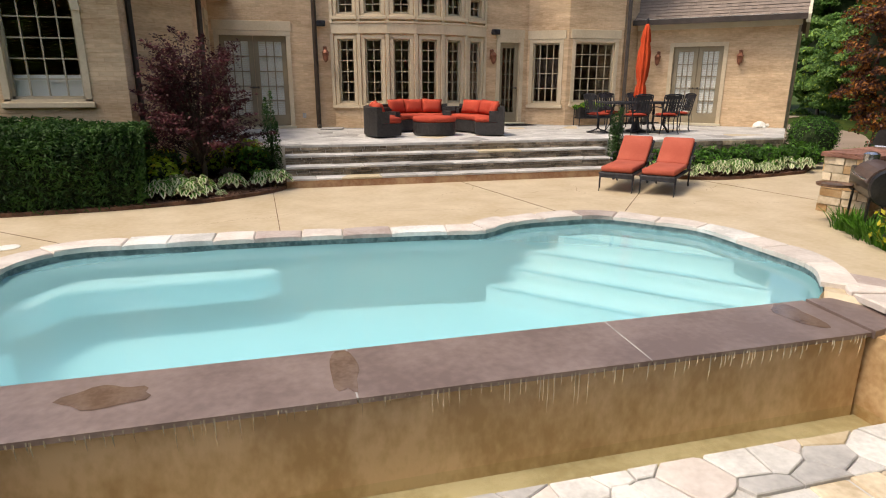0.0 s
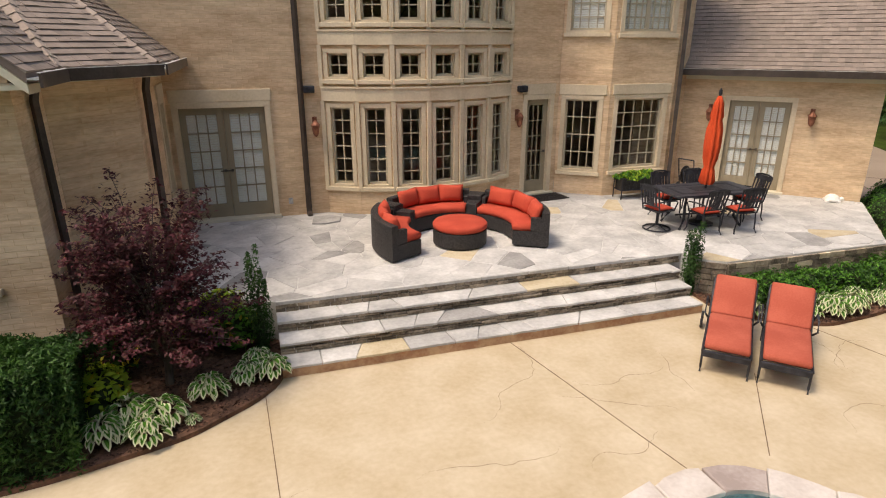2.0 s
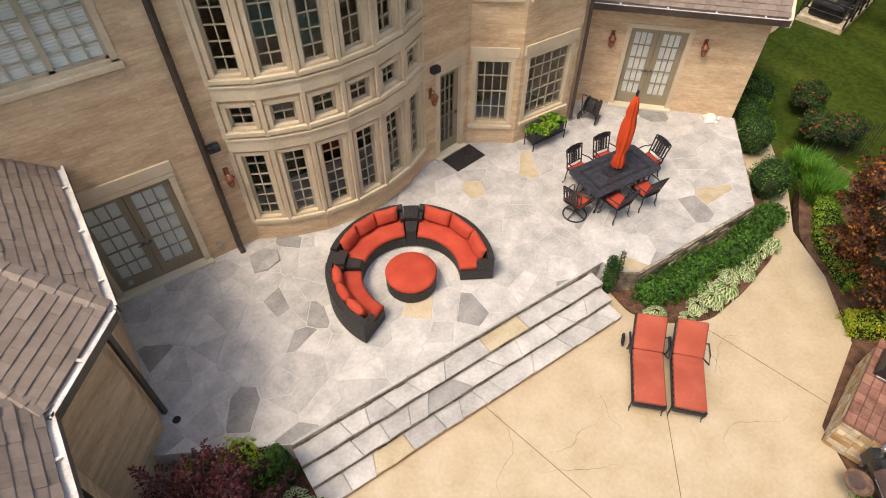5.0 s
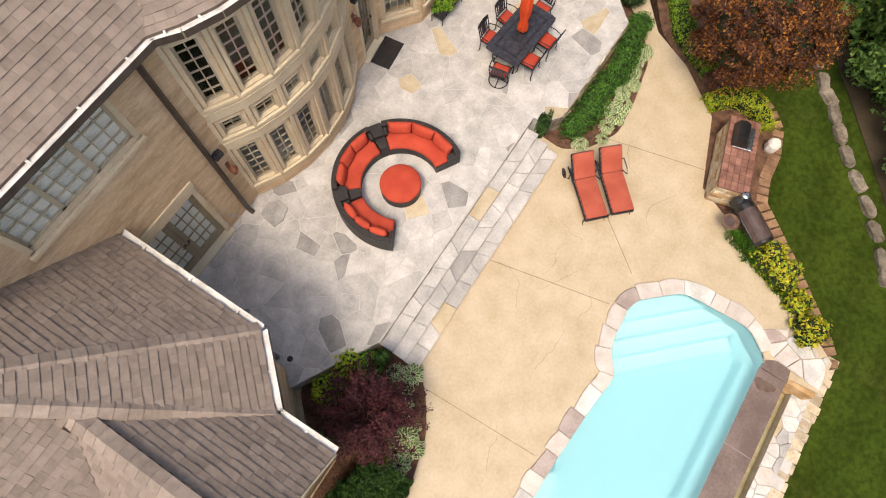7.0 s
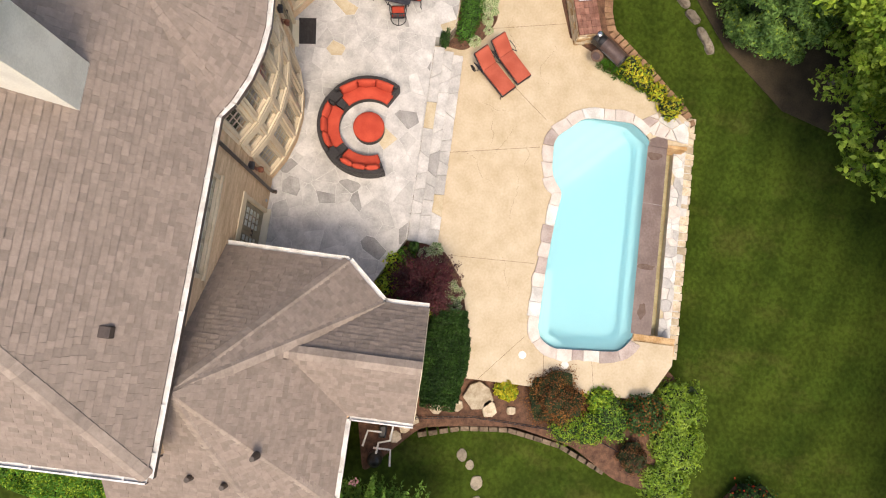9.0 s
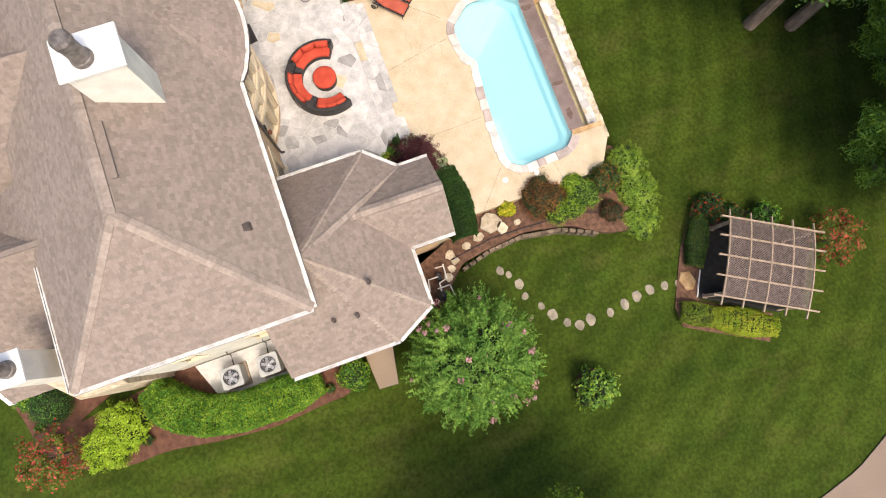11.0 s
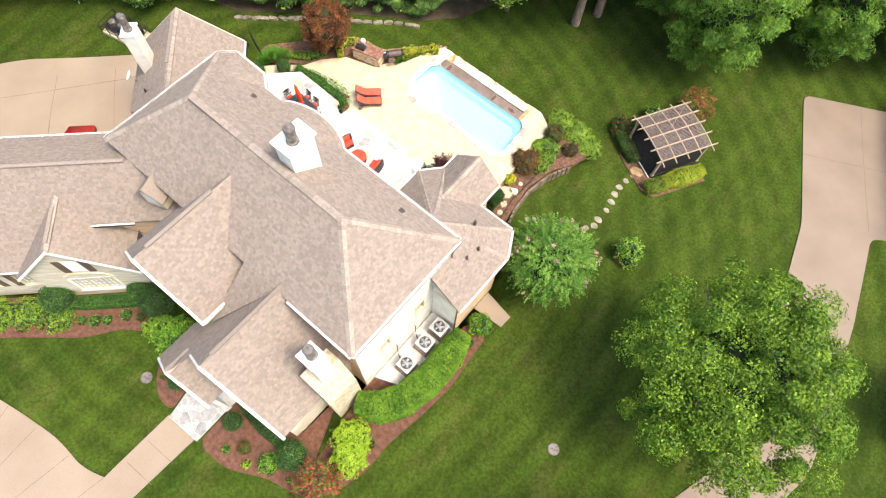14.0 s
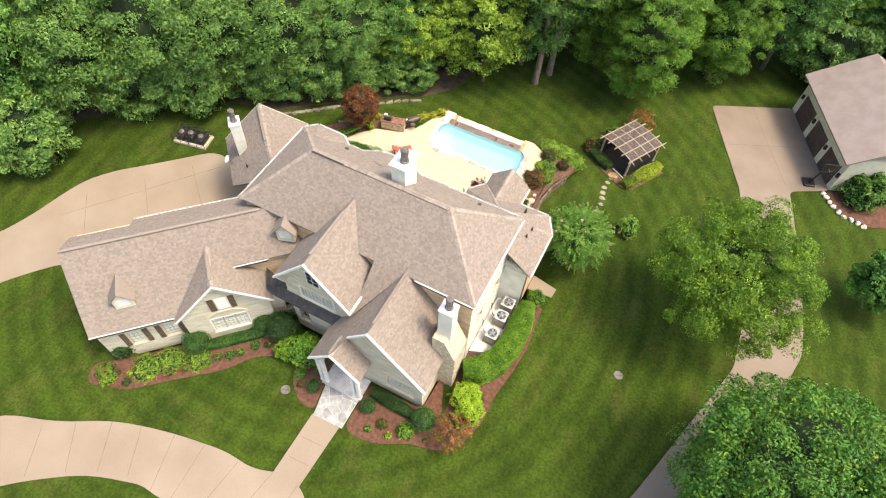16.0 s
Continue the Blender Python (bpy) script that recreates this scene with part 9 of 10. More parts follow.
drape("woodland_floor", [(19.4, -1.0), (18.0, -2.2), (15.3, -4.8), (13.0, -6.9), (11.5, -8.3), (9.3, -10.0), (7.2, -12.4), (6.2, -16.0), (5.5, -22.0), (6.0, -33.0), (18.0, -32.0), (40.0, -14.0), (42.0, 6.0), (34.0, 9.0), (29.6, 4.4), (24.6, 0.6), (21.4, -0.6)], M_LITTER, "dark leaf litter under the wood", "forest floor", thick=0.03, step=2.0, lift=0.015)
# border boulders before the wood
bd = tagged(new("stone_border"), "line of grey-tan boulders between lawn and wood", "border", kind="structure")
rng = random.Random(91)
pts = [(19.0, -0.6), (17.6, -1.7), (14.9, -4.3), (12.64, -6.37), (11.78, -7.13), (11.21, -7.79), (10.60, -8.36), (9.97, -8.83), (9.02, -9.49)]
for a, b in zip(pts, pts[1:]):
    L = math.hypot(b[0] - a[0], b[1] - a[1])
    k = max(1, int(L / 0.56))
    for i in range(k):
        t = (i + rng.uniform(0.3, 0.7)) / k
        x, y = a[0] + (b[0] - a[0]) * t, a[1] + (b[1] - a[1]) * t
        bm = bmesh.new()
        bmesh.ops.create_icosphere(bm, subdivisions=2, radius=1.0)
        o = rng.uniform(0, 50)
        for v in bm.verts:
            f = 1 + 0.3 * noise.noise(v.co * 1.5 + Vector((o, 0, 0)))
            v.co = Vector((max(-0.8, min(0.8, v.co.x)) * 0.42 * f, max(-0.7, min(0.7, v.co.y)) * 0.21 * f, max(-0.4, min(0.5, v.co.z)) * 0.20 * f))
        bmesh.ops.transform(bm, matrix=pose(x, y, ground_z(x, y) + 0.05, 0, 0, math.degrees(math.atan2(b[1] - a[1], b[0] - a[0])) + rng.uniform(-20, 20)), verts=bm.verts[:])
        part("boulder", bm, M_BOULDER, bd)

line = [(-27.6, -18.0), (-28.4, -16.7), (-29.4, -15.8), (-31.6, -15.3)]
rk = tagged(new("rock_edging"), "curved row of pale rocks round the barn bed", "edging", kind="structure")
for a, b in zip(line, line[1:]):
    L = math.hypot(b[0] - a[0], b[1] - a[1])
    for i in range(int(L / 0.5)):
        t = (i + 0.5) / int(L / 0.5)
        bm = bmesh.new()
        bmesh.ops.create_icosphere(bm, subdivisions=2, radius=1.0)
        o = rng.uniform(0, 50)
        for v in bm.verts:
            f = 1 + 0.35 * noise.noise(v.co * 1.5 + Vector((o, 0, 0)))
            v.co = Vector((v.co.x * 0.27 * f, v.co.y * 0.21 * f, v.co.z * 0.18 * f))
        x, y = a[0] + (b[0] - a[0]) * t + rng.uniform(-.08, .08), a[1] + (b[1] - a[1]) * t + rng.uniform(-.08, .08)
        bmesh.ops.transform(bm, matrix=pose(x, y, ground_z(x, y) + 0.10, 0, 0, rng.uniform(0, 180)), verts=bm.verts[:])
        part("rock", bm, M_LEDGE if rng.random() < 0.5 else M_COPING, rk)

# low black wire fence along the side bed
fl = [(-5.75, 0.2), (-5.62, -0.55), (-5.42, -1.9), (-5.45, -3.1), (-5.5, -4.6), (-5.6, -6.0), (-5.9, -6.8)]
wf2 = thing("garden_fence", "low black wire fence along the bed's edge", "fence", pose(0, 0, 0))
for a, b in zip(fl, fl[1:]):
    L = math.hypot(b[0] - a[0], b[1] - a[1])
    k = int(L / 0.16)
    for i in range(k):
        t = (i + 0.5) / k
        x, y = a[0] + (b[0] - a[0]) * t, a[1] + (b[1] - a[1]) * t
        bm = bmesh.new()
        tube(bm, [(x, y, -0.9), (x, y, 0.02)], 0.010, 4)
        part("picket", bm, M_IRON, wf2)
    for z in (-0.35, -0.02):
        bm = bmesh.new()
        tube(bm, [(*a, z), (*b, z)], 0.012, 4)
        part("rail", bm, M_IRON, wf2)


# ---- yard ----
M_CEDAR = mat("weathered_cedar", (0.30, 0.215, 0.15), (0.45, 0.35, 0.26), 4, 0.85, 0.3, 30, stretch=(1, 1, 3))
M_LATTICE = mat("grey_lattice", (0.10, 0.075, 0.065), (0.18, 0.14, 0.125), 6, 0.85, 0.2, 30)
M_SCREEN = mat("pergola_near_black", (0.006, 0.006, 0.006), (0.016, 0.015, 0.014), 4, 0.8, 0.1, 40)
PM = pose(-7.95, -12.1, 0.0, 0, 0, 151.0)
GP = -2.0
pg = thing("pergola", "cedar pergola with a curved lattice roof and near-black side sheets", "pergola", PM)
PX, PY = 3.75, 4.05
bow = lambda x: 0.22 * (1 - ((x - PX / 2) / (PX / 2)) ** 2)
for x, y in ((0.25, 0.25), (PX - 0.25, 0.25), (PX - 0.25, PY - 0.25), (0.25, PY - 0.25)):
    bm = bmesh.new()
    box(bm, x - 0.07, y - 0.07, GP - 0.1, x + 0.07, y + 0.07, 0.0, bevel=0.008)
    box(bm, x - 0.10, y - 0.10, GP - 0.1, x + 0.10, y + 0.10, GP + 0.2, bevel=0.008)
    part("post", bm, M_CEDAR, pg)
for i in range(5):
    x = 0.10 + (PX - 0.20) * i / 4
    bm = bmesh.new()
    box(bm, x - 0.03, -0.32, 0.06 + bow(x), x + 0.03, PY + 0.32, 0.19 + bow(x))
    part("beam", bm, M_CEDAR, pg)
for i in range(5):
    y = 0.12 + (PY - 0.24) * i / 4
    bm = bmesh.new()
    xs = [-0.28 + (PX + 0.56) * j / 14 for j in range(15)]
    rings = [[bm.verts.new((x, y + s, 0.12 + bow(x) + h)) for s, h in ((-0.025, -0.10), (0.025, -0.10), (0.025, 0), (-0.025, 0))] for x in xs]
    for ra, rb in zip(rings, rings[1:]):
        for k in range(4):
            bm.faces.new((ra[k], rb[k], rb[(k + 1) % 4], ra[(k + 1) % 4]))
    bm.faces.new(rings[0])
    bm.faces.new(rings[-1][::-1])
    bmesh.ops.recalc_face_normals(bm, faces=bm.faces[:])
    part("rafter", bm, M_CEDAR, pg)
for i in range(4):
    for j in range(4):
        x0, x1 = 0.10 + (PX - 0.20) * i / 4 + 0.03, 0.10 + (PX - 0.20) * (i + 1) / 4 - 0.03
        y0, y1 = 0.12 + (PY - 0.24) * j / 4 + 0.025, 0.12 + (PY - 0.24) * (j + 1) / 4 - 0.025
        bm = bmesh.new()
        cell = [(x0, y0), (x1, y0), (x1, y1), (x0, y1)]
        s = -0.1
        while s < 2.0:
            c = clip_half(clip_half(cell, 0.7071, 0.7071, (x0 + y0) * 0.7071 + s + 0.05), -0.7071, -0.7071, -((x0 + y0) * 0.7071 + s))
            if len(c) > 2:
                slab(bm, [(x, y, 0.08 + bow(x)) for x, y in c], 0.015)
            s += 0.075
        part("lattice_panel", bm, M_LATTICE, pg, "grey diagonal lattice panel")["kind"] = "stuff"
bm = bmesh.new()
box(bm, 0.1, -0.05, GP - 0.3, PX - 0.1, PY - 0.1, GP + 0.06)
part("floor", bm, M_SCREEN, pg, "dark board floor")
# near-black sheets that close three sides
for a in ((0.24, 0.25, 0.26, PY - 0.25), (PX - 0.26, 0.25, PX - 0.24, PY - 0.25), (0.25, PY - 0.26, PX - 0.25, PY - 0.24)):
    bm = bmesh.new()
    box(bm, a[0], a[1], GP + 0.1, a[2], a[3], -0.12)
    part("screen", bm, M_SCREEN, pg, "near-black side sheet")
bm = bmesh.new()
tube(bm, [(2.3, -0.08, GP + 0.10), (3.6, -0.08, GP + 0.10)], 0.035, 6)
part("step_edge", bm, M_WHITE, pg, "white step edge")
P_ = lambda x, y: tuple((PM @ Vector((x, y, 0)))[:2])
drape("pergola_bed", [P_(*p) for p in ((-0.9, -0.7), (-1.0, 2.2), (-0.7, 3.6), (0.2, 3.7), (0.1, 0.1), (PX, 0.1), (PX, 3.6), (PX + 1.35, 3.6), (PX + 1.35, -0.6), (PX + 0.5, -1.1), (1.4, -1.1))], M_MULCH, "dark mulch bed round the pergola", "flower bed", lift=0.02)
hedge("pergola_hedge", "clipped grey-green hedge along the pergola's entry side", [P_(0.0, -0.50), P_(2.1, -0.50)], 0.95, GP - 0.08, 0.85, 900, 0.07, [L_BOX, L_OLIVE], 300, share=0.35)
hedge("pergola_hedge", "clipped green hedge at the pergola's corner", [P_(PX + 0.68, -0.75), P_(PX + 0.68, 0.55)], 1.2, GP - 0.10, 0.85, 1100, 0.07, [L_OLIVE, L_LIME], 301, share=0.40)
hedge("pergola_hedge", "clipped golden-green hedge along the pergola", [P_(PX + 0.68, 0.65), P_(PX + 0.68, 3.35)], 1.2, GP - 0.10, 0.88, 1100, 0.07, [L_LIME, L_YELLOW], 302, share=0.30)
for i, (x, y, s, c) in enumerate(((-0.65, -0.1, 0.7, [L_BOX, L_REDFLOWER]), (-0.6, 2.5, 0.75, [L_HEDGE, L_LIME]), (-0.6, 1.1, 0.5, [L_BOX, L_RUST]))):
    q = P_(x, y)
    shrub("pergola_shrub", "leafy green shrub beside the pergola", (*q, GP - 0.1), (s, s, s * 0.8), 900, 0.12, c, 305 + i, share=0.12, rough=0.25, group="pergola shrubs")
# stepping stones
rng = random.Random(64)
M_STEP = mat("stepping_stone", (0.19, 0.165, 0.125), (0.34, 0.29, 0.22), 3, 0.9, 0.4, 20, rand=0.2)
st = tagged(new("stepping_stones"), "pale round stepping stones curving across the lawn", "path", kind="structure")
for x, y in ((-6.85, -1.85), (-7.15, -2.15), (-7.7, -2.45), (-8.3, -2.5), (-8.95, -3.05), (-9.5, -3.4), (-10.05, -3.9), (-10.35, -4.4), (-10.3, -5.0), (-10.3, -6.0), (-10.2, -6.8), (-10.05, -7.5), (-9.98, -8.25), (-10.05, -9.0), (-10.2, -9.7)):
    bm = bmesh.new()
    z = ground_z(x, y)
    r = rng.uniform(0.17, 0.27)
    prism(bm, [(x + r * rng.uniform(0.85, 1.15) * math.cos(a), y + r * 0.85 * rng.uniform(0.85, 1.15) * math.sin(a)) for a in (2 * math.pi * j / 10 for j in range(10))], z - 0.05, z + 0.045, 0.015)
    part("stone", bm, M_STEP, st)
bm = bmesh.new()
x, y = P_(2.9, -0.62)
prism(bm, [(x + 0.5 * math.cos(a), y + 0.4 * math.sin(a)) for a in (0.4, 1.3, 2.6, 3.4, 4.4, 5.6)], GP - 0.05, GP + 0.12, 0.02)
part("door_stone", bm, M_ORANGE, st)


# air conditioners
def ac_unit():
    c = thing("air_conditioner", "square grey air conditioner with a round fan grille", "air conditioner", None, "air conditioners")
    bm = bmesh.new()
    prism(bm, rounded([(-0.42, -0.42), (0.42, -0.42), (0.42, 0.42), (-0.42, 0.42)], 0.1, 3), 0.06, 0.86)
    part("cabinet", bm, mat_ac, c)
    bm = bmesh.new()
    prism(bm, rounded([(-0.44, -0.44), (0.44, -0.44), (0.44, 0.44), (-0.44, 0.44)], 0.1, 3), 0.862, 0.90, 0.01)
    part("top", bm, mat_ac_top, c, "pale grey top cover")
    bm = bmesh.new()
    lathe(bm, [(0.33, 0.901), (0.33, 0.906), (0.01, 0.906)], 24)
    part("fan_well", bm, M_BLACK, c)
    bm = bmesh.new()
    for r in (0.10, 0.16, 0.22, 0.28, 0.33):
        tube(bm, [(r * math.cos(a), r * math.sin(a), 0.93) for a in (2 * math.pi * j / 20 for j in range(21))], 0.006, 4)
    for a in range(0, 180, 30):
        tube(bm, [(-0.34 * math.cos(radians(a)), -0.34 * math.sin(radians(a)), 0.93), (0.34 * math.cos(radians(a)), 0.34 * math.sin(radians(a)), 0.93)], 0.006, 4)
    lathe(bm, [(0.08, 0.915), (0.08, 0.94), (0.02, 0.945)], 12)
    part("grille", bm, M_STEEL, c)
    bm = bmesh.new()
    for a in range(0, 360, 72):
        box(bm, 0.05, -0.06, 0.908, 0.29, 0.06, 0.914, m=pose(0, 0, 0, 0, 0, a))
    part("fan", bm, M_STEEL, c)
    bm = bmesh.new()
    box(bm, -0.5, -0.5, -0.1, 0.5, 0.5, 0.06)
    part("pad", bm, M_DRIVE, c, "concrete pad")
    return c


mat_ac = mat("grey_beige_enamel", (0.26, 0.25, 0.23), (0.33, 0.32, 0.30), 5, 0.5, 0.3, 60)
mat_ac_top = mat("pale_grey_enamel", (0.32, 0.32, 0.31), (0.42, 0.42, 0.40), 5, 0.5, 0.1, 60)
ac = ac_unit()
zs = -0.62
ac.matrix_basis = pose(-7.35, 10.40, zs)
copy_thing(ac, pose(-7.35, 8.83, zs))
copy_thing(ac, pose(-7.38, 7.62, zs))
bm = bmesh.new()
prism(bm, [(-6.35, 6.9), (-8.1, 6.9), (-8.1, 11.3), (-6.35, 12.0)], -1.4, -0.66)
tagged(part("gravel_strip", bm, M_JOINT), "pale gravel strip under the air conditioners", "gravel", kind="structure")
for y0, y1 in ((8.6, 8.0), (10.1, 9.2)):
    t = thing("refrigerant_line", "dark insulated pipe from unit to wall", "pipe", pose(-6.4, y0, 0.0), "refrigerant lines")
    bm = bmesh.new()
    tube(bm, [(0.06, 0, 0.9), (-0.05, 0, 0.85), (-0.06, 0.05, 0.3), (-0.3, 0.2, -0.2), (-0.52, 0.25, -0.35)], 0.03, 6)
    part("line", bm, M_BLACK, t)
# pool plant by the low wing
pp = thing("pool_pump_set", "pool pump and filter with white plastic pipes", "pool equipment", pose(-6.55, 1.15, -0.45))
bm = bmesh.new()
lathe(bm, [(0.22, 0), (0.24, 0.1), (0.24, 0.6), (0.15, 0.75), (0.05, 0.8)], 16, (-0.55, -0.1, 0))
part("filter_tank", bm, M_BLACK, pp)
bm = bmesh.new()
box(bm, 0.1, -0.35, 0.05, 0.5, -0.1, 0.35, bevel=0.05)
part("pump", bm, M_BLACK, pp)
for pts in ([(-0.5, -0.1, 0.62), (0.0, -0.15, 0.62), (0.1, -0.5, 0.6), (0.65, -0.55, 0.6), (0.7, -0.2, 0.3)], [(0.3, -0.2, 0.4), (0.3, 0.25, 0.45), (-0.2, 0.35, 0.45)], [(-0.7, -0.6, 0.55), (-0.2, -0.55, 0.5), (-0.2, 0.0, 0.5)], [(0.7, -0.55, 0.0), (0.7, -0.55, 0.6)]):
    bm = bmesh.new()
    tube(bm, pts, 0.035, 8)
    part("pipe", bm, M_WHITE, pp, "white plastic pipe")
# roof vents
for x, y, z in ((-3.6, 6.3, 7.83), (6.4, 6.4, 7.9)):
    bm = bmesh.new()
    box(bm, x - 0.12, y - 0.12, z - 0.1, x + 0.12, y + 0.12, z + 0.14, bevel=0.02)
    part("roof_vent", bm, M_GUTTER, main_roof, "small dark roof vent")
for x, y, z in ((-6.1, 3.55, 5.66), (-7.0, 4.3, 4.95), (-6.9, 5.1, 5.03)):
    bm = bmesh.new()
    lathe(bm, [(0.10, -0.1), (0.08, 0.1), (0.06, 0.3)], 10, (x, y, z))
    part("roof_vent", bm, M_GUTTER, low_roof, "small dark vent pipe")


# dormers on the front slopes
def dormer(m, parent):
    """A small gabled dormer that sits in a slope: x across, y out of the roof."""
    bm = bmesh.new()
    prism(bm, [(-0.42, -1.0), (0.42, -1.0), (0.42, 0.0), (-0.42, 0.0)], -0.5, 0.35)
    bm2 = bmesh.new()
    v = [bm.verts.new(p) for p in ((-0.42, 0, 0.35), (0.42, 0, 0.35), (0, 0, 0.85), (-0.42, -1.0, 0.35), (0.42, -1.0, 0.35), (0, -1.0, 0.85))]
    bm.faces.new(v[:3])
    bm.faces.new((v[0], v[2], v[5], v[3]))
    bm.faces.new((v[1], v[4], v[5], v[2]))
    bmesh.ops.transform(bm, matrix=m, verts=bm.verts[:])
    d = part("dormer", bm, M_CREAM, parent, "small cream gabled dormer")
    slab(bm2, [(-0.58, 0.12, 0.20), (0, 0.12, 0.90), (0, -1.3, 0.90), (-0.58, -1.3, 0.20)], 0.06)
    slab(bm2, [(0.58, 0.12, 0.20), (0, 0.12, 0.90), (0, -1.3, 0.90), (0.58, -1.3, 0.20)], 0.06)
    bmesh.ops.transform(bm2, matrix=m, verts=bm2.verts[:])
    part("dormer_roof", bm2, M_SHINGLE_ONE, d)
    bm = bmesh.new()
    box(bm, -0.28, 0.003, -0.22, 0.28, 0.02, 0.30, m=m)
    part("dormer_window", bm, M_WHITE, d)


dormer(Matrix.Translation(wp(24.9, 5.75, 4.35)) @ pose(0, 0, 0, 0, 0, 45) @ Matrix.Scale(1.35, 4), wing_roof)
dormer(Matrix.Translation((6.85, 13.4, 6.1)) @ pose(0, 0, 0, 0, 0, 20) @ Matrix.Scale(1.35, 4), main_roof)

# barn with its garage doors
BM = frame_at((-23.5, -28.4), (-28.1, -18.5))
BL, BZ, BE = 10.9, -2.45, 1.6
M_BARNROOF = mat("mauve_metal_roof", (0.26, 0.20, 0.175), (0.31, 0.24, 0.215), 1, 0.6, 0.05, 20)
M_BARNDOOR = mat("brown_garage_door", (0.065, 0.045, 0.036), (0.10, 0.07, 0.055), 2, 0.6, 0.1, 20)
barn = thing("barn", "white garage barn with brown doors and a mauve metal roof", "barn", Matrix.Identity(4))
bm = bmesh.new()
box(bm, 0, -9.0, BZ, BL, 0.0, BE, m=BM @ Matrix.Diagonal((1, -1, 1, 1)))
part("wall", bm, M_CREAM, barn)
bm = bmesh.new()
q = lambda x, y, z: BM @ Vector((x, y, z))
slab(bm, [q(-0.4, -0.7, BE - 0.1), q(BL + 0.4, -0.7, BE - 0.1), q(BL + 0.4, 4.5, BE + 2.7), q(-0.4, 4.5, BE + 2.7)], 0.15)
slab(bm, [q(-0.4, 9.6, BE - 0.1), q(BL + 0.4, 9.6, BE - 0.1), q(BL + 0.4, 4.5, BE + 2.7), q(-0.4, 4.5, BE + 2.7)], 0.15)
part("roof", bm, M_BARNROOF, barn)
for i in range(3):
    x = 0.9 + i * 3.4
    bm = bmesh.new()
    box(bm, x, -0.05, BZ, x + 2.6, -0.01, BZ + 2.5, m=BM)
    door = part("garage_door", bm, M_BARNDOOR, barn, "brown panelled garage door")
    for j in range(4):
        for k in range(4):
            bm = bmesh.new()
            box(bm, x + 0.08 + k * 0.63, -0.065, BZ + 0.08 + j * 0.62, x + 0.62 + k * 0.63, -0.052, BZ + 0.60 + j * 0.62, m=BM)
            part("panel", bm, M_BARNDOOR, door)
for i in range(4):
    bm = bmesh.new()
    box(bm, 0.38 + i * 3.4, -0.22, BZ + 1.75, 0.62 + i * 3.4, -0.02, BZ + 2.2, m=BM, bevel=0.03)
    part("lantern", bm, M_IRON, barn, "dark wall lantern")
hoop = thing("basketball_hoop", "portable basketball hoop standing on the barn court", "basketball hoop", pose(-26.3, -18.3, ground_z(-26.3, -18.3) + 0.07, 0, 0, 200))
bm = bmesh.new()
box(bm, -0.5, -0.4, 0.0, 0.5, 0.6, 0.22, bevel=0.05)
part("base", bm, M_BLACK, hoop)
bm = bmesh.new()
tube(bm, [(0, 0, 0.2), (0, -0.5, 2.6), (0, -0.95, 2.95)], 0.06, 8)
part("pole", bm, M_BLACK, hoop)
bm = bmesh.new()
box(bm, -0.7, -1.02, 2.7, 0.7, -0.97, 3.6)
part("backboard", bm, M_GLASS, hoop)
bm = bmesh.new()
for a, b in (((-0.7, 2.7), (0.7, 2.7)), ((0.7, 2.7), (0.7, 3.6)), ((0.7, 3.6), (-0.7, 3.6)), ((-0.7, 3.6), (-0.7, 2.7))):
    tube(bm, [(a[0], -1.0, a[1]), (b[0], -1.0, b[1])], 0.03, 6)
tube(bm, [(0.23 * math.cos(t), -1.27 + 0.23 * math.sin(t), 2.95) for t in (2 * math.pi * j / 16 for j in range(17))], 0.012, 5)
part("rim", bm, M_IRON, hoop)

# red car in the motor court
M_CAR = mat("red_car_paint", (0.35, 0.012, 0.014), (0.40, 0.018, 0.018), 2, 0.25, 0, 10, spec=0.7)
car = thing("car", "red hatchback car parked behind the long wing", "car", pose(17.75, 13.93, ground_z(17.75, 13.93) + 0.07, 0, 0, 135))
bm = bmesh.new()
pr = [(-2.1, 0.35), (-2.15, 0.75), (-1.3, 0.92), (-0.7, 1.40), (0.9, 1.45), (1.8, 0.98), (2.1, 0.85), (2.1, 0.35)]
a = [bm.verts.new((x, -0.85, z)) for x, z in pr]
b = [bm.verts.new((x, 0.85, z)) for x, z in pr]
bm.faces.new(a)
bm.faces.new(b[::-1])
for i in range(8):
    bm.faces.new((a[i], a[(i + 1) % 8], b[(i + 1) % 8], b[i]))
bmesh.ops.bevel(bm, geom=bm.edges[:], offset=0.09, segments=2, affect="EDGES")
smooth_shade(part("body", bm, M_CAR, car))
for x in (-1.35, 1.35):
    for y in (-0.82, 0.82):
        bm = bmesh.new()
        lathe(bm, [(0.20, -0.1), (0.33, -0.1), (0.34, 0.0), (0.33, 0.1), (0.20, 0.1)], 18)
        bmesh.ops.transform(bm, matrix=Matrix.Translation((x, y, 0.33)) @ pose(0, 0, 0, 90, 0, 0), verts=bm.verts[:])
        part("wheel", bm, M_BLACK, car)
for x0, x1, z0, z1, nm in ((-1.27, -0.74, 0.97, 1.38, "windscreen"), (0.96, 1.74, 1.38, 1.03, "rear_window")):
    bm = bmesh.new()
    n = Vector((z0 - z1, 0, x1 - x0)).normalized() * 0.02
    if n.z < 0:
        n = -n
    bm.faces.new([bm.verts.new(Vector(p) + n) for p in ((x0, -0.66, z0), (x1, -0.62, z1), (x1, 0.62, z1), (x0, 0.66, z0))])
    part(nm, bm, M_BLACK, car)

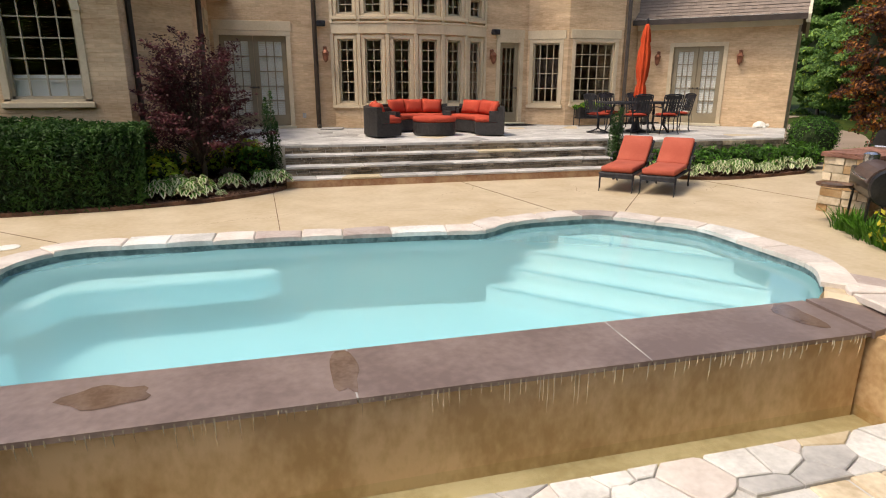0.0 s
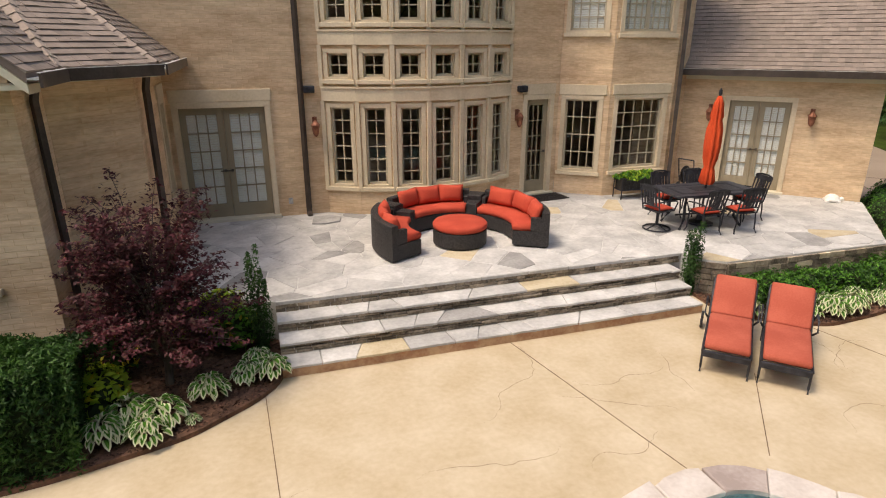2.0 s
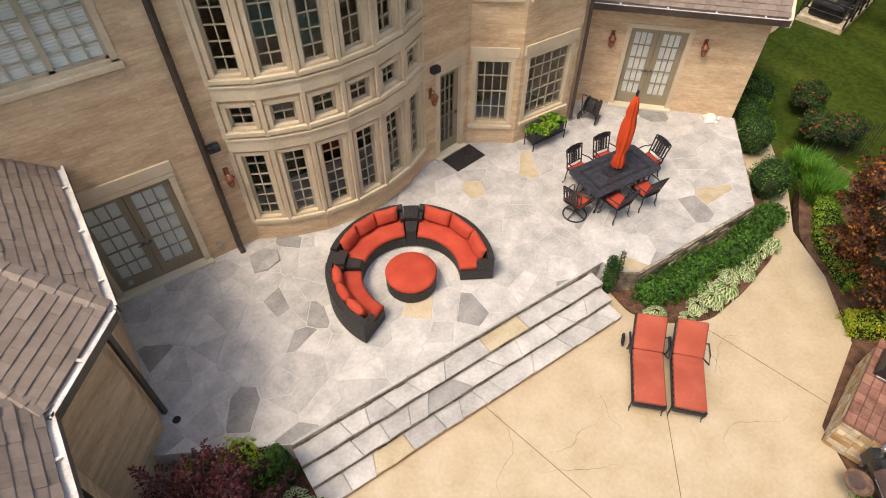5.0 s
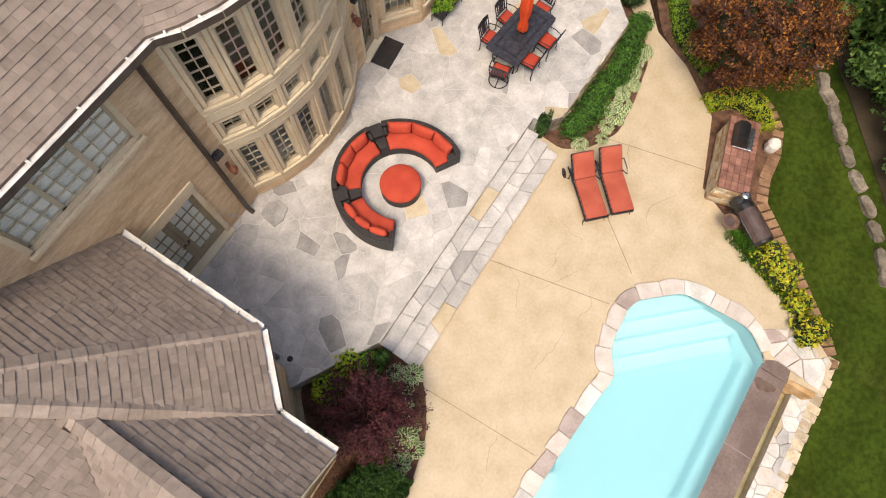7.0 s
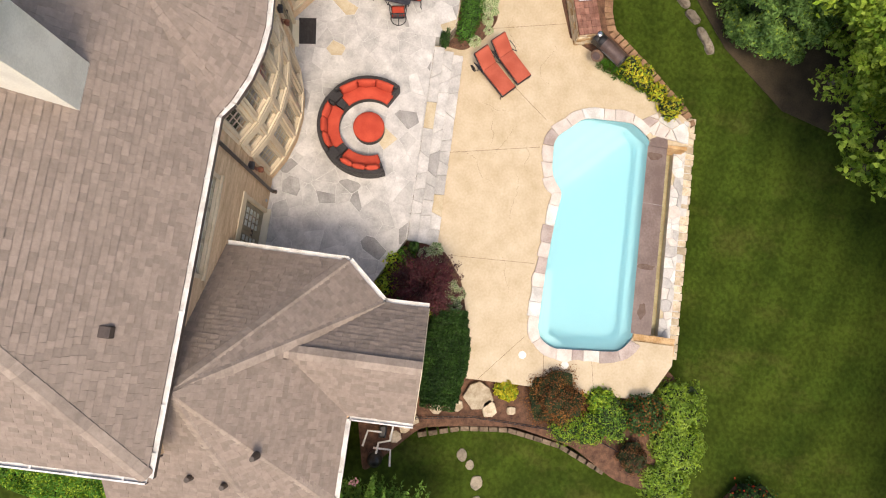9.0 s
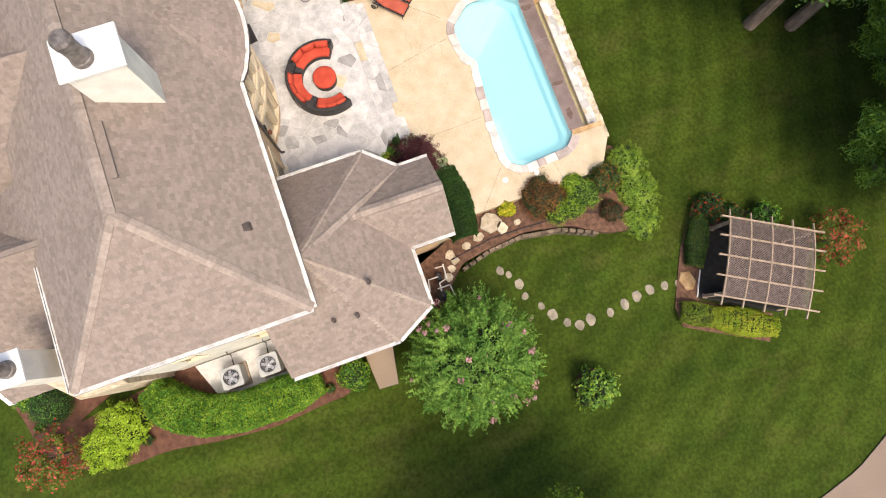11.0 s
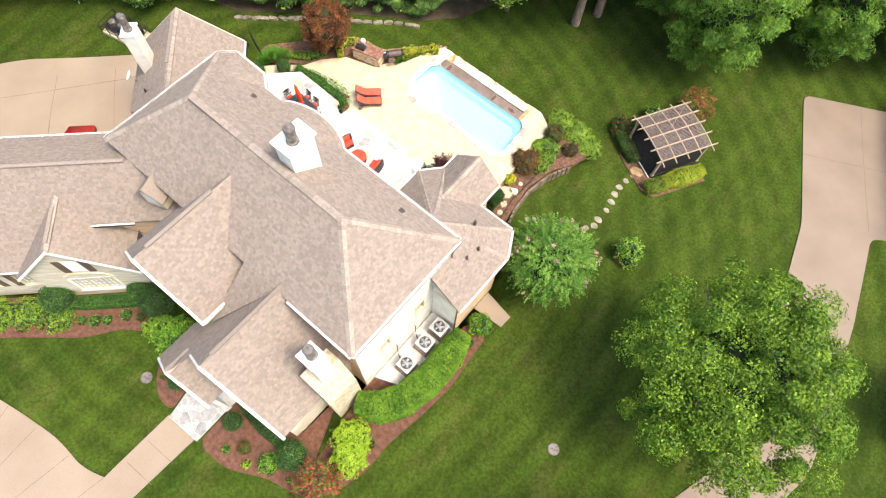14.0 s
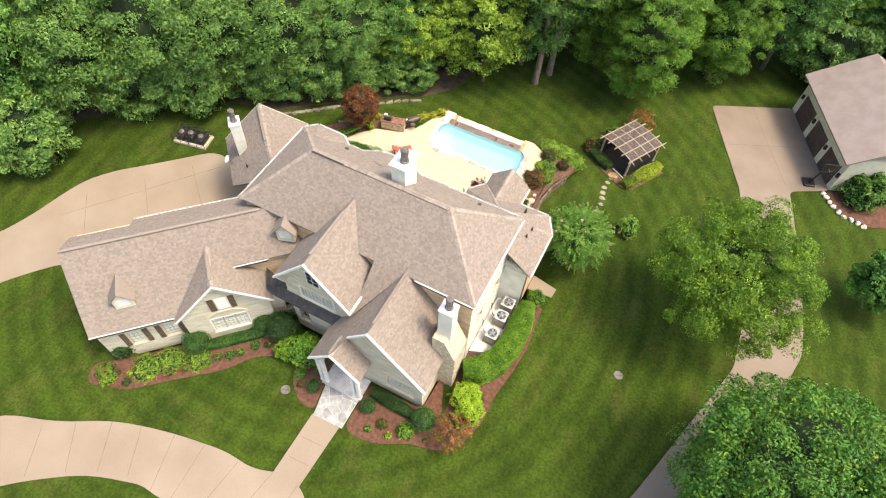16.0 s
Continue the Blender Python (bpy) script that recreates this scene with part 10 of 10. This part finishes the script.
# covered machines on the lawn, manhole lids, bins
gen = thing("covered_machinery", "dark covered machinery on a low pale fenced base", "machinery", pose(23.5, 5.55, ground_z(23.5, 5.55), 0, 0, 11.5))
bm = bmesh.new()
box(bm, -1.5, -0.8, -0.1, 1.5, 0.8, 0.22, bevel=0.02)
part("base", bm, M_LEDGE, gen)
for i in range(3):
    bm = bmesh.new()
    box(bm, -1.32 + 0.9 * i, -0.58, 0.22, -0.55 + 0.9 * i, 0.58, 0.78 + 0.14 * (i % 2), bevel=0.12)
    u = part("unit", bm, M_BLACK, gen)
    bm = bmesh.new()
    lathe(bm, [(0.25, 0.0), (0.25, 0.10), (0.17, 0.16), (0.01, 0.17)], 14, (-0.935 + 0.9 * i, 0.08, 0.78 + 0.14 * (i % 2)))
    part("fan_cowl", bm, M_FLUE, u, "dark grey fan cowl")
    bm = bmesh.new()
    tube(bm, [(-0.6 + 0.9 * i, -0.45, 0.6), (-0.5 + 0.9 * i, -0.66, 0.7), (-0.5 + 0.9 * i, -0.70, 0.22)], 0.035, 6)
    part("hose", bm, M_BLACK, u)
for y in (-0.78, 0.78):
    for x in (-1.48, -0.74, 0, 0.74, 1.48):
        bm = bmesh.new()
        tube(bm, [(x, y, 0.2), (x, y, 0.98)], 0.03, 6)
        part("post", bm, M_IRON, gen)
for z in (0.55, 0.95):
    bm = bmesh.new()
    tube(bm, [(-1.48, -0.78, z), (1.48, -0.78, z), (1.48, 0.78, z), (-1.48, 0.78, z), (-1.48, -0.78, z)], 0.025, 6)
    part("rail", bm, M_IRON, gen)
for x, y in ((-16.4, 8.5), (3.4, 20.3)):
    t = thing("manhole_lid", "round grey utility lid flush with the lawn", "lid", pose(x, y, ground_z(x, y)), "utility lids")
    bm = bmesh.new()
    lathe(bm, [(0.33, -0.1), (0.33, 0.03), (0.30, 0.045), (0.01, 0.05)], 20)
    part("disc", bm, M_FLUE, t)
# black railings beside the walk
fn = thing("iron_fence", "black iron picket fence beside the walk", "fence", pose(14.4, 0.9, -0.2, 0, 0, -20))
for i in range(18):
    bm = bmesh.new()
    tube(bm, [(0.12 * i, 0, 0), (0.12 * i, 0, 1.05)], 0.009, 4)
    part("picket", bm, M_IRON, fn)
bm = bmesh.new()
for z in (0.12, 0.92):
    tube(bm, [(0, 0, z), (2.04, 0, z)], 0.014, 4)
part("rail", bm, M_IRON, fn)
# brick edging of the grill bed
M_PAVER = mat("rust_paver", (0.20, 0.11, 0.065), (0.33, 0.20, 0.12), 4, 0.9, 0.4, 20, rand=0.2)
eg = tagged(new("brick_edging"), "reddish brick edging between bed and lawn", "edging", kind="structure")
line = [(13.6, -2.2), (11.75, -3.45), (11.35, -4.3), (10.9, -4.72), (10.15, -4.95), (9.3, -5.0), (8.6, -5.2), (7.95, -5.95), (7.5, -6.5), (6.65, -7.4), (6.15, -7.95), (5.78, -8.25), (5.45, -8.40)]
for a, b in zip(line, line[1:]):
    L = math.hypot(b[0] - a[0], b[1] - a[1])
    k = int(L / 0.21)
    for i in range(k):
        t = (i + 0.5) / k
        x, y = a[0] + (b[0] - a[0]) * t, a[1] + (b[1] - a[1]) * t
        bm = bmesh.new()
        box(bm, -0.10, -0.15, -0.8, 0.10, 0.15, 0.0, m=Matrix.Translation((x, y, -0.05 + rng.uniform(-.01, .01))) @ pose(0, 0, 0, 0, 0, math.degrees(math.atan2(b[1] - a[1], b[0] - a[0]))))
        part("brick", bm, M_PAVER, eg)
# planting in the window planter
rngp = np.random.default_rng(400)
P, N = crown_points(rngp, (0, 0, 0.52), (0.5, 0.2, 0.14), 26, 40, 0.12, -0.3, 0.6)
leaf_mesh("foliage", P, N, 0.09, rngp, [L_HEDGE, L_LIME], pl, share=0.4)

# satellite dish on the garage's rear eave
sd = thing("satellite_dish", "small white satellite dish on a bent mast at the eave", "satellite dish", Matrix.Translation(gp(2.57, 5.75, 3.75)))
bm = bmesh.new()
tube(bm, [(0, 0, -0.05), (0, 0, 0.25), (0.12, 0.12, 0.55)], 0.025, 6)
part("mast", bm, M_STEEL, sd)
bm = bmesh.new()
lathe(bm, [(0.02, 0.0), (0.14, 0.02), (0.25, 0.06), (0.30, 0.10), (0.29, 0.11), (0.13, 0.035), (0.02, 0.012)], 18)
bmesh.ops.transform(bm, matrix=Matrix.Translation((0.12, 0.12, 0.58)) @ pose(0, 0, 0, 50, 0, 140), verts=bm.verts[:])
part("reflector", bm, M_WHITE, sd, "white dish")
bm = bmesh.new()
lathe(bm, [(0.09, -0.1), (0.07, 0.1), (0.05, 0.3)], 10, gp(0.9, 4.6, 4.82))
part("roof_vent", bm, M_GUTTER, garage_roof, "small dark vent pipe")
